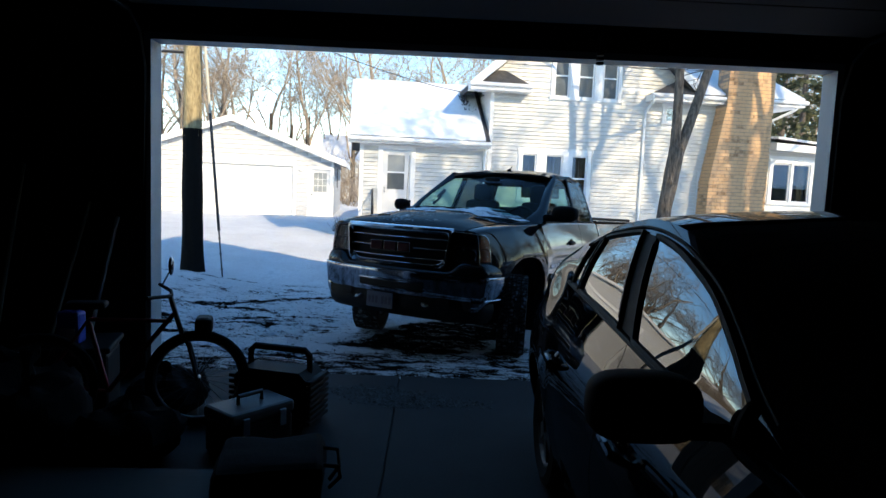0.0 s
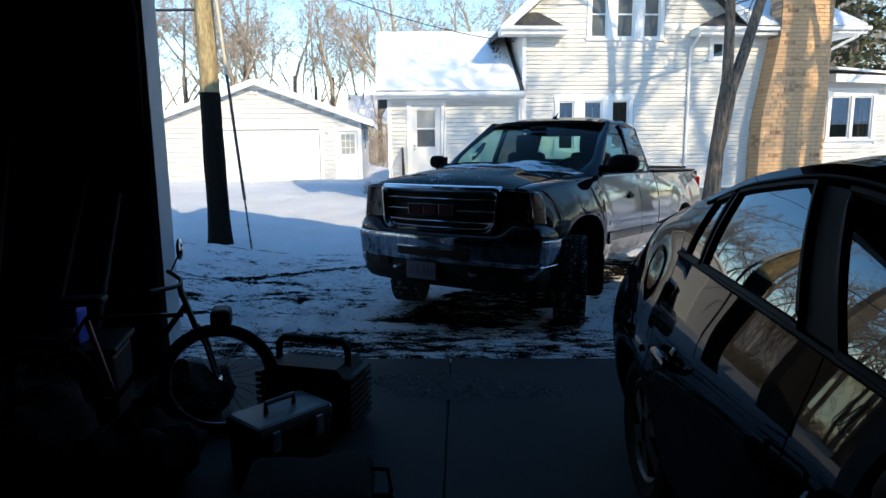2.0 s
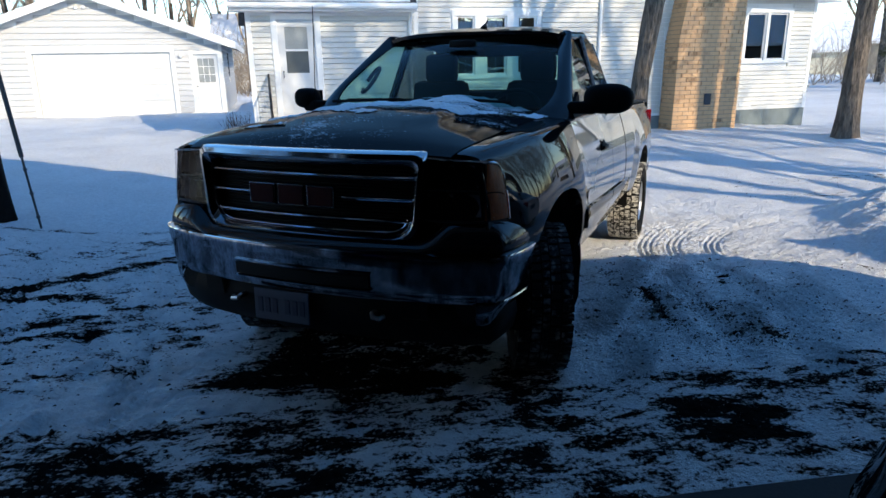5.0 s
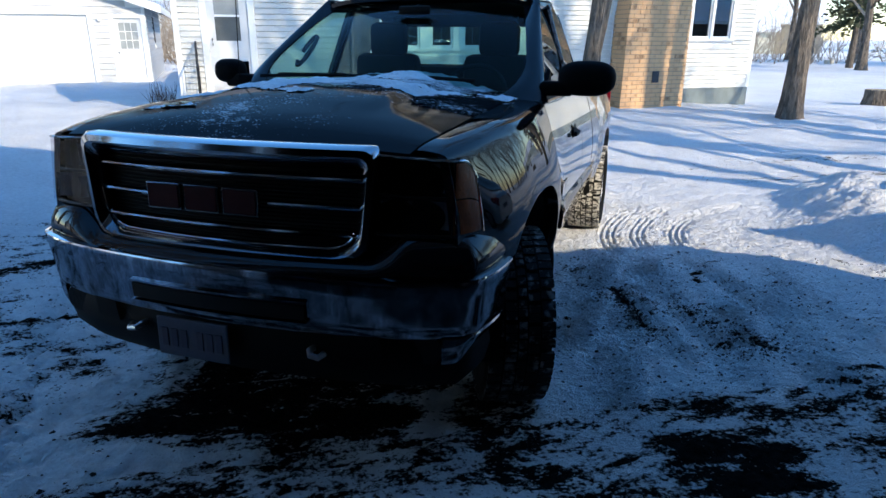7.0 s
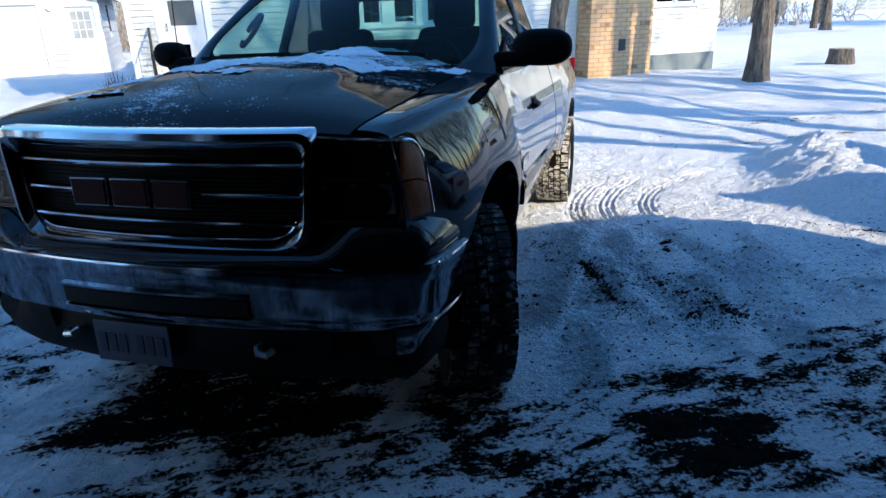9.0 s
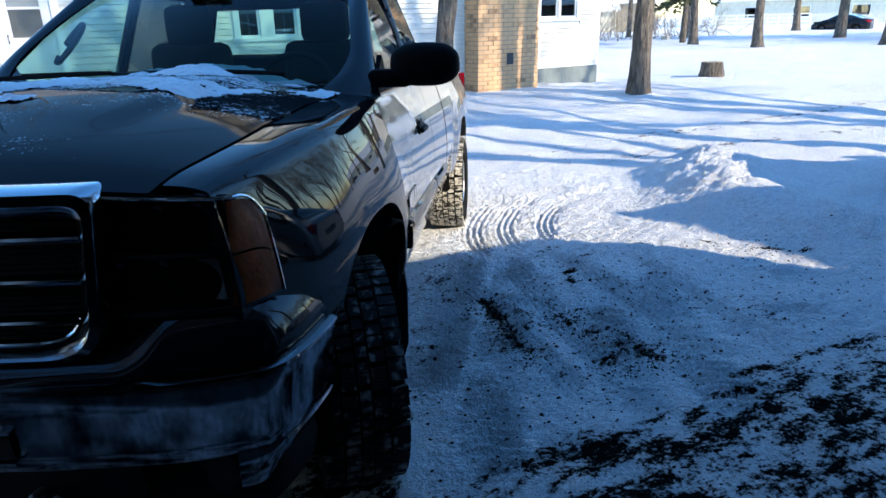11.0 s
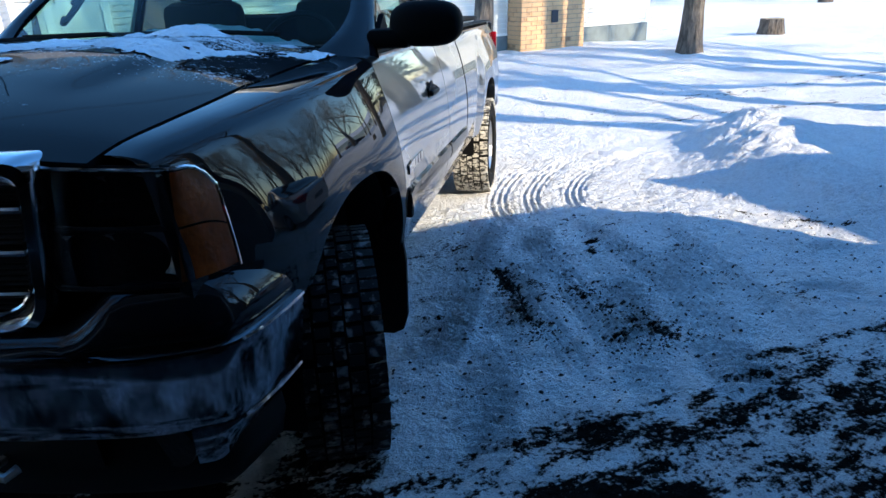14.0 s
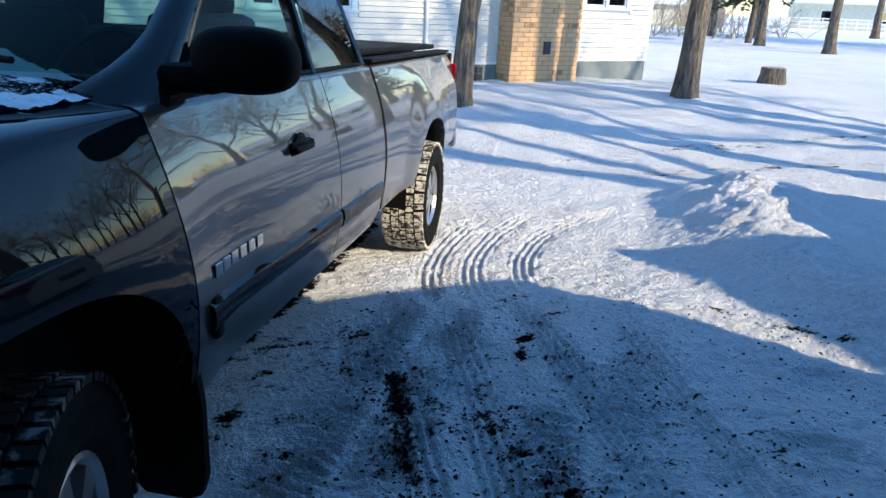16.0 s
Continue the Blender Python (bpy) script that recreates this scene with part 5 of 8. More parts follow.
    box(bm, -0.84, 0.84, 3.285, 3.32, 0.7, 1.34)
    P("bed_floor", bm, M_BLACK, smooth=False)
    bm = cube(-0.93, 0.93, 5.60, 5.66, 0.70, 1.345, 0.015)
    P("tailgate", bm, M_PAINT, smooth=False)
    bm = cube(-0.98, 0.98, 5.66, 5.82, 0.52, 0.70, 0.03)
    P("rear_bumper", bm, M_CHROMED, smooth=False)
    for s in (1, -1):
        bm = cube(s * 0.86 - 0.055, s * 0.86 + 0.055, 3.30, 5.58, 1.352, 1.372, 0.006)
        P("bed_rail_cap", bm, M_BLACK, smooth=False)
        bm = cube(s * 0.955 - 0.025, s * 0.955 + 0.022, 5.585, 5.64, 0.86, 1.26, 0.01)
        P("tail_lamp", bm, M_RED, smooth=False)
    P("bed_cover", cube(-0.80, 0.80, 3.34, 5.50, 1.375, 1.415, 0.012), M_BLACK, "flat black bed cover", smooth=False)
    bm = bmesh.new()
    cyl(bm, (0.0, 2.42, 1.935), (0.0, 2.46, 1.975), 0.03, 0.008, 12)
    tube(bm, [(0.0, 2.44, 1.96), (0, 2.50, 2.0)], 0.008, 6)
    P("roof_aerial", bm, M_BLACK)
    bm = bmesh.new()
    tube(bm, [(-0.80, 1.30, 1.33), (-0.80, 1.32, 2.02)], 0.003, 5)
    P("whip_aerial", bm, M_BLACK)
    # cabin
    bm = bmesh.new()
    box(bm, -0.80, 0.80, 1.42, 1.78, 1.20, 1.355, 0.04)
    P("dashboard", bm, M_INT)
    for x in (-0.40, 0.40):
        bm = bmesh.new()
        box(bm, x - 0.25, x + 0.25, 2.10, 2.55, 0.95, 1.12, 0.05)
        box(bm, x - 0.24, x + 0.24, 2.46, 2.60, 1.08, 1.56, 0.06)
        st = P("seat", bm, M_INT)
        bm = bmesh.new()
        box(bm, x - 0.14, x + 0.14, 2.49, 2.60, 1.54, 1.77, 0.05)
        for dx in (-0.05, 0.05):
            cyl(bm, (x + dx, 2.54, 1.5), (x + dx, 2.54, 1.65), 0.008, n=6)
        P("headrest", bm, M_INT, par=st)
    bm = bmesh.new()
    n = 28
    tube(bm, [(0.40 + 0.19 * math.cos(a), 1.90 + 0.09 * math.sin(a), 1.32 + 0.165 * math.sin(a)) for a in np.linspace(0, 2 * math.pi, n)], 0.016, 8)
    tube(bm, [(0.22, 1.90, 1.32), (0.40, 1.88, 1.31), (0.58, 1.90, 1.32)], 0.018, 6)
    tube(bm, [(0.40, 1.88, 1.31), (0.40, 1.70, 1.25)], 0.03, 8)
    P("steering_wheel", bm, M_INT)
    bm = bmesh.new()
    tube(bm, [(0.02, 1.98, 1.83), (0.02, 1.95, 1.80)], 0.012, 6)
    box(bm, -0.09, 0.11, 1.93, 1.955, 1.775, 1.825, 0.012)
    P("rear_view_mirror", bm, M_BLACK)
    bm = bmesh.new()
    tube(bm, [(-0.66 + 0.05 * math.sin(a) , 1.83 + 0.10 * math.cos(a), 1.56 + 0.10 * math.cos(a) * 0.8 + 0.035 * math.sin(a)) for a in np.linspace(-1.2, 4.3, 18)], 0.014, 6)
    P("grab_handle", bm, M_INT)
    bm = cube(-0.55, 0.55, 2.95, 3.12, 1.0, 1.48, 0.05)
    P("rear_bench", bm, M_INT)
    return root


truck = pickup()


def hood_snow():
    """Thin crumbling snow left on the rear of the hood and along the cowl."""
    nx_, ny_ = 230, 170
    xs, ys = np.linspace(-0.74, 0.78, nx_), np.linspace(0.30, 1.50, ny_)
    X, Y = np.meshgrid(xs, ys, indexing="ij")
    n = fbm(X * 2.6 + 3, Y * 4.2 + 1, 6)
    cov = n + 0.42 * S(Y, 0.45, 1.30) - 0.31 - 0.16 * np.abs(X + 0.1) - 0.25 * S(X, 0.40, 0.70)
    cowl = 0.50 * S(Y, 1.24, 1.34) + n * 0.9 - 0.14 - 0.35 * np.abs(X - 0.10) ** 1.5
    cov = np.where(Y > 1.2, np.maximum(cov, cowl), cov)
    crumb = 0.008 * fbm(X * 30, Y * 42, 3) + 0.004 * fbm(X * 80 + 7, Y * 80, 1)
    rise = np.minimum(0.016, np.maximum(0, cov) * 0.045) + 0.05 * S(Y, 1.28, 1.40) * np.maximum(0, cov) + crumb - 0.0022
    bm = bmesh.new()
    V = {}
    for i in range(nx_ - 1):
        for j in range(ny_ - 1):
            q = ((i, j), (i + 1, j), (i + 1, j + 1), (i, j + 1))
            if min(cov[c] for c in q) <= 0 or max(rise[c] for c in q) < -0.001:
                continue
            for c in q:
                if c not in V:
                    V[c] = bm.verts.new((xs[c[0]], ys[c[1]], hood_z(xs[c[0]], ys[c[1]]) + float(rise[c])))
            bm.faces.new([V[c] for c in q])
    ob = new("hood_snow", mesh("hood_snow", bm, M_SNOW, True))
    ob.matrix_basis = T_POSE
    tagged(ob, "thin patchy snow lying on the truck's hood", "snow", kind="stuff")


hood_snow()
# ---- the white house ----
H_POSE = pose(3.993, 12.638, 0, 0, 0, 6.2)
def board_mesh():
    bm = bmesh.new()
    prism(bm, [(-0.034, 0.0), (-0.008, 0.103), (0.0, 0.103), (0.0, 0.0)], 0, 1, "x")
    return mesh("clapboard", bm, M_SIDE)


BOARD = board_mesh()
BOARD_WHITE = board_mesh()
BOARD_WHITE.materials[0] = M_SIDEWHITE


def siding(parent, s0, s1, z0, z1, y, holes=(), left=None, right=None, course=0.105, m=None, board=None):
    """Lapped boards course by course, each an object, stopped at the openings and at sloping ends."""
    n = int((z1 - z0) / course)
    base = m or Matrix.Identity(4)
    for k in range(n):
        z = z0 + k * course
        a = max(s0, left(z + course)) if left else s0
        b = min(s1, right(z + course)) if right else s1
        cuts = [(a, b)]
        for h0, h1, g0, g1 in holes:
            if z + course > g0 and z < g1:
                cuts = [c for p, q in cuts for c in ((p, min(q, h0)), (max(p, h1), q)) if c[1] - c[0] > 0.03]
        for p, q in cuts:
            if q - p > 0.03:
                part("clapboard", board or BOARD, None, parent, at=base @ pose(p, y, z) @ Matrix.Diagonal((q - p, 1, course / 0.115, 1)))


def shell(bm, s0, s1, z0, z1, y0, y1, holes=()):
    """A wall slab with openings right through it."""
    xs = sorted({s0, s1, *[v for h in holes for v in h[:2]]})
    zs = sorted({z0, z1, *[v for h in holes for v in h[2:]]})
    for a, b in zip(xs, xs[1:]):
        for c, d in zip(zs, zs[1:]):
            mx, mz = (a + b) / 2, (c + d) / 2
            if a >= s0 and b <= s1 and c >= z0 and d <= z1 and not any(h[0] < mx < h[1] and h[2] < mz < h[3] for h in holes):
                box(bm, a, b, y0, y1, c, d)


def window(parent, sashes, z0, z1, y, label, rail=True, curtain=True, pane=None):
    """A casing round one or more sashes, each with its frame, panes and a drawn curtain behind."""
    s0, s1 = sashes[0][0] - 0.10, sashes[-1][1] + 0.10
    w = part("window", cube(s0 - 0.02, s1 + 0.02, y - 0.05, y, z1, z1 + 0.12, 0.004), M_TRIM, parent, label)
    part("sill", cube(s0 - 0.04, s1 + 0.04, y - 0.07, y, z0 - 0.07, z0, 0.004), M_TRIM, w)
    e = [s0] + [v for a in sashes for v in a] + [s1]
    for a, b in zip(e[::2], e[1::2]):
        part("casing", cube(a, b, y - 0.045, y + 0.1, z0, z1, 0.003), M_TRIM, w)
    for a, b in sashes:
        bm = bmesh.new()
        for q in ((a, a + 0.035, z0, z1), (b - 0.035, b, z0, z1), (a + 0.035, b - 0.035, z0, z0 + 0.05), (a + 0.035, b - 0.035, z1 - 0.04, z1)):
            box(bm, q[0], q[1], y + 0.0, y + 0.04, q[2], q[3])
        if rail:
            zm = (z0 + z1) / 2
            box(bm, a + 0.035, b - 0.035, y - 0.006, y + 0.04, zm - 0.02, zm + 0.02)
        sa = part("sash", bm, M_TRIM, w)
        part("pane", cube(a + 0.03, b - 0.03, y + 0.018, y + 0.024, z0 + 0.04, z1 - 0.03), pane or M_PANE, w)
        if curtain:
            bm = bmesh.new()
            n = 26
            for c0, c1 in ((a + (b - a) * 0.16, a + (b - a) * 0.55), (b - (b - a) * 0.40, b + 0.02)):
                A = [(c0 + (c1 - c0) * k / n, y + 0.13 + 0.018 * math.sin(k * 1.4)) for k in range(n + 1)]
                vs = [(bm.verts.new((x, yy, z0 - 0.05)), bm.verts.new((x, yy, z1 + 0.05))) for x, yy in A]
                for p, q in zip(vs, vs[1:]):
                    bm.faces.new((p[0], q[0], q[1], p[1]))
            part("curtain", bm, M_CURT, w)
    return w


def slope(bm, pts, t):
    """A sloping slab: four corners, thickened downwards."""
    a = [bm.verts.new(p) for p in pts]
    b = [bm.verts.new((p[0], p[1], p[2] - t)) for p in pts]
    bm.faces.new(a)
    bm.faces.new(b[::-1])
    for k in range(4):
        bm.faces.new((a[k], b[k], b[(k + 1) % 4], a[(k + 1) % 4]))
    bmesh.ops.recalc_face_normals(bm, faces=bm.faces)


GC, GW, EZ, PK = 2.69, 5.38, 4.26, 7.17
K = (PK - EZ) / (GC + 0.6)


def house():
    root = thing("house", H_POSE, "white clapboard two-storey gabled house with snow on its roofs", "house")
    P = lambda name, bm, m, par=None, label="": part(name, bm, m, par or root, label)
    zb, zf = -0.35, 0.27
    w1 = [(0.95, 1.36), (1.62, 2.10), (2.36, 2.80)]
    w2 = [(1.75, 2.16), (2.42, 2.86), (3.12, 3.54)]
    h1 = [(0.95, 2.80, 1.25, 2.50)]
    h2 = [(1.75, 3.54, 4.06, 5.22)]
    h3 = [(4.98, 5.32, 3.52, 4.0)]
    gl = lambda z: 0 if z < EZ + 0.45 else (z - EZ - 0.1) / K - 0.6 + 0.12
    bm = bmesh.new()
    shell(bm, 0, 8.15, zb, 4.45, 0.0, 0.16, h1 + [(1.75, 3.54, 4.06, 4.45)] + h3)
    box(bm, 0, 0.16, 0.16, 8.0, zb, 4.45)
    box(bm, 8.0, 8.15, 0.16, 8.0, zb, 4.45)
    box(bm, 0, 8.15, 7.85, 8.0, zb, 4.45)
    prism(bm, [(0, 4.45), (1.75, 4.45), (1.75, 5.22), (1.75, EZ + (1.75 + .6) * K - 0.1), (0.0, EZ + 0.6 * K - 0.1)], 0.0, 0.16)
    prism(bm, [(3.54, 4.45), (GW, 4.45), (GW, EZ + 0.6 * K - 0.1), (3.54, EZ + (GW + .6 - 3.54) * K - 0.1)], 0.0, 0.16)
    prism(bm, [(1.75, 5.22), (3.54, 5.22), (3.54, EZ + (GW + .6 - 3.54) * K - 0.1), (GC, PK - 0.1), (1.75, EZ + (1.75 + .6) * K - 0.1)], 0.0, 0.16)
    P("wall", bm, M_TRIM)
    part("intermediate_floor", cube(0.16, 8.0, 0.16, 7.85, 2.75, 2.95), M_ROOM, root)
    bm = cube(-0.01, 8.16, -0.012, 0.0, zb, zf)
    P("foundation", bm, M_FOUND)
    siding(root, 0.10, 8.05, zf, 4.45, 0.0, [(0.85 - 0.04, 2.94, 1.16, 2.64), (1.62, 3.68, 3.97, 9), (4.9, 5.4, 3.45, 4.1), (6.72, 7.78, -1, 9), (6.05, 7.8, -1, 2.2)])
    siding(root, 0.02, GW, 4.45, 7.0, 0.0, [(1.62, 3.68, 3.97, 5.36)], lambda z: (z - EZ) / K - 0.6 + 0.10, lambda z: GW + 0.6 - (z - EZ) / K - 0.10)
    for s in (0.0, 8.05):
        P("corner_board", cube(s, s + 0.1, -0.026, 0.0, zf, 4.45, 0.003), M_TRIM)
    P("sill_board", cube(0, 8.15, -0.03, 0.0, zf - 0.06, zf, 0.003), M_TRIM)
    window(root, w1, 1.25, 2.50, 0.0, "triple ground-floor window with tan curtains")
    # Opaque grey panes carry the pale sky reflection in their colour.
    window(root, w2, 4.06, 5.22, 0.0, "triple upper sash window with grey panes for the mirrored sky", curtain=False, pane=M_GREYPANE)
    window(root, [(4.98, 5.30)], 3.56, 3.96, 0.0, "small window under the eave", rail=False, curtain=False)
    # main gable roof
    y0, y1 = -0.42, 8.3
    ro = thing_part(root, "roof", "snow-covered gabled roof")
    for s in (-1, 1):
        f = lambda d, z: (GC + s * d, z)
        (ea, ez), (pa, pz) = f(GC + 0.6, EZ), f(0, PK)
        bm = bmesh.new()
        slope(bm, [(ea, y0, ez), (pa, y0, pz), (pa, y1, pz), (ea, y1, ez)], 0.14)
        part("roof_slope", bm, M_SHINGLE, ro)
        bm = bmesh.new()
        slope(bm, [(ea + s * 0.0, y0 + 0.04, ez + 0.05), (pa, y0 + 0.04, pz + 0.07), (pa, y1, pz + 0.07), (ea, y1, ez + 0.05)], 0.045)
        part("roof_snow", bm, M_SNOW, ro)
        bm = bmesh.new()
        slope(bm, [(ea, y0 - 0.03, ez + 0.01), (pa, y0 - 0.03, pz + 0.01), (pa, y0, pz + 0.01), (ea, y0, ez + 0.01)], 0.22)
        part("rake_board", bm, M_TRIM, ro)
    # eave returns with their own little shingled hips
    for s0, s1, pk in ((-0.62, 1.03, 0.30), (4.36, 6.55, 5.3)):
        bm = cube(s0, s1, -0.46, -0.002, 4.08, 4.24, 0.006)
        rt = part("eave_return", bm, M_TRIM, root, "white eave return with a gutter")
        bm = bmesh.new()
        A = [bm.verts.new(p) for p in ((s0, -0.46, 4.245), (s1, -0.46, 4.245), (s1, -0.004, 4.245), (s0, -0.004, 4.245))]
        t0, t1 = bm.verts.new((pk - 0.05, -0.004, 4.70)), bm.verts.new((pk + 0.05, -0.004, 4.70))
        bm.faces.new((A[0], A[1], t1, t0))
        bm.faces.new((A[1], A[2], t1))
        bm.faces.new((A[0], t0, A[3]))
        bmesh.ops.recalc_face_normals(bm, faces=bm.faces)
        part("return_shingles", bm, M_SHINGLE, rt)
        bm = bmesh.new()
        tube(bm, [(s0 - 0.03, -0.50, 4.22), (s1, -0.50, 4.22)], 0.055, 8)
        part("gutter", bm, M_TRIM, rt)
    # wing roof, hipped at its right end
    bm = bmesh.new()
    slope(bm, [(5.2, -0.48, 4.30), (8.85, -0.48, 4.30), (7.4, 3.2, 6.6), (3.2, 3.2, 6.6)], 0.12)
    slope(bm, [(8.85, -0.48, 4.30), (8.85, 8.2, 4.30), (7.4, 5.0, 6.6), (7.4, 3.2, 6.6)], 0.12)
    part("wing_roof", bm, M_SHINGLE, root)
    bm = bmesh.new()
    slope(bm, [(5.75, -0.46, 4.36), (8.83, -0.46, 4.36), (7.4, 3.2, 6.68), (4.0, 3.2, 6.68)], 0.05)
    slope(bm, [(8.83, -0.46, 4.36), (8.83, 8.2, 4.36), (7.4, 5.0, 6.68), (7.4, 3.2, 6.68)], 0.05)
    part("wing_roof_snow", bm, M_SNOW, root)
    bm = bmesh.new()
    box(bm, 5.6, 6.64, -0.46, -0.002, 4.10, 4.22)
    box(bm, 7.84, 8.85, -0.46, 8.2, 4.12, 4.2)
    part("soffit", bm, M_TRIM, root)
    bm = bmesh.new()
    for a, b in ((6.55, 6.64), (7.84, 8.9)):
        tube(bm, [(a, -0.50, 4.24), (b, -0.50, 4.24)], 0.055, 8)
    tube(bm, [(8.88, -0.5, 4.24), (8.88, 8, 4.24)], 0.055, 8)
    part("wing_gutter", bm, M_TRIM, root)
    # downspouts
    for pts in ([(4.40, -0.48, 4.18), (4.40, -0.44, 4.05), (4.36, -0.09, 3.80), (4.36, -0.06, 3.6), (4.36, -0.06, 0.1)], [(8.7, -0.46, 4.2), (8.6, -0.4, 4.05), (8.12, -0.09, 3.75), (8.10, -0.06, 3.5), (8.10, -0.06, 2.9)], [(-0.10, -0.30, 2.6), (-0.12, -0.28, 2.45), (-0.12, -0.22, 2.3), (-0.12, -0.22, -0.1)]):
        bm = bmesh.new()
        tube(bm, pts, 0.038, 8)
        part("downspout", bm, M_TRIM, root)
    # basement glass block
    bm = bmesh.new()
    for i in range(3):
        for j in range(2):
            box(bm, 5.30 + i * 0.15, 5.44 + i * 0.15, -0.022, -0.010, -0.12 + j * 0.15, 0.02 + j * 0.15, 0.01)
    part("glass_block_window", bm, M_REFL, root, "grey glass-block basement window")
    # dark stalks stand for shade and bare roof edge where the porch roof meets the corner
    bm = bmesh.new()
    r = random.Random(5)
    for k in range(90):
        t = r.random()
        p = Vector((-0.10 - 0.5 * t + r.uniform(-0.08, 0.08), 0.1 + 1.4 * t, 2.75 + 1.35 * t))
        q = p + Vector((r.uniform(-0.12, 0.12), r.uniform(-0.15, 0.05), r.uniform(0.02, 0.22)))
        cyl(bm, p, q, 0.02, 0.008, 5)
    part("corner_shade", bm, M_SHINGLE, root, "dark stalks standing for shade and bare roof edge in the corner")
    return root


def thing_part(parent, name, label):
    ob = new(name)
    ob.parent = parent
    ob["label"] = label
    return ob


hs = house()


def porch():
    """The low back-entry room with its door, stoop and iron rail."""
    root = thing("entry_porch", H_POSE, "low white clapboard entry wing with a snowy roof", "house wing")
    y, zf = -0.14, 0.30
    bm = bmesh.new()
    shell(bm, -3.42, -0.005, -0.35, 2.62, y, y + 0.14, [(-2.84, -2.10, 0.40, 2.42)])
    box(bm, -3.42, -3.28, y + 0.14, 4.4, -0.35, 2.62)
    box(bm, -3.28, -0.005, 4.26, 4.4, -0.35, 2.62)
    prism(bm, [(y + 0.1, 2.62), (4.3, 2.62), (2.2, 4.30)], -3.42, -3.30, "x")
    part("wall", bm, M_TRIM, root)
    siding(root, -3.34, -0.02, zf, 2.60, y, [(-2.96, -1.98, 0, 2.56)])
    part("corner_board", cube(-3.44, -3.34, y - 0.026, y, zf, 2.6, 0.003), M_TRIM, root)
    part("foundation", cube(-3.43, -0.01, y - 0.01, y, -0.35, zf), M_FOUND, root)
    bm = bmesh.new()
    slope(bm, [(-3.72, y - 0.32, 2.70), (-0.01, y - 0.32, 2.70), (-0.01, 2.2, 4.50), (-3.55, 2.2, 4.50)], 0.12)
    slope(bm, [(-3.72, 4.7, 2.70), (-0.01, 4.7, 2.70), (-0.01, 2.2, 4.50), (-3.55, 2.2, 4.50)], 0.12)
    part("roof", bm, M_SHINGLE, root)
    def sn(u, v):
        s = -3.70 + u * 3.55
        yy = y - 0.30 + v * 2.60
        edge = 0.04 * float(S(v, 0, 0.06)) * float(S(u, 0, 0.03))
        return (s, yy, 2.70 + (yy - (y - 0.32)) / (2.2 - y + 0.32) * 1.80 + 0.02 + edge + 0.02 * float(fbm(np.array([s * 2]), np.array([yy * 2]))[0]))
    part("roof_snow", thick(grid(sn, 40, 24), -0.03), M_SNOW, root, smooth=True)
    bm = bmesh.new()
    box(bm, -3.72, -0.02, y - 0.36, y - 0.325, 2.56, 2.72, 0.004)
    box(bm, -3.72, -0.02, y - 0.33, y, 2.555, 2.575)
    tube(bm, [(-3.74, y - 0.42, 2.66), (-0.04, y - 0.42, 2.64)], 0.05, 8)
    part("gutter", bm, M_TRIM, root)
    # door
    bm = bmesh.new()
    box(bm, -2.96, -2.84, y - 0.05, y, 0.40, 2.54, 0.004)
    box(bm, -2.10, -1.98, y - 0.05, y, 0.40, 2.54, 0.004)
    box(bm, -2.84, -2.10, y - 0.05, y, 2.42, 2.54, 0.004)
    part("door_casing", bm, M_TRIM, root)
    bm = bmesh.new()
    shell(bm, -2.84, -2.10, 0.40, 2.42, y + 0.0, y + 0.045, [(-2.70, -2.25, 1.38, 2.28)])
    dr = part("storm_door", bm, M_GDOOR, root, "white storm door with a two-pane window")
    for a, b, pm in ((1.38, 1.81, M_GREYPANE), (1.85, 2.28, M_STORM)):
        part("pane", cube(-2.70, -2.25, y + 0.02, y + 0.026, a, b), pm, dr)
    part("pane_rail", cube(-2.70, -2.25, y + 0.01, y + 0.04, 1.81, 1.85), M_TRIM, dr)
    bm = bmesh.new()
    tube(bm, [(-2.77, y - 0.01, 1.30), (-2.77, y - 0.05, 1.30), (-2.77, y - 0.05, 1.42), (-2.77, y - 0.01, 1.42)], 0.01, 6)
    part("handle", bm, M_BLACK, dr)
    bm = bmesh.new()
    cyl(bm, (-2.47, y, 2.60), (-2.47, y - 0.12, 2.56), 0.05, 0.04, 12)
    part("porch_lamp", bm, M_TRIM, root)
    # stoop
    bm = bmesh.new()
    for k in range(3):
        box(bm, -3.05, -1.85, y - 0.55 - 0.28 * k, y - 0.0 if k == 0 else y - 0.55 - 0.28 * (k - 1), -0.3, 0.38 - 0.17 * k, 0.006)
    part("steps", bm, M_CONC, root, "concrete door steps")
    rail = part("iron_rail", rail_mesh(y), M_IRON, root, "black iron stair rail")
    return root


def rail_mesh(y):
    bm = bmesh.new()
    s = -3.08
    a, b = (s, y - 0.05, 1.36), (s, y - 1.35, 0.95)
    tube(bm, [a, b], 0.02, 6)
    tube(bm, [(s, y - 0.05, 0.55), (s, y - 1.35, 0.12)], 0.014, 6)
    for k in range(12):
        t = k / 11
        yy = y - 0.05 - 1.30 * t
        tube(bm, [(s, yy, 1.36 - 0.41 * t), (s, yy, 0.55 - 0.43 * t)], 0.022 if k in (0, 11) else 0.009, 5)
        if 0 < k < 11:
            bmesh.ops.create_icosphere(bm, subdivisions=1, radius=0.03, matrix=Matrix.Translation((s, yy, 0.95 - 0.42 * t)))
    tube(bm, [(s, y - 1.35, 0.95), (s, y - 1.35, -0.1)], 0.022, 6)
    return bm


porch()


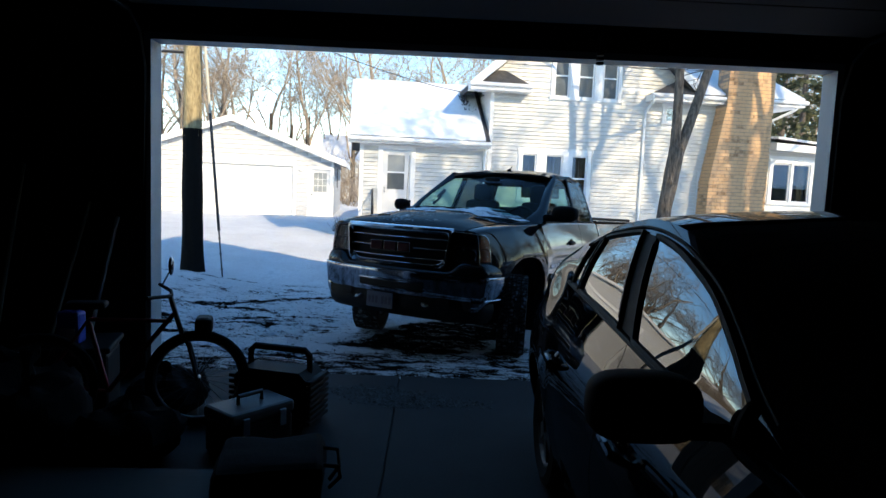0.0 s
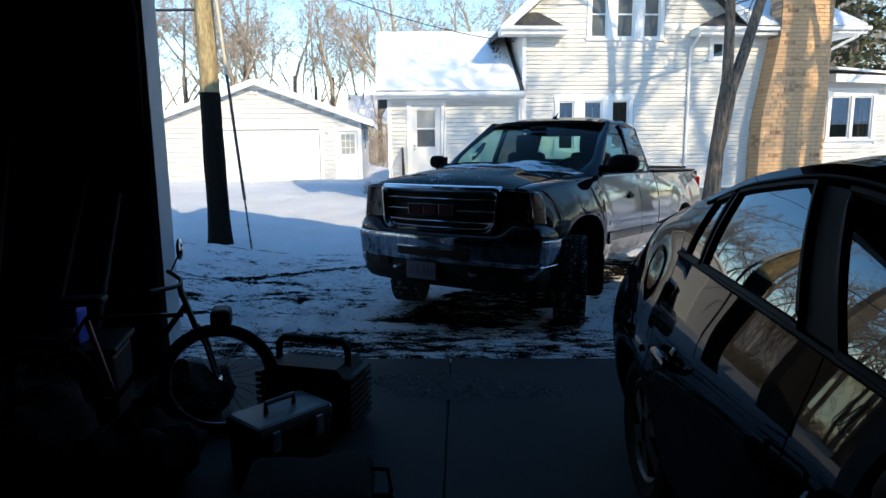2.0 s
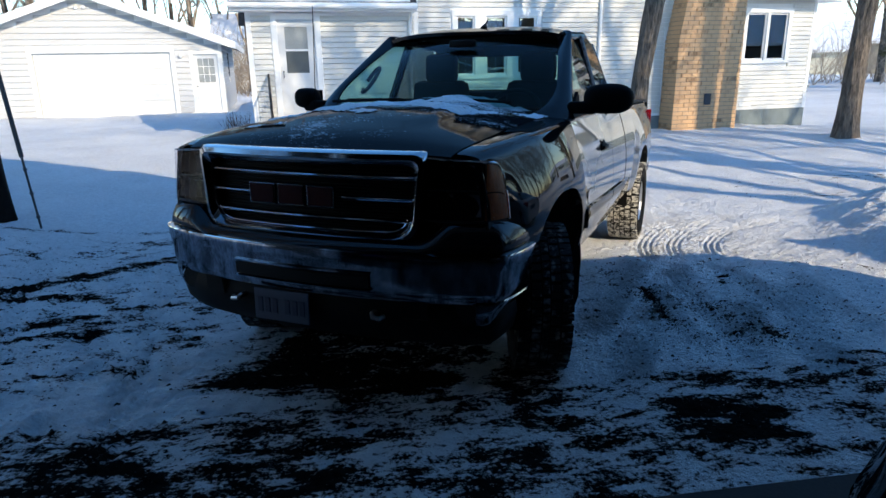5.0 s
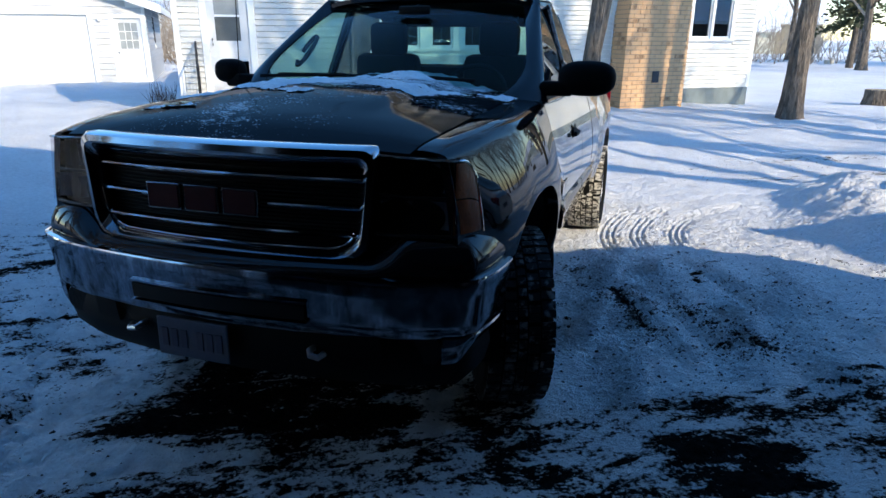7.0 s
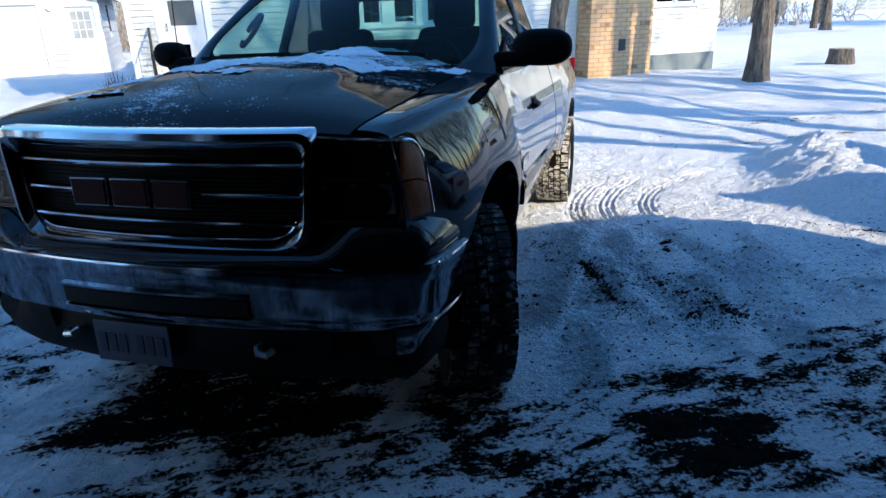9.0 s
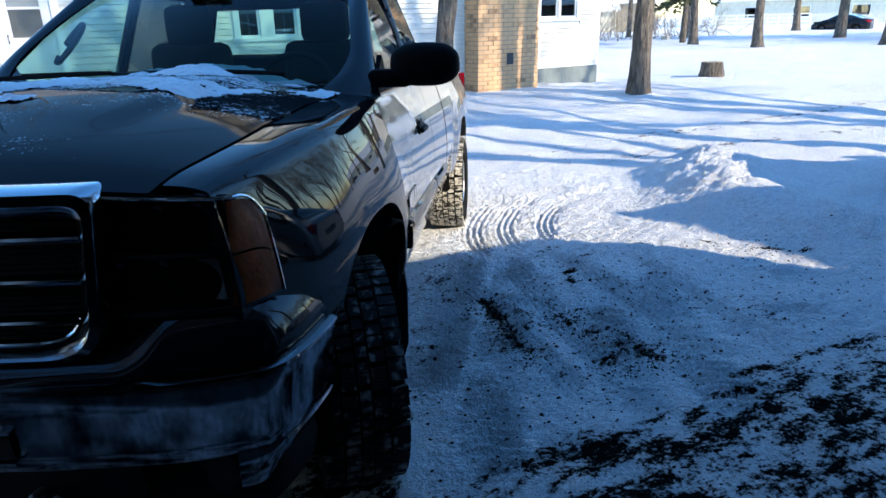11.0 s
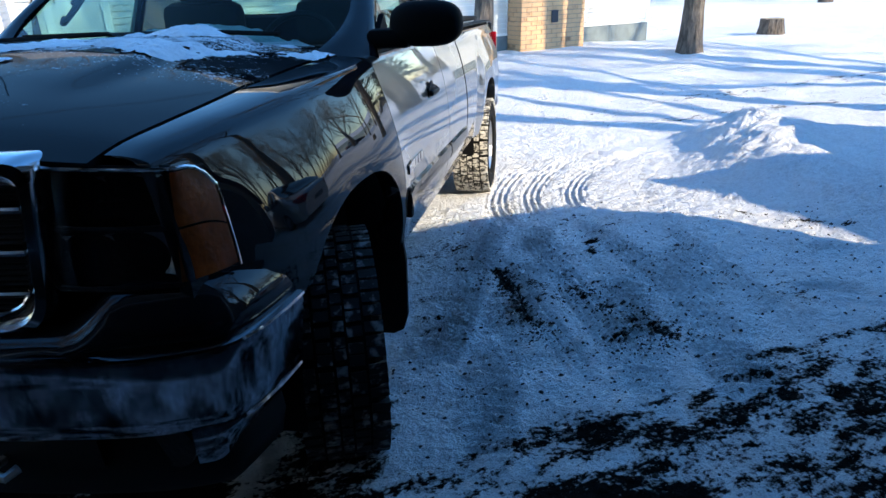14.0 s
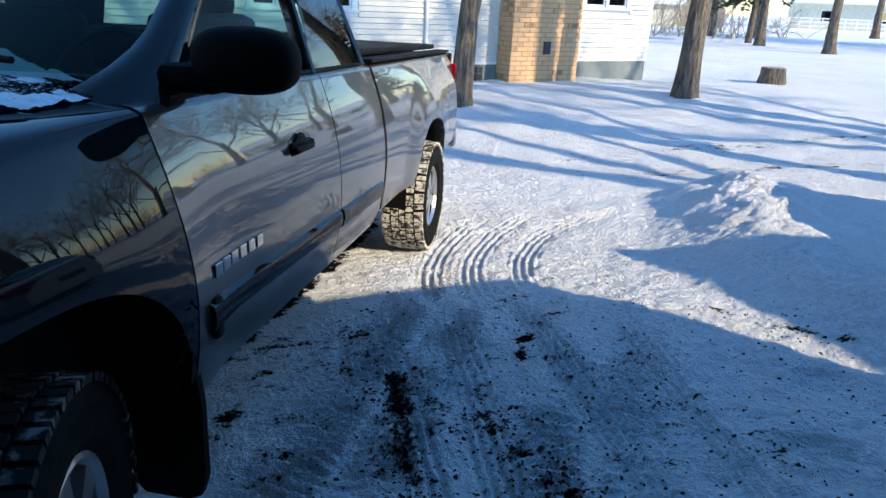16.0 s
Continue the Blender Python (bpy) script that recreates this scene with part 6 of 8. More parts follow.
def sunroom():
    root = thing("sunroom", H_POSE, "low white sunroom with a wide window on a grey foundation", "house wing")
    y, zf = -0.02, 0.27
    hole = [(8.32, 9.50, 1.46, 2.58)]
    bm = bmesh.new()
    shell(bm, 8.155, 10.30, -0.4, 3.05, y, y + 0.14, hole)
    box(bm, 10.16, 10.30, y + 0.14, 4.2, -0.4, 3.05)
    box(bm, 8.155, 10.16, 4.06, 4.2, -0.4, 3.05)
    part("wall", bm, M_TRIM, root)
    siding(root, 8.16, 10.22, zf, 3.02, y, [(8.20, 9.62, 1.38, 2.70)])
    part("corner_board", cube(10.22, 10.32, y - 0.026, y, zf, 3.0, 0.003), M_TRIM, root)
    part("foundation", cube(8.155, 10.31, y - 0.012, y, -0.4, zf), M_FOUND, root)
    part("vent", cube(8.30, 8.66, y - 0.035, y - 0.024, 0.36, 0.44, 0.003), M_TRIM, root)
    bm = bmesh.new()
    slope(bm, [(8.1, y - 0.45, 3.12), (10.75, y - 0.45, 3.02), (10.75, 4.6, 3.10), (8.1, 4.6, 3.55)], 0.20)
    part("roof", bm, M_TRIM, root)
    bm = bmesh.new()
    slope(bm, [(8.16, y - 0.40, 3.30), (10.72, y - 0.42, 3.08), (10.72, 4.5, 3.16), (8.16, 4.5, 3.70)], 0.055)
    part("roof_snow", bm, M_SNOW, root)
    window(root, [(8.32, 8.88), (8.96, 9.50)], 1.46, 2.58, y, "wide two-pane window with a plant behind it", rail=False, curtain=False)
    # Dark sheet added behind the panes in place of the room's unlit depth.
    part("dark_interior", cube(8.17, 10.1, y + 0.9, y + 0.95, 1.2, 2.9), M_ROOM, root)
    for k in range(5):
        part("curtain", cube(9.22 + k * 0.055, 9.27 + k * 0.055, y + 0.12 + 0.02 * (k % 2), y + 0.15 + 0.02 * (k % 2), 1.44, 2.6, 0.01), M_CURT, root)
    bm = bmesh.new()
    r = random.Random(3)
    for k in range(60):
        p = Vector((8.80 + r.gauss(0, 0.09), y + 0.30 + r.gauss(0, 0.05), 1.62 + abs(r.gauss(0, 0.16))))
        bmesh.ops.create_icosphere(bm, subdivisions=1, radius=r.uniform(0.02, 0.045), matrix=Matrix.Translation(p))
    box(bm, 8.70, 8.90, y + 0.22, y + 0.40, 1.40, 1.56, 0.02)
    part("plant", bm, M_GREEN, root)
    return root


sunroom()


def chimney():
    root = thing("chimney", H_POSE, "tan brick chimney stepping in above its broad base", "chimney")
    fy, zb, zt = -0.58, -0.15, 7.6
    def left(z):
        return lerp(z, [0, 1.9, 4.0, 9], [6.07, 6.10, 6.46, 6.50])
    R = 7.82
    bm = bmesh.new()
    prism(bm, [(left(zb) + 0.012, zb), (R - 0.012, zb), (R - 0.012, zt), (left(zt) + 0.012, zt), (left(3.9) + 0.012, 3.9), (left(2.2) + 0.012, 2.2)], fy + 0.012, -0.004)
    part("core", bm, M_MORTAR, root)
    L, Hh, J = 0.265, 0.084, 0.013
    bm = bmesh.new()
    box(bm, 0, 1, 0, 0.05, 0, Hh, 0)
    unit = mesh("brick", bm, M_BRICK)
    rest_v, rest_f = [], []
    count = 0
    r = random.Random(11)
    k = 0
    z = zb
    while z < zt - 0.08:
        for face in ("front", "left"):
            a, b = (left(z), R) if face == "front" else (fy + 0.052, -0.03)
            p = a - (L / 2 if k % 2 else 0)
            while p < b:
                c, d = max(a, p), min(b, p + L)
                if d - c > 0.03:
                    jut = r.uniform(-0.004, 0.004)
                    if face == "front":
                        m = pose(c, fy + jut, z) @ Matrix.Diagonal((d - c, 1, 1, 1))
                    else:
                        m = pose(left(z) + jut, d, z, 0, 0, -90) @ Matrix.Diagonal((d - c, 1, 1, 1))
                    if count < 300:
                        part("brick", unit, None, root, at=m)
                    else:
                        n = len(rest_v)
                        rest_v += [tuple(m @ v.co) for v in unit.vertices]
                        rest_f += [tuple(i + n for i in q.vertices) for q in unit.polygons]
                    count += 1
                p += L + J
        z += Hh + J
        k += 1
    me = bpy.data.meshes.new("bricks")
    me.from_pydata(rest_v, [], rest_f)
    me.materials.append(M_BRICK)
    ob = part("bricks", me, None, root)
    ob["kind"] = "stuff"
    part("cleanout_door", cube(6.88, 7.06, fy - 0.03, fy - 0.006, 0.47, 0.73, 0.006), M_BOX, root, "dark blue-grey metal box")
    return root


chimney()


def far_garage():
    root = thing("detached_garage", H_POSE @ pose(0, 10.42, 0), "white clapboard two-car garage with a snowy gable roof", "garage")
    a, b, c, ez, pk = -12.88, -4.57, -8.72, 2.30, 3.98
    k = (pk - ez) / (c - a + 0.5)
    zb = -0.3
    holes = [(-10.47, -6.25, -0.05, 2.08), (-5.53, -4.72, -0.04, 1.99)]
    bm = bmesh.new()
    shell(bm, a, b, zb, 2.35, 0, 0.15, holes)
    prism(bm, [(a, 2.35), (b, 2.35), (b, 2.42), (c, pk - 0.1), (a, 2.42)], 0, 0.15)
    box(bm, a, a + 0.15, 0.15, 8, zb, 2.4)
    shell_x = [(b - 0.15, b, 0.15, 3.2, zb, 2.4), (b - 0.15, b, 3.7, 8, zb, 2.4), (b - 0.15, b, 3.2, 3.7, zb, 1.25), (b - 0.15, b, 3.2, 3.7, 2.05, 2.4)]
    for q in shell_x:
        box(bm, *q)
    box(bm, a + 0.15, b - 0.15, 7.85, 8, zb, 2.4)
    part("wall", bm, M_TRIM, root)
    siding(root, a + 0.1, b - 0.1, 0.05, 3.9, 0, [(-10.60, -6.12, -1, 2.20), (-5.64, -4.60, -1, 2.10)], lambda z: c - (pk - 0.16 - z) / k, lambda z: c + (pk - 0.16 - z) / k, course=0.19, board=BOARD_WHITE)
    siding(root, 0, 8, 0.05, 2.35, 0, [(3.1, 3.8, 1.15, 2.15)], course=0.19, m=pose(b, 0, 0, 0, 0, 90), board=BOARD_WHITE)
    for s in (a, b - 0.1):
        part("corner_board", cube(s, s + 0.1, -0.026, 0, 0, 2.4, 0.003), M_TRIM, root)
    bm = bmesh.new()
    for s0, s1, z0, z1 in ((-10.60, -10.47, 0, 2.2), (-6.25, -6.12, 0, 2.2), (-10.47, -6.25, 2.08, 2.2), (-5.64, -5.53, 0, 2.1), (-4.72, -4.61, 0, 2.1), (-5.53, -4.72, 1.99, 2.1)):
        box(bm, s0, s1, -0.035, 0, z0, z1, 0.003)
    part("casing", bm, M_TRIM, root)
    gd = thing_part(root, "overhead_door", "white steel overhead door, closed")
    for j in range(4):
        bm = bmesh.new()
        z0 = -0.05 + j * 0.5325
        box(bm, -10.455, -6.265, 0.07, 0.11, z0 + 0.003, z0 + 0.529, 0.004)
        for i in range(8):
            s0 = -10.40 + i * 0.52
            box(bm, s0, s0 + 0.44, 0.062, 0.072, z0 + 0.10, z0 + 0.43, 0.004)
        part("door_section", bm, M_GDOOR, gd)
    bm = bmesh.new()
    shell(bm, -5.53, -4.72, -0.04, 1.99, 0.03, 0.07, [(-5.40, -4.85, 1.05, 1.85)])
    sd = part("side_door", bm, M_GDOOR, root, "white door with a nine-light window")
    part("pane", cube(-5.40, -4.85, 0.045, 0.05, 1.05, 1.85), M_STORM, sd)
    bm = bmesh.new()
    for i in (1, 2):
        box(bm, -5.40 + i * 0.183 - 0.008, -5.40 + i * 0.183 + 0.008, 0.035, 0.06, 1.05, 1.85)
        box(bm, -5.40, -4.85, 0.035, 0.06, 1.05 + i * 0.267 - 0.008, 1.05 + i * 0.267 + 0.008)
    part("muntins", bm, M_TRIM, sd)
    bm = bmesh.new()
    bmesh.ops.create_uvsphere(bm, u_segments=10, v_segments=8, radius=0.035, matrix=Matrix.Translation((-5.46, -0.01, 0.95)))
    part("knob", bm, M_STEEL, sd)
    ro = thing_part(root, "roof", "low gable roof under smooth snow")
    for s in (-1, 1):
        ea = c + s * (c - a + 0.5)
        for nm, m, dz, t, y0 in (("roof_slope", M_SHINGLE, 0, 0.1, -0.35), ("roof_snow", M_SNOW, 0.09, 0.085, -0.33)):
            bm = bmesh.new()
            slope(bm, [(ea, y0, ez + dz), (c, y0, pk + dz), (c, 8.3, pk + dz), (ea, 8.3, ez + dz)], t)
            part(nm, bm, m, ro)
        bm = bmesh.new()
        slope(bm, [(ea, -0.38, ez + 0.005), (c, -0.38, pk + 0.005), (c, -0.352, pk + 0.005), (ea, -0.352, ez + 0.005)], 0.17)
        part("rake_board", bm, M_TRIM, ro)
        part("fascia", cube(ea - 0.015, ea + 0.015, -0.35, 8.3, ez - 0.14, ez + 0.0), M_TRIM, ro)
    bm = bmesh.new()
    cyl(bm, (c + 0.03, 0, 3.55), (c + 0.03, -0.1, 3.5), 0.04, 0.06, 10)
    cyl(bm, (c - 0.2, 0, 3.55), (c - 0.2, -0.1, 3.5), 0.04, 0.06, 10)
    part("floodlight", bm, M_TRIM, root, "twin white floodlight under the ridge")
    bm = bmesh.new()
    cyl(bm, (-5.9, 0, 2.0), (-5.9, -0.12, 1.95), 0.05, 0.07, 10)
    part("wall_lamp", bm, M_TRIM, root)
    bm = bmesh.new()
    box(bm, b - 0.02, b + 0.03, 3.15, 3.75, 1.2, 2.1, 0.004)
    part("side_window_frame", bm, M_BLACK, root, "dark side window")
    return root


far_garage()
# ---- trees ----
def limb(V, F, p, d, length, r0, r1, depth, r, segs, sides, bend, minr, twigs):
    """One tapering, wandering limb and its children, as rings of points."""
    pts, rads = [p.copy()], [r0]
    dd = d.normalized()
    for k in range(segs):
        dd = (dd + Vector((r.gauss(0, bend), r.gauss(0, bend), r.gauss(0, bend) + 0.03))).normalized()
        pts.append(pts[-1] + dd * (length / segs))
        rads.append(r0 + (r1 - r0) * (k + 1) / segs)
    base = len(V)
    for i, q in enumerate(pts):
        ax = (pts[min(i + 1, len(pts) - 1)] - pts[max(i - 1, 0)]).normalized()
        u = ax.orthogonal().normalized()
        w = ax.cross(u)
        for s in range(sides):
            a = 2 * math.pi * s / sides
            V.append(tuple(q + (u * math.cos(a) + w * math.sin(a)) * rads[i]))
    for i in range(len(pts) - 1):
        for s in range(sides):
            a, b = base + i * sides + s, base + i * sides + (s + 1) % sides
            F.append((a, b, b + sides, a + sides))
    if depth > 0:
        n = twigs[depth]
        for k in range(n):
            t = 0.30 + 0.68 * (k + r.random()) / n
            i = min(int(t * segs), segs - 1)
            q = pts[i].lerp(pts[i + 1], t * segs - i)
            rr = rads[i] * r.uniform(0.45, 0.7)
            out = Vector((r.gauss(0, 1), r.gauss(0, 1), r.gauss(0.25, 0.5)))
            nd = (dd * r.uniform(0.5, 0.9) + out.normalized() * r.uniform(0.6, 0.95)).normalized()
            limb(V, F, q, nd, length * r.uniform(0.38, 0.62), max(minr, rr), max(minr * 0.5, rr * 0.3), depth - 1, r, max(3, segs - 2), max(3, sides - 2), bend * 1.25, minr, twigs)


def crown_mesh(name, seed, starts, depth, twigs, minr, material, bend=0.10):
    r = random.Random(seed)
    V, F = [], []
    for p, d, L, r0, r1 in starts:
        limb(V, F, Vector(p), Vector(d), L, r0, r1, depth, r, 6, 5, bend, minr, twigs)
    me = bpy.data.meshes.new(name)
    me.from_pydata(V, [], F)
    me.materials.append(material)
    me.polygons.foreach_set("use_smooth", [True] * len(me.polygons))
    return me


def trunk_mesh(name, pts, rads, seed, flare=1.35, sides=20, rough=0.06, material=None):
    """A trunk with root flare and ridged, uneven bark."""
    rings = 34
    bm = bmesh.new()
    r = random.Random(seed)
    ph = [r.uniform(0, 6) for _ in range(6)]
    P = [Vector(p) for p in pts]
    R = []
    for i in range(rings + 1):
        t = i / rings * (len(P) - 1)
        k = min(int(t), len(P) - 2)
        q = P[k].lerp(P[k + 1], t - k)
        rad = rads[k] + (rads[k + 1] - rads[k]) * (t - k)
        h = q.z - P[0].z
        rad *= 1 + (flare - 1) * math.exp(-h / 0.25)
        row = []
        for s in range(sides):
            a = 2 * math.pi * s / sides
            n = 1 + rough * (math.sin(7 * a + ph[0] + 0.8 * math.sin(h * 3 + ph[3])) * 0.5 + math.sin(3 * a + h * 1.3 + ph[1]) * 0.5 + math.sin(11 * a + h * 5 + ph[2]) * 0.4)
            n += 0.25 * (flare - 1) * math.exp(-h / 0.15) * math.sin(4 * a + ph[4])
            row.append(bm.verts.new(q + Vector((math.cos(a), math.sin(a), 0)) * rad * n))
        R.append(row)
    for a, b in zip(R, R[1:]):
        for s in range(sides):
            bm.faces.new((a[s], a[(s + 1) % sides], b[(s + 1) % sides], b[s]))
    bm.faces.new(R[-1])
    return mesh(name, bm, M_BARK if material is None else material, True)


def tree(x, y, label, trunk, crown, rz=0, scale=1.0, group=""):
    root = thing("tree", pose(x, y, gh(x, y) - 0.06, 0, 0, rz) @ Matrix.Scale(scale, 4), label, "tree", group)
    part("trunk", trunk, None, root)
    part("crown", crown, None, root)
    return root


# the forked tree before the house
tr = trunk_mesh("trunk", [(0, 0, 0), (0.08, 0, 1.4), (0.26, 0, 2.85)], [0.175, 0.155, 0.175], 1, sides=26, rough=0.10)
cr = crown_mesh("crown", 2, [((0.20, 0, 2.65), (-0.26, 0.02, 1), 6.0, 0.125, 0.06), ((0.28, 0, 2.65), (0.40, 0.05, 1), 6.5, 0.13, 0.06)], 4, {4: 6, 3: 5, 2: 4, 1: 3}, 0.010, M_BARK)
tree(7.92, 10.05, "dark forked leafless tree close before the house", tr, cr)
# the straight tree on the lawn
tr = trunk_mesh("trunk", [(0, 0, 0), (-0.02, 0, 1.5), (0.08, 0, 3.5), (0.25, 0.1, 5.2)], [0.23, 0.185, 0.165, 0.14], 4, sides=26, rough=0.10)
cr = crown_mesh("crown", 5, [((0.20, 0.05, 4.6), (0.3, 0.1, 1), 6, 0.13, 0.05), ((0.15, 0.08, 4.2), (-0.5, 0.2, 1), 5, 0.10, 0.04), ((0.08, 0, 3.5), (0.7, -0.3, 0.8), 4, 0.07, 0.03)], 4, {4: 6, 3: 5, 2: 4, 1: 3}, 0.009, M_BARK)
tree(12.95, 10.6, "leafless tree with furrowed bark on the snowy lawn", tr, cr)
# big shade trees on the sunny side; their shadows cross the drive and the house
BIGT = [trunk_mesh("trunk", [(0, 0, 0), (0.05, 0, 2), (0.1, 0.05, 5)], [0.30, 0.26, 0.22], 20 + k) for k in range(2)]
BIGC = [crown_mesh("crown", 30 + k, [((0.1, 0.05, 4.6), (0.2, 0.1, 1), 8, 0.2, 0.07), ((0.1, 0, 4.4), (-0.7, 0.3, 1), 7, 0.15, 0.05), ((0.08, 0, 4.0), (0.5, -0.6, 0.9), 7, 0.14, 0.05), ((0.1, 0.05, 4.8), (-0.2, -0.6, 1), 7, 0.13, 0.05)], 4, {4: 7, 3: 5, 2: 4, 1: 3}, 0.012, M_BARK) for k in range(2)]
for k, (x, y, rz, sc) in enumerate(((14.6, -0.5, 30, 1.0), (14.3, -3.4, 200, 0.95), (20.0, -3.5, 80, 1.1), (-5.5, 3.0, 60, 0.9), (-9.0, 8.5, 10, 1.0), (-11.5, 2.5, 100, 1.1), (-16, 9.0, 220, 1.2), (-12.5, 15, 300, 1.1), (-19, 4, 40, 1.2), (-20, 15, 150, 1.2), (-15, -2, 10, 1.1))):
    tree(x, y, "large leafless shade tree beside the yard", BIGT[k % 2], BIGC[k % 2], rz, sc, "shade trees")
tr = trunk_mesh("trunk", [(0, 0, 0), (0.02, 0, 4), (-0.03, 0.02, 8), (0.04, 0, 11.5)], [0.34, 0.27, 0.22, 0.17], 25)
cr = crown_mesh("crown", 37, [((0.04, 0, 11.2), (0.1, 0.1, 1), 5, 0.15, 0.05), ((-0.02, 0, 8.2), (-0.8, 0.5, 1), 6, 0.12, 0.04), ((0, 0, 9.4), (0.9, 0.3, 0.9), 6, 0.12, 0.04), ((-0.02, 0, 7.2), (0.5, -0.8, 0.7), 5, 0.10, 0.04)], 4, {4: 6, 3: 5, 2: 4, 1: 3}, 0.012, M_BARK)
tree(17.34, 2.63, "tall straight leafless tree beside the yard", tr, cr)
# lawn trees farther off
MIDT = trunk_mesh("trunk", [(0, 0, 0), (0.1, 0, 1.5), (0.15, 0.1, 4)], [0.26, 0.2, 0.16], 41)
MIDC = crown_mesh("crown", 42, [((0.15, 0.08, 3.4), (0.3, 0, 1), 5.5, 0.14, 0.05), ((0.13, 0.06, 3.0), (-0.6, 0.2, 1), 5, 0.1, 0.04), ((0.12, 0.05, 2.6), (0.2, 0.6, 0.7), 4, 0.07, 0.03)], 4, {4: 6, 3: 4, 2: 4, 1: 2}, 0.012, M_TWIG)
for x, y, rz, sc in ((40.2, 36.6, 0, 1.2), (32.2, 27.9, 70, 1.0), (30.9, 22.5, 150, 1.0), (43.7, 27.1, 200, 1.2), (58, 41, 90, 1.3), (36.1, 19.5, 250, 1.1), (45.6, 28.3, 20, 1.1)):
    tree(x, y, "leafless tree on the far snowy lawn", MIDT, MIDC, rz, sc, "lawn trees")
# the bare wood behind the buildings
WT = [trunk_mesh("trunk", [(0, 0, 0), (0.1, 0, 3), (0.2, 0.1, 6)], [0.22, 0.18, 0.14], 50 + k, sides=8, rough=0.03) for k in range(2)]
WC = [crown_mesh("crown", 60 + k, [((0.15, 0.08, 4.6), (0.2, 0, 1), 7.5, 0.13, 0.04), ((0.13, 0.06, 3.6), (-0.5, 0.3, 1), 6.0, 0.10, 0.03), ((0.12, 0.05, 3.0), (0.5, -0.2, 0.9), 5.5, 0.08, 0.03), ((0.12, 0.05, 4.0), (0.1, 0.6, 0.9), 5.5, 0.08, 0.03)], 4, {4: 6, 3: 5, 2: 4, 1: 2}, 0.013, M_TWIG, 0.12) for k in range(4)]
r = random.Random(9)
for k in range(64):
    x = -42 + 84 * k / 63 + r.uniform(-1.5, 1.5)
    y = 40 + r.uniform(-2, 16) + (4 if -2 < x < 16 else 0)
    tree(x, y, "bare grey-brown tree in the wood behind the houses", WT[k % 2], WC[k % 4], r.uniform(0, 360), r.uniform(0.85, 1.25), "woodland trees")

for k in range(44):
    a = radians(64 + 92 * k / 43 + r.uniform(-1, 1))
    d = r.uniform(46, 62)
    tree(5 + d * math.sin(a), 2 + d * math.cos(a), "bare grey-brown tree in the wood beyond the lawn", WT[k % 2], WC[k % 4], r.uniform(0, 360), r.uniform(0.9, 1.3), "eastern woodland trees")


def brush():
    """Tangled undergrowth along the wood's edge."""
    rr = random.Random(77)
    V, F = [], []
    for k in range(1500):
        x, y = rr.uniform(-48, 48), rr.uniform(35, 50)
        if k % 5 == 0:
            x, y = rr.uniform(-16, 4), rr.uniform(34, 46)
        if k % 4 == 0:
            x, y = rr.uniform(-24, -9), rr.uniform(31, 36)
        if k % 3 == 1:
            a, d = radians(rr.uniform(62, 158)), rr.uniform(44, 62)
            x, y = 5 + d * math.sin(a), 2 + d * math.cos(a)
        p = Vector((x, y, -0.2))
        for j in range(2):
            limb(V, F, p, Vector((rr.gauss(0, 0.5), rr.gauss(0, 0.5), 1)), rr.uniform(1.5, 3.8), 0.03, 0.012, 1, rr, 4, 3, 0.2, 0.012, {1: 5})
    me = bpy.data.meshes.new("brushwood")
    me.from_pydata(V, [], F)
    me.materials.append(M_TWIG)
    tagged(new("brushwood", me), "tangled bare brushwood along the edge of the wood", "brush", kind="stuff")


brush()


def fir(x, y, h, w, seed, lab, low=0.12):
    root = thing("fir_tree", pose(x, y, -0.3), lab, "tree", "evergreens")
    bm = bmesh.new()
    cyl(bm, (0, 0, 0), (0, 0, h), 0.2, 0.03, 10)
    part("trunk", bm, M_BARK, root)
    rr = random.Random(seed)
    V, F = [], []
    z = h * low
    while z < h * 0.98:
        rad = w * (1 - z / h) ** 0.8
        for k in range(11):
            a = rr.uniform(0, 6.28)
            d = Vector((math.cos(a), math.sin(a), rr.uniform(-0.25, 0.1)))
            L = rad * rr.uniform(0.7, 1.15)
            side = Vector((-math.sin(a), math.cos(a), 0))
            for q in range(int(8 + L * 12)):
                t = rr.uniform(0.15, 1)
                p = Vector((0, 0, z)) + d * L * t + Vector((0, 0, -0.25 * t * t * L + rr.gauss(0, 0.05)))
                s = (side * rr.choice((-1, 1)) * rr.uniform(0.5, 1) + d * rr.uniform(0.2, 0.8) + Vector((0, 0, rr.uniform(-0.35, 0.1)))).normalized() * rr.uniform(0.18, 0.36)
                up = Vector((rr.gauss(0, 0.02), rr.gauss(0, 0.02), 0.05))
                n = len(V)
                V += [tuple(p - up), tuple(p + s * 0.5 + up), tuple(p + s), tuple(p + s * 0.5 - up * 1.5)]
                F.append((n, n + 1, n + 2, n + 3))
        z += h * 0.045
    me = bpy.data.meshes.new("needles")
    me.from_pydata(V, [], F)
    me.materials.append(M_GREEN)
    part("crown", me, None, root)


fir(20.6, 27.0, 14.5, 3.3, 1, "tall dark fir behind the sunroom")
fir(22.3, 32.0, 15, 3.4, 2, "tall dark fir behind the sunroom")
fir(33.5, 30.0, 9, 2.6, 3, "dark pine with a bare lower trunk on the far lawn", 0.30)


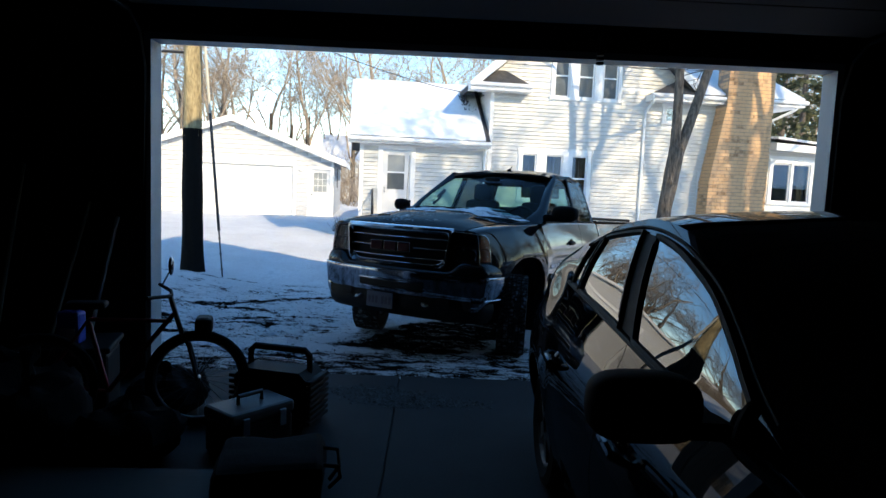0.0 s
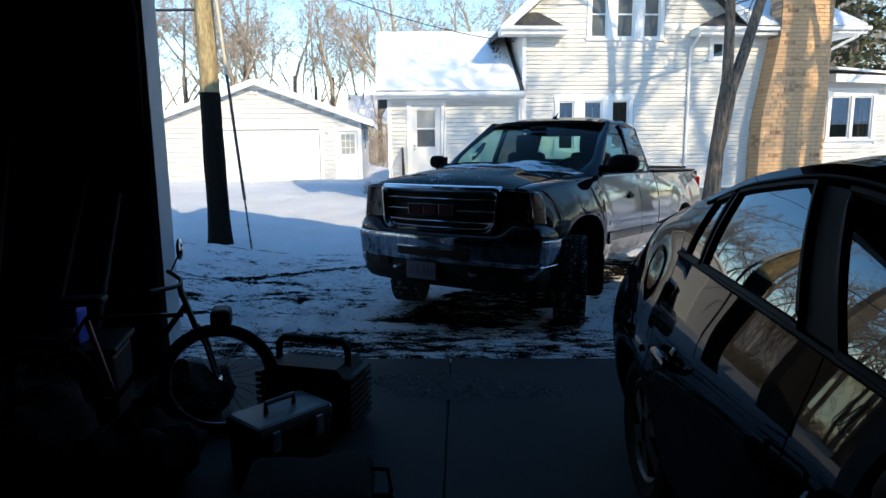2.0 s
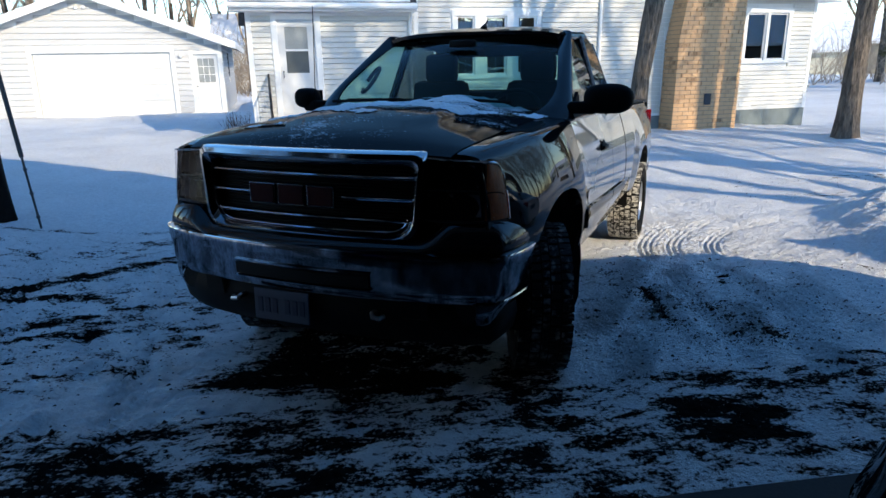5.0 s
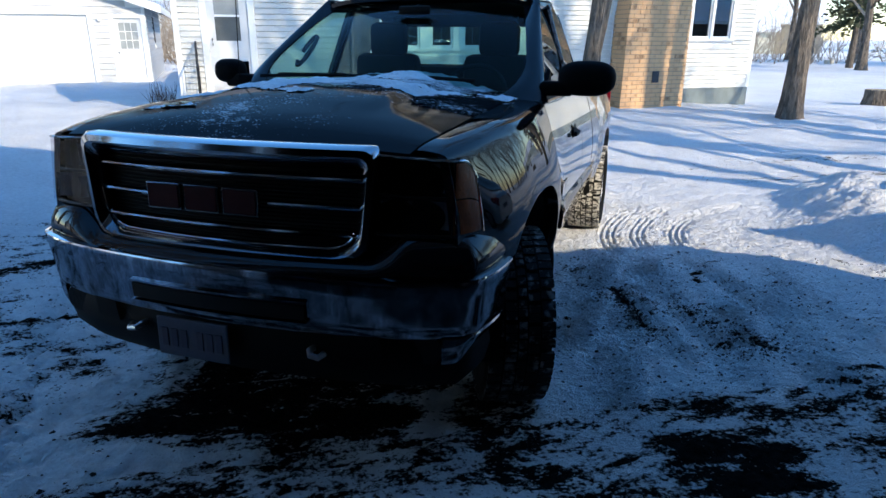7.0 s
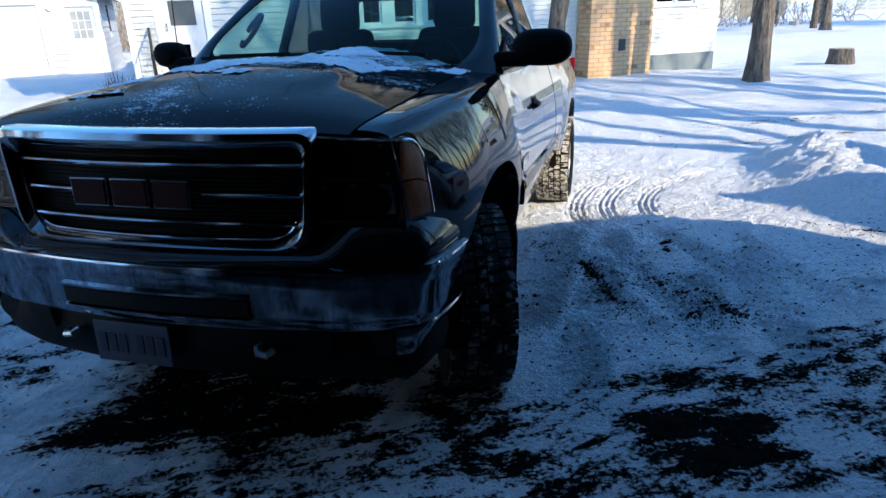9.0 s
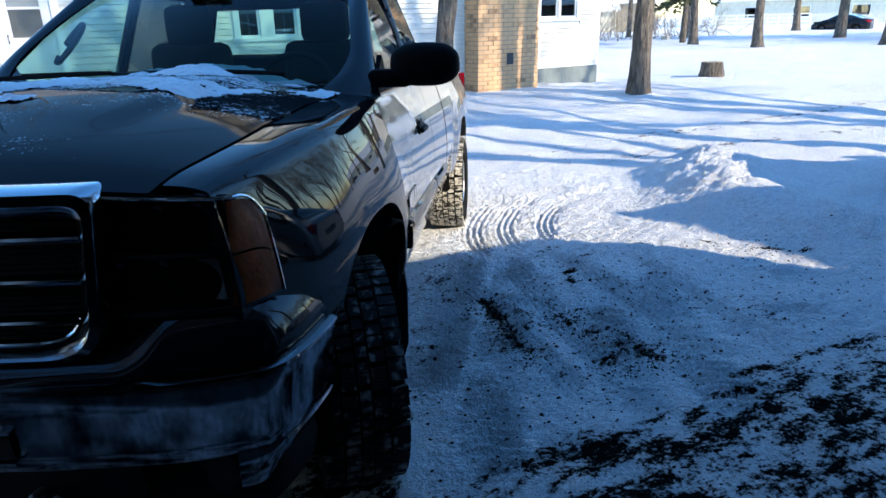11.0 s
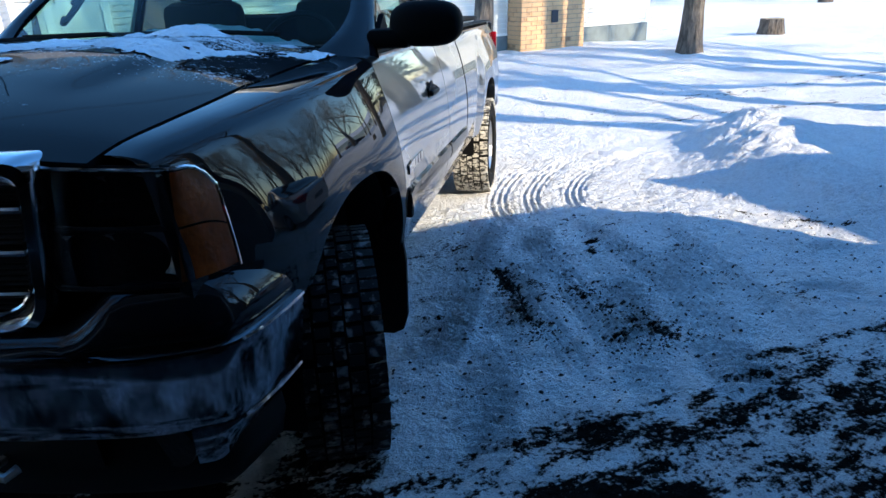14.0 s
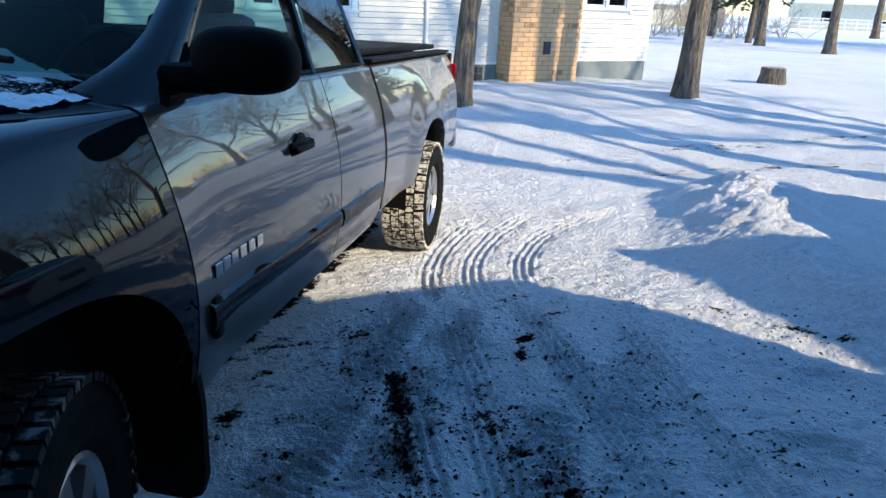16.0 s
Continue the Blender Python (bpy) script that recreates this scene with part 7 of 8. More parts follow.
def utility_pole():
    root = thing("utility_pole", pose(-1.36, 5.62, gh(-1.36, 5.62) - 0.1), "rough weathered wooden utility pole with a guy wire", "pole")
    part("shaft", trunk_mesh("shaft", [(-0.015, 0, 2.30), (-0.02, 0, 4.5), (-0.03, 0, 9.5)], [0.143, 0.130, 0.10], 8, 1.0, 22, 0.045, M_POLE), None, root)
    bm = bmesh.new()
    # Lower length coloured black for shade, up to the garage's shadow edge.
    part("shaded_butt", trunk_mesh("shaded_butt", [(0, 0, 0.02), (-0.008, 0, 1.2), (-0.016, 0, 2.42)], [0.168, 0.158, 0.149], 9, 1.2, 22, 0.06, M_POLESHADE), None, root, "black lower length, its shade put into the colour")
    top, foot = Vector((0.0, -0.1, 6.2)), Vector((0.62, -0.42, 0.08))
    tube(bm, [foot, foot.lerp(top, 0.12)], 0.012, 6)
    for k in range(3):
        bmesh.ops.create_uvsphere(bm, u_segments=8, v_segments=6, radius=0.022, matrix=Matrix.Translation(foot.lerp(top, 0.02 + 0.04 * k)))
    part("guy_anchor", bm, M_POLEDARK, root, "dark anchor rod and clamps")
    bm = bmesh.new()
    tube(bm, [foot.lerp(top, 0.12), foot.lerp(top, 0.42)], 0.022, 8)
    part("guy_guard_dark", bm, M_POLEDARK, root)
    bm = bmesh.new()
    tube(bm, [foot.lerp(top, 0.42), foot.lerp(top, 0.75)], 0.022, 8)
    part("guy_guard", bm, M_ROPE, root, "pale plastic guy-wire guard")
    bm = bmesh.new()
    tube(bm, [foot.lerp(top, 0.75), top], 0.007, 5)
    part("guy_wire", bm, M_STEEL, root)
    # service lines
    def sag(a, b, d, n=16):
        a, b = Vector(a), Vector(b)
        return [a.lerp(b, t) - Vector((0, 0, 4 * d * t * (1 - t))) for t in np.linspace(0, 1, n)]
    for a, b, d, rr in (((0, 0, 3.62), (-9, -3.0, 3.9), 0.2, 0.022), ((0, 0, 4.6), (5.2, 7.5, 4.2), 0.25, 0.011), ((0, 0, 5.2), (11, 6.6, 5.0), 0.5, 0.009)):
        bm = bmesh.new()
        tube(bm, sag(a, b, d), rr, 5)
        part("cable", bm, M_POLEDARK, root, "sagging dark service cable")
    return root


utility_pole()


def boarded_post():
    root = thing("boarded_post", pose(-3.22, 6.05, gh(-3.2, 6.0) - 0.05, 0, 1.5, 5), "weathered squared post rising from a dark board casing", "post")
    part("post", cube(-0.13, 0.09, -0.12, 0.12, 1.55, 6.0, 0.02), M_POST, root, "grey-brown weathered post")
    for k in range(4):
        part("plank", cube(-0.30 + 0.15 * k, -0.154 + 0.15 * k, -0.20, -0.17, 0, 1.68 - 0.02 * k, 0.004), M_WOOD, root)
    for z in (0.25, 1.1, 1.5):
        part("batten", cube(-0.31, 0.31, -0.168, -0.13, z, z + 0.07, 0.004), M_WOOD, root)
    part("casing_side", cube(0.27, 0.30, -0.128, 0.25, 0, 1.6, 0.004), M_WOOD, root)
    for z in (2.6, 3.4):
        bm = bmesh.new()
        tube(bm, [(0.08, 0, z), (0.22, 0, z), (0.24, 0, z + 0.05)], 0.012, 6)
        part("hook", bm, M_IRON, root)


boarded_post()


def stump():
    x, y = 17.15, 12.5
    root = thing("tree_stump", pose(x, y, gh(x, y) - 0.03), "sawn tree stump standing in snow", "stump")
    part("bark", trunk_mesh("bark", [(0, 0, 0), (0, 0, 0.2), (0, 0.01, 0.40)], [0.29, 0.28, 0.27], 15, 1.15, 24, 0.07), None, root)
    bm = bmesh.new()
    cyl(bm, (0, 0, 0.385), (0, 0, 0.408), 0.262, n=24)
    part("cut_face", bm, M_CUTWOOD, root, "pale sawn top")


stump()
bm = bmesh.new()
rr = random.Random(6)
for k in range(70):
    a = rr.uniform(0, 6.28)
    p = Vector((rr.gauss(0, 0.25), rr.gauss(0, 0.2), 0))
    cyl(bm, p, p + Vector((rr.gauss(0, 0.18), rr.gauss(0, 0.18), rr.uniform(0.4, 0.95))), 0.012, 0.004, 5)
ob = new("shrub", mesh("shrub", bm, M_SHRUB))
ob.matrix_basis = H_POSE @ pose(-3.95, 3.0, -0.1) @ Matrix.Scale(0.6, 4)
tagged(ob, "dry reddish-brown shrub by the far garage", "shrub")


# ---- distance ----
def simple_house(name, x, y, rz, w, d, h, rise, wallm, label, windows=()):
    root = thing(name, pose(x, y, -0.3, 0, 0, rz), label, "house")
    bm = bmesh.new()
    shell(bm, -w / 2, w / 2, 0, h, 0, 0.2, [(a, b, c, e) for a, b, c, e in windows])
    box(bm, -w / 2, -w / 2 + 0.2, 0.2, d, 0, h)
    box(bm, w / 2 - 0.2, w / 2, 0.2, d, 0, h)
    box(bm, -w / 2 + 0.2, w / 2 - 0.2, d - 0.2, d, 0, h)
    prism(bm, [(0, h), (d, h), (d / 2, h + rise)], -w / 2, -w / 2 + 0.2, "x")
    prism(bm, [(0, h), (d, h), (d / 2, h + rise)], w / 2 - 0.2, w / 2, "x")
    part("wall", bm, wallm, root)
    if not windows:
        bm = bmesh.new()
        for k in range(int(h / 0.22)):
            box(bm, -w / 2, w / 2, -0.02, 0.0, 0.22 * k, 0.22 * k + 0.2)
        part("siding", bm, wallm, root)
    bm = bmesh.new()
    slope(bm, [(-w / 2 - 0.4, -0.5, h - 0.1), (w / 2 + 0.4, -0.5, h - 0.1), (w / 2 + 0.4, d / 2, h + rise), (-w / 2 - 0.4, d / 2, h + rise)], 0.15)
    slope(bm, [(-w / 2 - 0.4, d + 0.5, h - 0.1), (w / 2 + 0.4, d + 0.5, h - 0.1), (w / 2 + 0.4, d / 2, h + rise), (-w / 2 - 0.4, d / 2, h + rise)], 0.15)
    part("roof", bm, M_TRIM, root)
    bm = bmesh.new()
    slope(bm, [(-w / 2 - 0.38, -0.48, h), (w / 2 + 0.38, -0.48, h), (w / 2 + 0.38, d / 2, h + rise + 0.1), (-w / 2 - 0.38, d / 2, h + rise + 0.1)], 0.09)
    part("roof_snow", bm, M_SNOW, root)
    for a, b, c, e in windows:
        w_ = part("window", cube(a, b, 0.1, 0.106, c, e), M_PANE, root)
        bm = bmesh.new()
        for q in ((a - 0.08, a, c - 0.08, e + 0.08), (b, b + 0.08, c - 0.08, e + 0.08), (a, b, c - 0.08, c), (a, b, e, e + 0.08)):
            box(bm, q[0], q[1], -0.03, 0.0, q[2], q[3])
        part("frame", bm, M_TRIM, w_)
    return root


def shading_shed():
    """An unseen shed beside the garage, high on its west side, added so that its shadow lies across the shovelled heap.
    """
    root = thing("shading_shed", pose(0, 0, -0.1), "low dark timber shed with a snowy single-pitch roof, added unseen to shade the heap", "shed")
    x0, x1, y0, y1, h0, h1 = 9.08, 11.6, -4.6, 0.12, 1.86, 1.20
    bm = bmesh.new()
    prism(bm, [(x0, 0), (x1, 0), (x1, h1), (x0, h0)], y1 - 0.12, y1)
    prism(bm, [(x0, 0), (x1, 0), (x1, h1), (x0, h0)], y0, y0 + 0.12)
    box(bm, x0, x0 + 0.12, y0 + 0.12, y1 - 0.12, 0, h0 - 0.04)
    box(bm, x1 - 0.12, x1, y0 + 0.12, y1 - 0.12, 0, h1)
    part("wall", bm, M_TANDARK, root)
    for k in range(int((y1 - y0) / 0.2)):
        part("board", cube(x0 - 0.022, x0 - 0.002, y0 + 0.2 * k, y0 + 0.2 * k + 0.185, 0.05, h0 - 0.05), M_TANDARK, root)
    bm = bmesh.new()
    prism(bm, [(x0 - 0.12, h0 + 0.03), (x1 + 0.15, h1 - 0.03), (x1 + 0.15, h1 + 0.05), (x0 - 0.12, h0 + 0.11)], y0 - 0.15, y1 + 0.15)
    part("roof", bm, M_SHINGLE, root)
    bm = bmesh.new()
    prism(bm, [(x0 - 0.10, h0 + 0.112), (x1 + 0.13, h1 + 0.052), (x1 + 0.13, h1 + 0.13), (x0 - 0.10, h0 + 0.17)], y0 - 0.13, y1 + 0.13)
    part("roof_snow", bm, M_SNOW, root)


shading_shed()
simple_house("neighbour_house", 47, 66, -35, 26, 9, 3.4, 2.2, M_TANWALL, "long tan-sided neighbouring house across the lawn")
simple_house("neighbour_house", -17, 5, 82, 10, 7, 2.9, 2.0, M_TRIM, "white-sided neighbouring house west of the yard")
simple_house("neighbour_house", 38, -14, 223, 18, 9, 3.0, 2.4, M_TANDARK, "dark house with a snowy roof south-east of the yard")
simple_house("neighbour_house", 20, -26, 204, 15, 9, 3.0, 2.4, M_TANDARK, "dark house with a snowy roof behind the garage")
simple_house("neighbour_house", -24, 41, 15, 10, 7, 2.6, 1.8, M_CREAM, "small cream house with a snowy roof beyond the yard", [(-3.5, -2.3, 1.0, 2.1), (1.2, 2.6, 1.0, 2.1)])
simple_house("neighbour_house", 1, 52, 5, 16, 8, 3.6, 2.4, M_TRIM, "white house half hidden behind the far garage", [(-5, -3.8, 1.4, 2.6), (2, 3.2, 1.4, 2.6)])
simple_house("garden_shed", 51, 60.5, -30, 4.2, 3.2, 2.6, 1.0, M_CREAM, "small cream garden shed with a snowy roof")
simple_house("neighbour_house", 88, 62, -50, 24, 9, 3.6, 2.2, M_CREAM, "pale house far across the street", [(-8, -6, 1.2, 2.5), (-2, 0, 1.2, 2.5), (5, 7, 1.2, 2.5)])


def ramp():
    root = thing("access_ramp", pose(62, 50, -0.2, 0, 0, -38), "white-railed wooden access ramp far off", "ramp")
    bm = bmesh.new()
    box(bm, -6, 6, -0.7, 0.7, 0.3, 0.4)
    part("deck", bm, M_TRIM, root)
    for k in range(13):
        part("post", cube(-6 + k - 0.05, -5.95 + k, -0.7, -0.6, 0, 1.5), M_TRIM, root)
    for z in (0.75, 1.1, 1.45):
        part("rail", cube(-6, 6, -0.74, -0.705, z, z + 0.09), M_TRIM, root)


ramp()
bm = bmesh.new()
cyl(bm, (0, 0, 0), (0, 0, 0.42), 0.26, 0.30, 18)
ob = new("bucket_planter", mesh("bucket_planter", bm, M_ROPE))
ob.matrix_basis = pose(37.8, 36.0, -0.3)
tagged(ob, "pale round planter standing in the snow", "planter")


# ---- cars ----
def c_low(yl, L):
    z = 0.20
    for c in (1.03, L - 0.98):
        q = abs(yl - c) / 0.37
        if q < 1:
            z = max(z, 0.30 + 0.385 * (1 - q ** 2.2) ** (1 / 2.2))
    return z


def sedan(m, paint, label, dark=True):
    """A mid-size four-door saloon; local y runs from its tail to its nose, x to its left."""
    L = 4.85
    root = thing("saloon_car", m, label, "car")
    P = lambda name, bm, mm, lab="", smooth=True, par=None: part(name, bm, mm, par or root, lab, smooth)
    W = soft_curve([0, 0.06, 0.2, 0.5, 1.0, 1.6, 3.4, 4.2, 4.6, 4.78, 4.85], [0.50, 0.61, 0.745, 0.855, 0.90, 0.912, 0.912, 0.885, 0.78, 0.66, 0.5], 0.05)
    belt = soft_curve([0, 0.1, 0.5, 1.2, 2.5, 3.5, 4.3, 4.75, 4.85], [0.93, 1.00, 1.05, 1.105, 1.03, 0.99, 0.86, 0.70, 0.62], 0.06)
    deck = soft_curve([0, 0.05, 0.12, 0.5, 0.9, 1.1, 3.6, 3.8, 4.3, 4.7, 4.85], [0.95, 1.03, 1.07, 1.12, 1.15, 1.13, 1.04, 1.03, 0.92, 0.76, 0.64], 0.05)
    rail = soft_curve([0.66, 0.9, 1.2, 1.37, 1.54, 1.86, 2.04, 2.25, 2.57, 2.77, 2.93, 3.2, 3.86], [1.12, 1.18, 1.275, 1.335, 1.39, 1.435, 1.43, 1.405, 1.325, 1.245, 1.165, 1.07, 1.02], 0.05)
    crest = soft_curve([0.66, 1.0, 1.23, 1.6, 1.9, 2.4, 2.8, 3.1, 3.4, 3.86], [1.14, 1.24, 1.34, 1.45, 1.485, 1.505, 1.475, 1.38, 1.22, 1.03], 0.06)
    flank = soft_curve([0, 0.12, 0.30, 0.48, 0.60, 0.74, 0.87, 1.0], [0.93, 0.985, 1.035, 1.058, 1.054, 1.030, 0.990, 0.94], 0.05)
    def side_x(y, z):
        w, b = W(y), belt(y)
        t = (z - 0.2) / (b - 0.2)
        x = w * flank(t)
        x += 0.07 * math.exp(-(y / 0.30) ** 2) * float(S(0.78 - z, 0, 0.2))
        for c in (1.03, L - 0.98):
            rr = math.hypot(y - c, (z - 0.32) * 1.0) / 0.385
            x += 0.018 * math.exp(-((rr - 1.05) / 0.15) ** 2)
        return x
    def panel(y0, y1, s, n=20, mm=18):
        ys = sorted([y0 + (y1 - y0) * i / n for i in range(n + 1)] + [e + d for c in (1.03, L - 0.98) for e in (c - 0.37, c + 0.37) for d in (-0.004, 0.004) if y0 < e + d < y1])
        bm = bmesh.new()
        rows = []
        for y in ys:
            lo, hi = c_low(y, L), belt(y)
            p = [(s * (side_x(y, lo) - 0.06), y, lo + 0.02)]
            for j in range(mm + 1):
                z = lo + (hi - lo) * j / mm
                p.append((s * side_x(y, z), y, z))
            rows.append([bm.verts.new(q) for q in p])
        for a, b in zip(rows, rows[1:]):
            for k in range(len(a) - 1):
                bm.faces.new((a[k], b[k], b[k + 1], a[k + 1]))
        for rw in (rows[0], rows[-1]):
            e = [bm.verts.new((v.co.x - s * 0.03, v.co.y, v.co.z)) for v in rw]
            for k in range(len(rw) - 1):
                bm.faces.new((rw[k], rw[k + 1], e[k + 1], e[k]))
        bmesh.ops.recalc_face_normals(bm, faces=bm.faces)
        return bm
    def gx(y, v):
        """The greenhouse flank: v from the belt up to the roof rail."""
        b, rz = belt(y) - 0.005, rail(y)
        z = b + max(0.01, rz - b) * v
        return W(y) * 0.945 - (z - b) * 0.45 + 0.016 * math.sin(math.pi * v), z
    ZM = 0.76
    def crown(y):
        """Where the rear quarter ends above: the edge of the boot lid, then the roof rail."""
        q = float(S(y, 0.35, 0.95))
        x0, z0 = W(y) * 0.56, deck(y) - 0.010
        x1, z1 = gx(max(y, 0.66), 1.0)[0], rail(y)
        return x0 + (x1 - x0) * q, z0 + (z1 - z0) * q
    def quarter(y, v):
        """The rear quarter above its widest line: one soft curve from flank to boot edge or roof rail."""
        xt, zt = crown(y)
        xm = side_x(y, ZM)
        a = v * math.pi / 2
        xn, zn = xt + (xm - xt) * (0.72 * math.cos(a) + 0.28 * (1 - v)), ZM + (zt - ZM) * (0.72 * math.sin(a) + 0.28 * v)
        z = ZM + (zt - ZM) * v
        b = belt(y)
        xo = side_x(y, z) if z < b else gx(y, min(1.0, (z - b) / max(0.02, rail(y) - b)))[0]
        q = float(S(y, 0.95, 1.25))
        return xn + (xo - xn) * q, zn + (z - zn) * q
    def quarter_panel(s):
        ys = sorted([1.262 * i / 46 for i in range(47)] + [e + d for e in (1.03 - 0.37,) for d in (-0.004, 0.004)])
        bm = bmesh.new()
        rows = []
        for y in ys:
            lo = c_low(y, L)
            p = [(side_x(y, lo) - 0.06, lo + 0.02)] + [(side_x(y, lo + (ZM - lo) * j / 9), lo + (ZM - lo) * j / 9) for j in range(9)] + [quarter(y, j / 18) for j in range(19)]
            rows.append([bm.verts.new((s * x, y, z)) for x, z in p])
        for a, b in zip(rows, rows[1:]):
            for k in range(len(a) - 1):
                bm.faces.new((a[k], b[k], b[k + 1], a[k + 1]))
        bmesh.ops.recalc_face_normals(bm, faces=bm.faces)
        return bm
    for s in (1, -1):
        P("rear_quarter", quarter_panel(s), paint)
        rd = P("rear_door", panel(1.268, 2.205, s, 12), paint)
        fd = P("front_door", panel(2.211, 3.36, s, 12), paint)
        P("front_fender", panel(3.366, L, s, 34), paint)
        for y, d in ((1.42, rd), (2.36, fd)):
            xs = side_x(y, 0.80)
            bm = bmesh.new()
            A = [(s * (xs + 0.004), y - 0.02, 0.80), (s * (xs + 0.036), y + 0.02, 0.80), (s * (xs + 0.040), y + 0.15, 0.795), (s * (xs + 0.006), y + 0.2, 0.79)]
            tube(bm, A, [0.012, 0.016, 0.016, 0.012], 8)
            bmesh.ops.create_uvsphere(bm, u_segments=12, v_segments=8, radius=0.05, matrix=Matrix.Translation((s * (xs - 0.035), y + 0.09, 0.80)) @ Matrix.Diagonal((1, 1.3, 0.8, 1)))
            P("door_handle", bm, paint, par=d)
        # glasshouse flank with its panes
        bm = grid(lambda u, v: (s * gx(1.255 + u * 2.605, v)[0], 1.255 + u * 2.605, gx(1.255 + u * 2.605, v)[1]), 50, 8)
        fl = P("window_frame", bm, paint)
        for y0, y1, t0, t1 in ((1.36, 1.485, 1.40, 1.49), (1.515, 2.10, 1.525, 1.89), (2.26, 2.96, 2.03, 2.96)):
            def pane(u, v, y0=y0, y1=y1, t0=t0, t1=t1):
                y = (y0 + (y1 - y0) * u) * (1 - v) + (t0 + (t1 - t0) * u) * v
                vt = max(0.1, (rail(y) - 0.050 - belt(y)) / (rail(y) - belt(y)))
                x, z = gx(y, 0.06 + v * (vt - 0.06))
                return (s * (x + 0.006), y, z)
            P("pane", grid(pane, 18, 10), M_SIDEGLASS, par=fl)
            bm = bmesh.new()
            rim = [pane(u, 0) for u in np.linspace(0, 1, 12)] + [pane(1, v) for v in np.linspace(0.1, 1, 8)] + [pane(u, 1) for u in np.linspace(0.92, 0, 12)] + [pane(0, v) for v in np.linspace(0.9, 0, 8)]
            tube(bm, rim, 0.013, 6)
            P("window_seal", bm, M_BLACK, par=fl)
        bm = grid(lambda u, v: (s * (gx((2.10 + 0.16 * u) * (1 - v) + (1.89 + 0.14 * u) * v, 0.06 + 0.80 * v)[0] + 0.004), (2.10 + 0.16 * u) * (1 - v) + (1.89 + 0.14 * u) * v, gx((2.10 + 0.16 * u) * (1 - v) + (1.89 + 0.14 * u) * v, 0.06 + 0.80 * v)[1]), 4, 8)
        P("pillar_cover", bm, M_BLACK, par=fl)
        bm = bmesh.new()
        tube(bm, [(s * (gx(y, 1)[0] + 0.012 + 0.022 * 0.5), y, rail(y) - 0.030) for y in np.linspace(1.30, 3.05, 40)], 0.006, 6)
        P("window_trim", bm, M_BLACK, par=fl)
        bm = bmesh.new()
        tube(bm, [(s * (gx(y, 0.02)[0] + 0.006), y, gx(y, 0.02)[1] + 0.004) for y in np.linspace(1.28, 3.2, 16)], 0.011, 6)
        P("belt_moulding", bm, M_BLACK)
        bm = bmesh.new()
        bmesh.ops.create_uvsphere(bm, u_segments=24, v_segments=14, radius=1)
        for v in bm.verts:
            q = v.co
            v.co = Vector((math.copysign(abs(q.x) ** 0.6, q.x) * 0.125, math.copysign(abs(q.y) ** 0.7, q.y) * 0.075, math.copysign(abs(q.z) ** 0.62, q.z) * 0.075))
        bmesh.ops.translate(bm, vec=(s * 1.03, 2.86, 1.06), verts=bm.verts)
        box(bm, min(s * 0.85, s * 0.95), max(s * 0.85, s * 0.95), 2.83, 2.90, 1.0, 1.04)
        P("mirror", bm, M_CAP if dark else paint)
        # tail lamp wrapped round the corner
        def lamp(u, v):
            y = 0.012 + 0.40 * u
            lo, hi = lerp(u, [0, 1], [0.02, 0.36]), lerp(u, [0, 1], [0.70, 0.52])
            x, z = quarter(y, lo + (hi - lo) * v)
            return (s * (x + 0.007), y - 0.004, z + 0.004)
        P("tail_lamp", grid(lamp, 10, 8), M_RED, "dark red tail lamp")
        for c in (1.03, L - 0.98):
            wheel(root, pose(s * 0.79, c, 0.325), s, r=0.325, w=0.215, rim=0.215, lugs=False, rim_mat=M_DARKRIM if dark else M_RIM)
            bm = bmesh.new()
            A = []
            for k in range(13):
                a = math.pi * k / 12
                A.append((bm.verts.new((s * 0.5, c - 0.375 * math.cos(a), 0.30 + 0.38 * math.sin(a))), bm.verts.new((s * 0.87, c - 0.375 * math.cos(a), 0.30 + 0.38 * math.sin(a)))))
            for a, b in zip(A, A[1:]):
                bm.faces.new((a[0], b[0], b[1], a[1]))
            bm.faces.new([a[0] for a in A])
            P("arch_liner", bm, M_BLACK)
    # top surfaces
    def top(y0, y1):
        return lambda u, v: ((u * 2 - 1) * W(y0 + v * (y1 - y0)) * 0.955, y0 + v * (y1 - y0), belt(y0 + v * (y1 - y0)) + (deck(y0 + v * (y1 - y0)) - belt(y0 + v * (y1 - y0))) * (1 - abs(u * 2 - 1) ** 3))
    def boot(u, v):
        y, a = v * 1.05, u * 2 - 1
        xt, zt = crown(y)
        return (a * xt, y, zt + (deck(y) - zt) * (1 - abs(a) ** 3) if y < 0.7 else zt - 0.01 * float(S(y, 0.7, 0.8)))
    P("boot_lid", thick(grid(boot, 20, 24), 0.01), paint)
    P("bonnet", thick(grid(top(3.55, L), 20, 18), 0.01), paint)
    def roof(u, v):
        y = 0.66 + v * 3.2
        a = u * 2 - 1
        x, z = gx(y, 1.0)
        return (a * x, y, z + max(0.0, crest(y) - z) * (1 - abs(a) ** 2.6))
    bm = bmesh.new()
    sect = lambda ya, yb: (lambda u, v: roof(u, (ya - 0.66 + v * (yb - ya)) / 3.2))
    P("roof", thick(grid(sect(1.62, 3.05), 20, 20), 0.01), paint)
    P("rear_screen", grid(sect(0.68, 1.62), 16, 14), M_SIDEGLASS)
    P("windscreen", grid(sect(3.05, 3.84), 16, 12), M_SIDEGLASS)
    bm = bmesh.new()
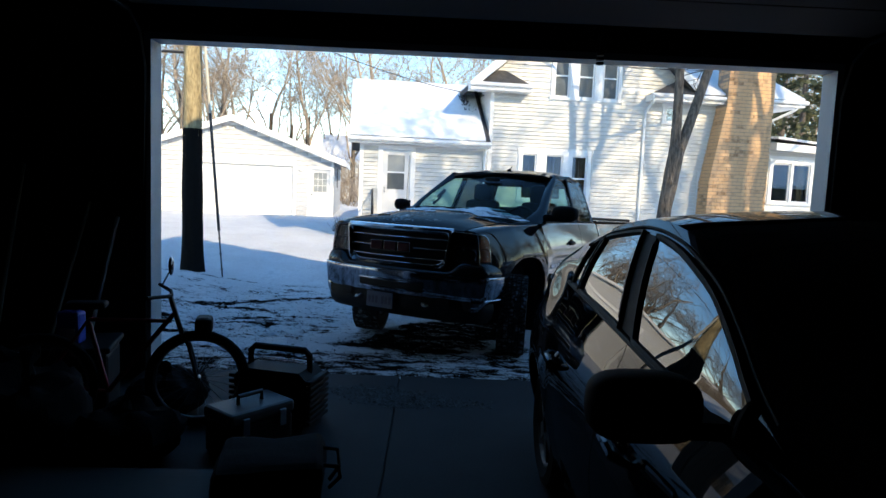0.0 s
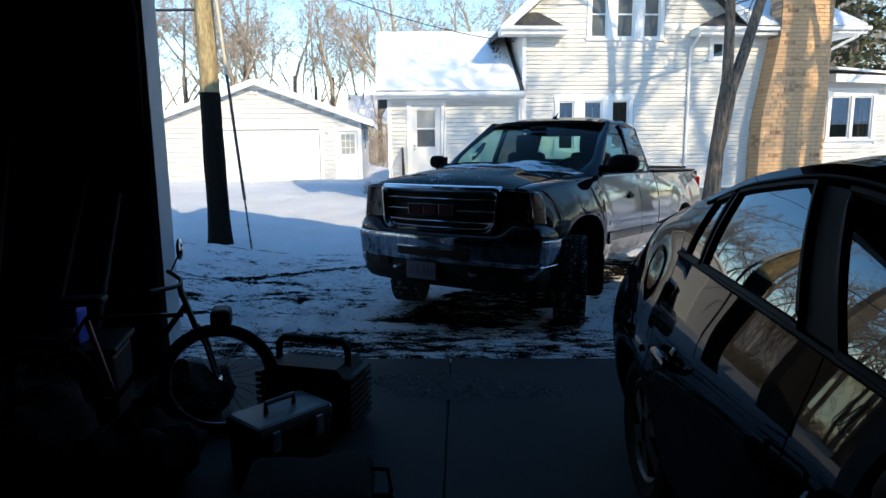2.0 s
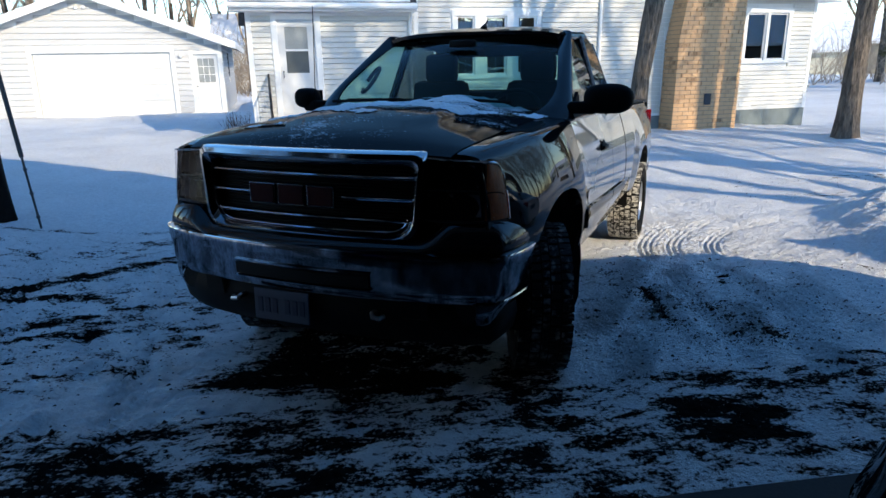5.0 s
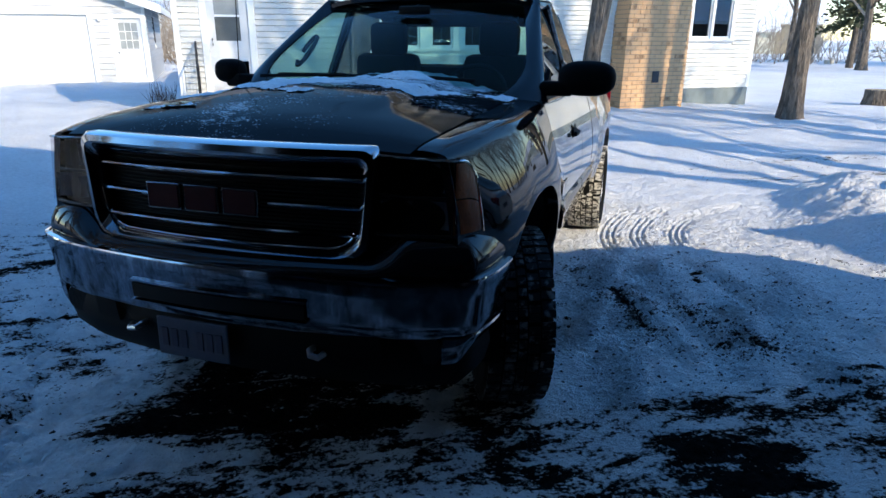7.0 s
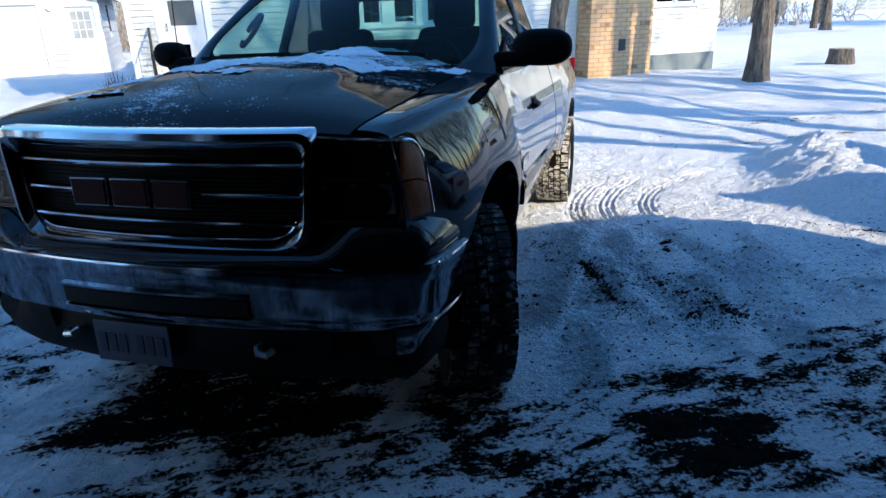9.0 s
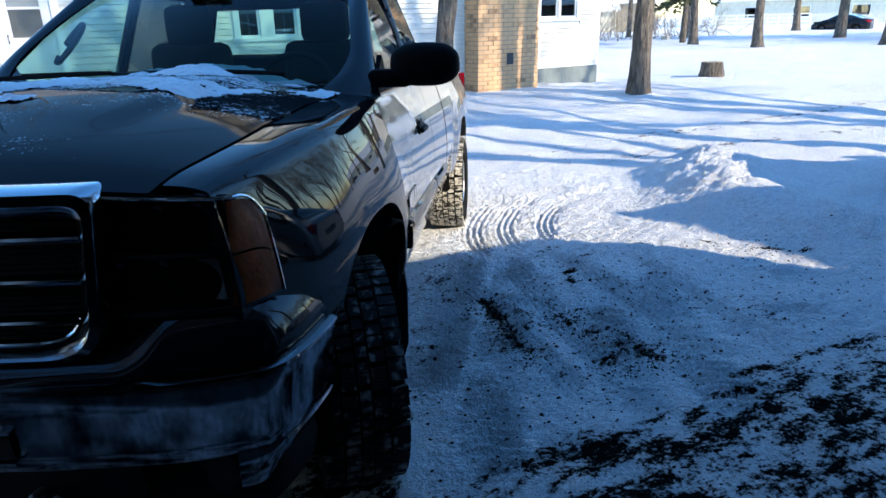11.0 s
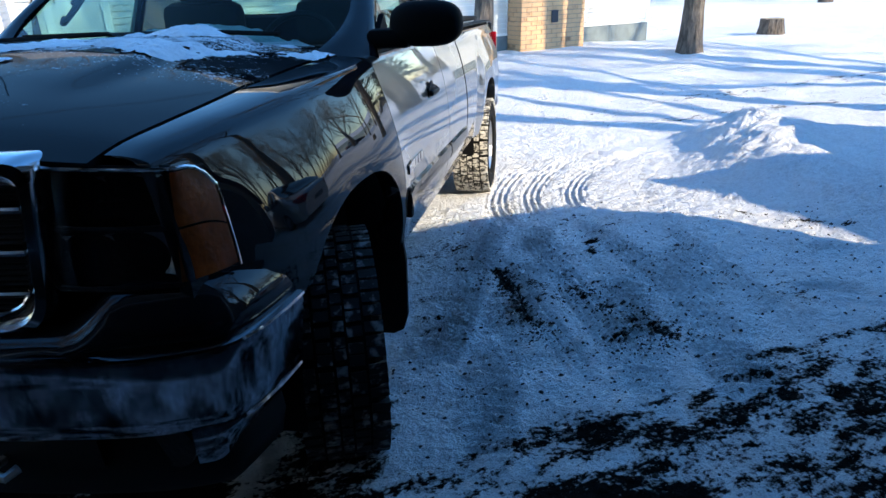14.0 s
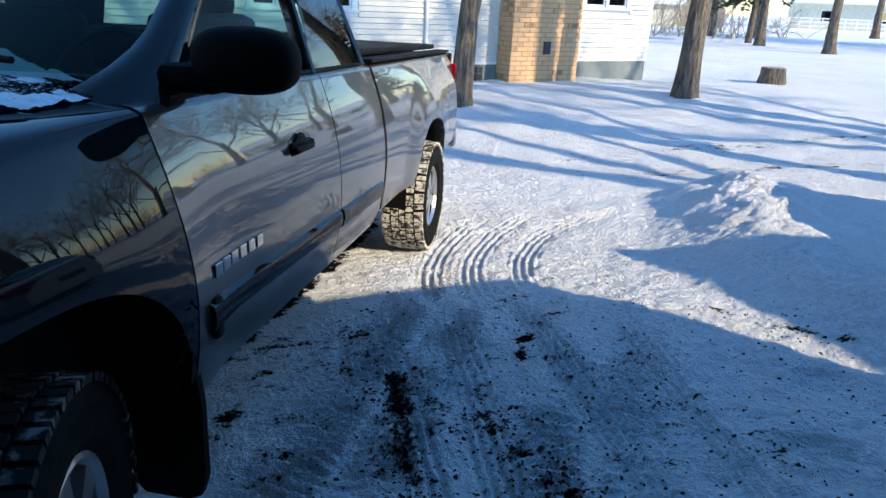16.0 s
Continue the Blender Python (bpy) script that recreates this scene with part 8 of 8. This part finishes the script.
    # rear and front closing faces
    for y in (0.0, L):
        half = [(side_x(y, z), z) for z in np.linspace(0.24, ZM, 8)]
        half += [quarter(y, k / 8) for k in range(1, 9)] if y < 1 else [(side_x(y, z), z) for z in np.linspace(ZM, belt(y), 4)][1:]
        A = [(-x, y, z) for x, z in half] + [(x, y, z) for x, z in half[::-1]]
        bm.faces.new([bm.verts.new(q) for q in A])
    P("bumper", bm, paint, smooth=False)
    bm = cube(-0.24, 0.24, -0.012, 0.0, 0.60, 0.76, 0.004)
    P("number_plate", bm, M_PLATE, smooth=False)
    bm = cube(-0.72, 0.72, 0.25, L - 0.25, 0.22, 0.9)
    P("underbody", bm, M_BLACK, smooth=False)
    return root


def side_glass_mat():
    m = mat("tinted_car_window", (0.003, 0.0035, 0.004), 0.0, var=0.1, bump=0.0, spec=0.8)
    m.node_tree.nodes["Principled BSDF"].inputs["IOR"].default_value = 1.6
    return m


M_SIDEGLASS = side_glass_mat()
sedan(pose(4.06, -0.80, 0, 0, 0, 180), M_CARPAINT, "black four-door saloon parked nose-in in the garage")
sedan(pose(9.05, 2.35, -0.13, 0, 0, -112), M_SILVER, "silver saloon parked in the snow beside the drive", dark=False)
for x, y, rz, pm, lab in ((64, 38, 20, M_PAINT, "dark saloon parked far across the lawn"), (70, 41.5, 20, M_SILVER, "pale saloon parked far across the lawn")):
    sedan(pose(x, y, -0.35, 0, 0, rz), pm, lab)


# ---- things in the garage ----
def bicycle():
    """An upturned-looking bike leaning by the doorway: front wheel, fork, lamp, bars."""
    root = thing("bicycle", pose(1.18, -1.20, 0, 0, 0, 15) @ Matrix.Scale(0.82, 4), "dark bicycle with a dull red frame, leaning by the doorway", "bicycle")
    r0 = 0.335
    for cx, nm in ((0.0, "front"), (-1.02, "rear")):
        bm = bmesh.new()
        n = 44
        tube(bm, [(cx + r0 * math.cos(a), 0, r0 + 0.03 + r0 * math.sin(a)) for a in np.linspace(0, 2 * math.pi, n + 1)], 0.030, 8)
        w = part("tyre", bm, M_RUBBER, root)
        bm = bmesh.new()
        tube(bm, [(cx + 0.295 * math.cos(a), 0, r0 + 0.03 + 0.295 * math.sin(a)) for a in np.linspace(0, 2 * math.pi, n + 1)], 0.012, 6)
        cyl(bm, (cx, -0.04, r0 + 0.03), (cx, 0.04, r0 + 0.03), 0.022, n=10)
        part("rim", bm, M_STEEL, w)
        bm = bmesh.new()
        for k in range(24):
            a = 2 * math.pi * k / 24
            cyl(bm, (cx + 0.02 * math.cos(a + 0.6), 0.02 * (-1) ** k, r0 + 0.03 + 0.02 * math.sin(a + 0.6)), (cx + 0.29 * math.cos(a), 0, r0 + 0.03 + 0.29 * math.sin(a)), 0.0015, n=4)
        part("spokes", bm, M_STEEL, w)
    bm = bmesh.new()
    hd, bb, st = Vector((-0.16, 0, 0.86)), Vector((-0.60, 0, 0.30)), Vector((-0.72, 0, 0.82))
    for a, b, q in ((hd, bb, 0.018), (bb, st, 0.016), (hd - Vector((0.02, 0, 0.06)), st, 0.015), (st, Vector((-1.02, 0.05, 0.365)), 0.010), (st, Vector((-1.02, -0.05, 0.365)), 0.010), (bb, Vector((-1.02, 0.05, 0.365)), 0.010), (bb, Vector((-1.02, -0.05, 0.365)), 0.010)):
        cyl(bm, a, b, q, n=10)
    part("frame", bm, M_REDP, root, "dull red bicycle frame")
    bm = bmesh.new()
    for s in (-0.05, 0.05):
        tube(bm, [(0, s, 0.365), (-0.06, s, 0.62), (-0.11, s, 0.72)], 0.012, 8)
    cyl(bm, (-0.11, 0, 0.70), (-0.19, 0, 0.98), 0.018, n=10)
    part("fork", bm, M_GREY, root)
    bm = bmesh.new()
    tube(bm, [(-0.30, -0.30, 1.02), (-0.20, -0.12, 1.0), (-0.18, 0, 0.99), (-0.20, 0.12, 1.0), (-0.30, 0.30, 1.02)], 0.013, 8)
    part("handlebar", bm, M_BLACK, root)
    bm = bmesh.new()
    box(bm, -0.86, -0.60, -0.07, 0.07, 0.90, 0.95, 0.02)
    part("saddle", bm, M_BLACK, root)
    bm = bmesh.new()
    bmesh.ops.create_uvsphere(bm, u_segments=16, v_segments=10, radius=0.06, matrix=Matrix.Translation((-0.22, 0.30, 1.16)) @ Matrix.Diagonal((0.35, 1, 1.2, 1)))
    cyl(bm, (-0.28, 0.28, 1.02), (-0.23, 0.30, 1.12), 0.006, n=6)
    part("bar_mirror", bm, M_CHROME, root)
    bm = bmesh.new()
    box(bm, -0.02, 0.10, -0.09, 0.09, 0.70, 0.83, 0.03)
    part("basket_lamp", bm, M_BLACK, root)
    return root


bicycle()
def radio():
    root = thing("jobsite_radio", pose(1.63, -1.02, 0, 0, 0, -14), "black rugged jobsite radio with a top handle", "radio")
    bm = bmesh.new()
    prism(bm, [(-0.22, 0.0), (0.22, 0.0), (0.25, 0.05), (0.24, 0.30), (0.19, 0.35), (-0.19, 0.35), (-0.24, 0.30), (-0.25, 0.05)], -0.13, 0.13)
    part("body", bm, M_BLACK, root)
    bm = bmesh.new()
    tube(bm, [(-0.20, 0, 0.32), (-0.20, 0, 0.43), (-0.17, 0, 0.46), (0.17, 0, 0.46), (0.20, 0, 0.43), (0.20, 0, 0.32)], 0.022, 8)
    part("handle", bm, M_BLACK, root)
    bm = bmesh.new()
    for k in range(14):
        a = -0.14 + k * 0.02
        tube(bm, [(a, -0.015, 0.375), (a + 0.012, 0.0, 0.39)], 0.005, 5)
    part("grip_ribs", bm, M_STEEL, root)
    for s in (-1, 1):
        for k in range(8):
            part("guard_rib", cube(s * 0.255 - 0.02, s * 0.255 + 0.02, -0.14, 0.14, 0.03 + k * 0.036, 0.055 + k * 0.036, 0.006), M_BLACK, root)
    for k in range(9):
        bm = bmesh.new()
        tube(bm, [(-0.16 + k * 0.04, 0.03, 0.365), (-0.16 + k * 0.04, 0.11, 0.352)], 0.004, 5)
        part("rack_wire", bm, M_STEEL, root)
    bm = bmesh.new()
    tube(bm, [(-0.18, 0.11, 0.36), (0.18, 0.11, 0.36)], 0.005, 5)
    part("rack_rail", bm, M_STEEL, root)
    return root


radio()


def tool_case():
    root = thing("tool_case", pose(1.57, -1.47, 0, 0, 0, 50) @ Matrix.Scale(0.85, 4), "black hard case with a grey lid and steel latches", "case")
    part("body", cube(-0.24, 0.24, -0.15, 0.15, 0.0, 0.22, 0.02), M_BLACK, root)
    part("lid", cube(-0.25, 0.25, -0.16, 0.16, 0.225, 0.31, 0.025), M_GREY, root, "grey lid")
    bm = bmesh.new()
    tube(bm, [(-0.09, 0, 0.30), (-0.09, 0, 0.365), (0.09, 0, 0.365), (0.09, 0, 0.30)], 0.016, 8)
    part("handle", bm, M_GREY, root)
    for s in (-0.14, 0.14):
        part("latch", cube(s - 0.025, s + 0.025, -0.175, -0.155, 0.16, 0.27, 0.004), M_STEEL, root)
    return root


tool_case()


def canvas_bag():
    root = thing("canvas_bag", pose(1.84, -2.06, 0, 0, 0, 10), "slumped black canvas bag on the floor", "bag")
    bm = cube(-0.25, 0.25, -0.22, 0.22, 0.0, 0.24, 0.05)
    bmesh.ops.subdivide_edges(bm, edges=bm.edges[:], cuts=3, use_grid_fill=True)
    rr = random.Random(4)
    for v in bm.verts:
        n = noise.noise(v.co * 6)
        v.co += v.co.normalized() * n * 0.035
        v.co.z = max(0, v.co.z)
    part("sack", bm, M_BAG, root, smooth=True)
    for s in (-1, 1):
        bm = bmesh.new()
        tube(bm, [(0.24, s * 0.10, 0.20), (0.31, s * 0.10, 0.19), (0.32, s * 0.06, 0.12), (0.27, s * 0.04, 0.06)], 0.010, 6)
        part("strap", bm, M_BAG, root)
    return root


canvas_bag()


def sack(x, y, w, h, seed):
    root = thing("rubbish_sack", pose(x, y, 0, 0, 0, seed * 40), "slumped black sack among the garage clutter", "sack", "black sacks")
    bm = bmesh.new()
    bmesh.ops.create_uvsphere(bm, u_segments=28, v_segments=18, radius=1)
    for v in bm.verts:
        q = v.co.copy()
        n = 1 + 0.22 * noise.noise(q * 2.2 + Vector((seed, 0, 0))) + 0.07 * noise.noise(q * 7)
        v.co = Vector((q.x * w * n, q.y * w * 0.8 * n, max(0, (q.z * 0.5 + 0.42) * h * n)))
    part("bag", bm, M_BAG, root, smooth=True)
    bm = bmesh.new()
    tube(bm, [(0, 0, h * 0.86), (0.02, 0.01, h * 0.98), (0.06, 0.03, h * 1.05)], [0.05, 0.022, 0.045], 9)
    part("tied_neck", bm, M_BAG, root, smooth=True)


for a in ((0.92, -0.98, 0.27, 0.30, 6), (0.98, -1.72, 0.30, 0.34, 1), (0.50, -1.75, 0.34, 0.52, 2), (0.15, -1.65, 0.30, 0.62, 4)):
    sack(*a)


def long_tools():
    r2 = random.Random(8)
    for k, (x0, x1, h, m, lab, cat) in enumerate(((-0.30, -0.36, 1.55, M_HANDLE, "pale wooden rake handle leaning on the wall", "rake"), (-0.05, 0.10, 1.30, M_HANDLE, "wooden shovel handle leaning on the wall", "shovel"), (0.18, 0.30, 1.2, M_STEEL, "thin steel rod leaning on the wall", "rod"))):
        root = thing(cat, pose(0, 0, 0), lab, cat)
        bm = bmesh.new()
        tube(bm, [(x0, -0.9 + 0.1 * k, 0.02), (x1, -0.36, h)], 0.014, 8)
        part("shaft", bm, m, root)
        bm = bmesh.new()
        box(bm, x0 - 0.10, x0 + 0.10, -0.95 + 0.1 * k, -0.88 + 0.1 * k, 0.0, 0.03 if k != 1 else 0.25, 0.006)
        part("head", bm, M_IRON, root)
    root = thing("storage_tub", pose(0.30, -1.05, 0, 0, 0, 15), "dark plastic tub with a blue jug standing on it", "tub")
    part("body", cube(-0.28, 0.28, -0.2, 0.2, 0, 0.42, 0.03), M_BLACK, root)
    part("lid", cube(-0.30, 0.30, -0.22, 0.22, 0.424, 0.46, 0.012), M_BLACK, root)
    root = thing("jug", pose(0.36, -1.08, 0.46), "blue plastic jug with a pale label", "jug")
    bm = bmesh.new()
    box(bm, -0.07, 0.07, -0.05, 0.05, 0, 0.20, 0.02)
    cyl(bm, (0.03, 0, 0.19), (0.03, 0, 0.25), 0.025, 0.02, 12)
    part("body", bm, M_BLUE, root)
    part("label", cube(-0.04, 0.05, -0.056, -0.052, 0.03, 0.10), M_TRIM, root)


long_tools()
root = thing("plywood_sheet", pose(1.15, -2.6, 0.0, 0, 0, 2), "pale plywood sheet lying on low blocks", "board")
part("sheet", cube(-0.62, 0.50, -0.55, 0.56, 0.10, 0.118, 0.002), M_PLY, root)
for s in (-0.5, 0.40):
    part("block", cube(s - 0.05, s + 0.05, -0.4, 0.4, 0.0, 0.10, 0.004), M_WOOD, root)


def debris():
    """Wet dirt and slush fallen from a car on the slab."""
    rr = random.Random(12)
    V, F = [], []
    for k in range(3000):
        x, y = rr.gauss(2.42, 0.14), rr.gauss(-0.56, 0.07)
        if rr.random() < 0.25:
            x, y = rr.gauss(2.05, 0.14), rr.gauss(-0.42, 0.06)
        if rr.random() < 0.12:
            x, y = rr.gauss(2.75, 0.12), rr.gauss(-0.62, 0.04)
        s = abs(rr.gauss(0, 0.009)) + 0.003
        a = rr.uniform(0, 6.28)
        n = len(V)
        for q in range(5):
            b = a + q * 1.2566
            V.append((x + s * rr.uniform(0.7, 1.5) * math.cos(b), y + s * rr.uniform(0.7, 1.3) * math.sin(b), 0.001))
        V.append((x + s * rr.uniform(-0.4, 0.4), y + s * rr.uniform(-0.4, 0.4), s * rr.uniform(0.3, 0.8)))
        for q in range(5):
            F.append((n + q, n + (q + 1) % 5, n + 5))
    me = bpy.data.meshes.new("slush_debris")
    me.from_pydata(V, [], F)
    me.materials.append(M_DIRT)
    tagged(new("slush_debris", me), "dark wet dirt and slush heap on the slab", "dirt", kind="stuff")


debris()
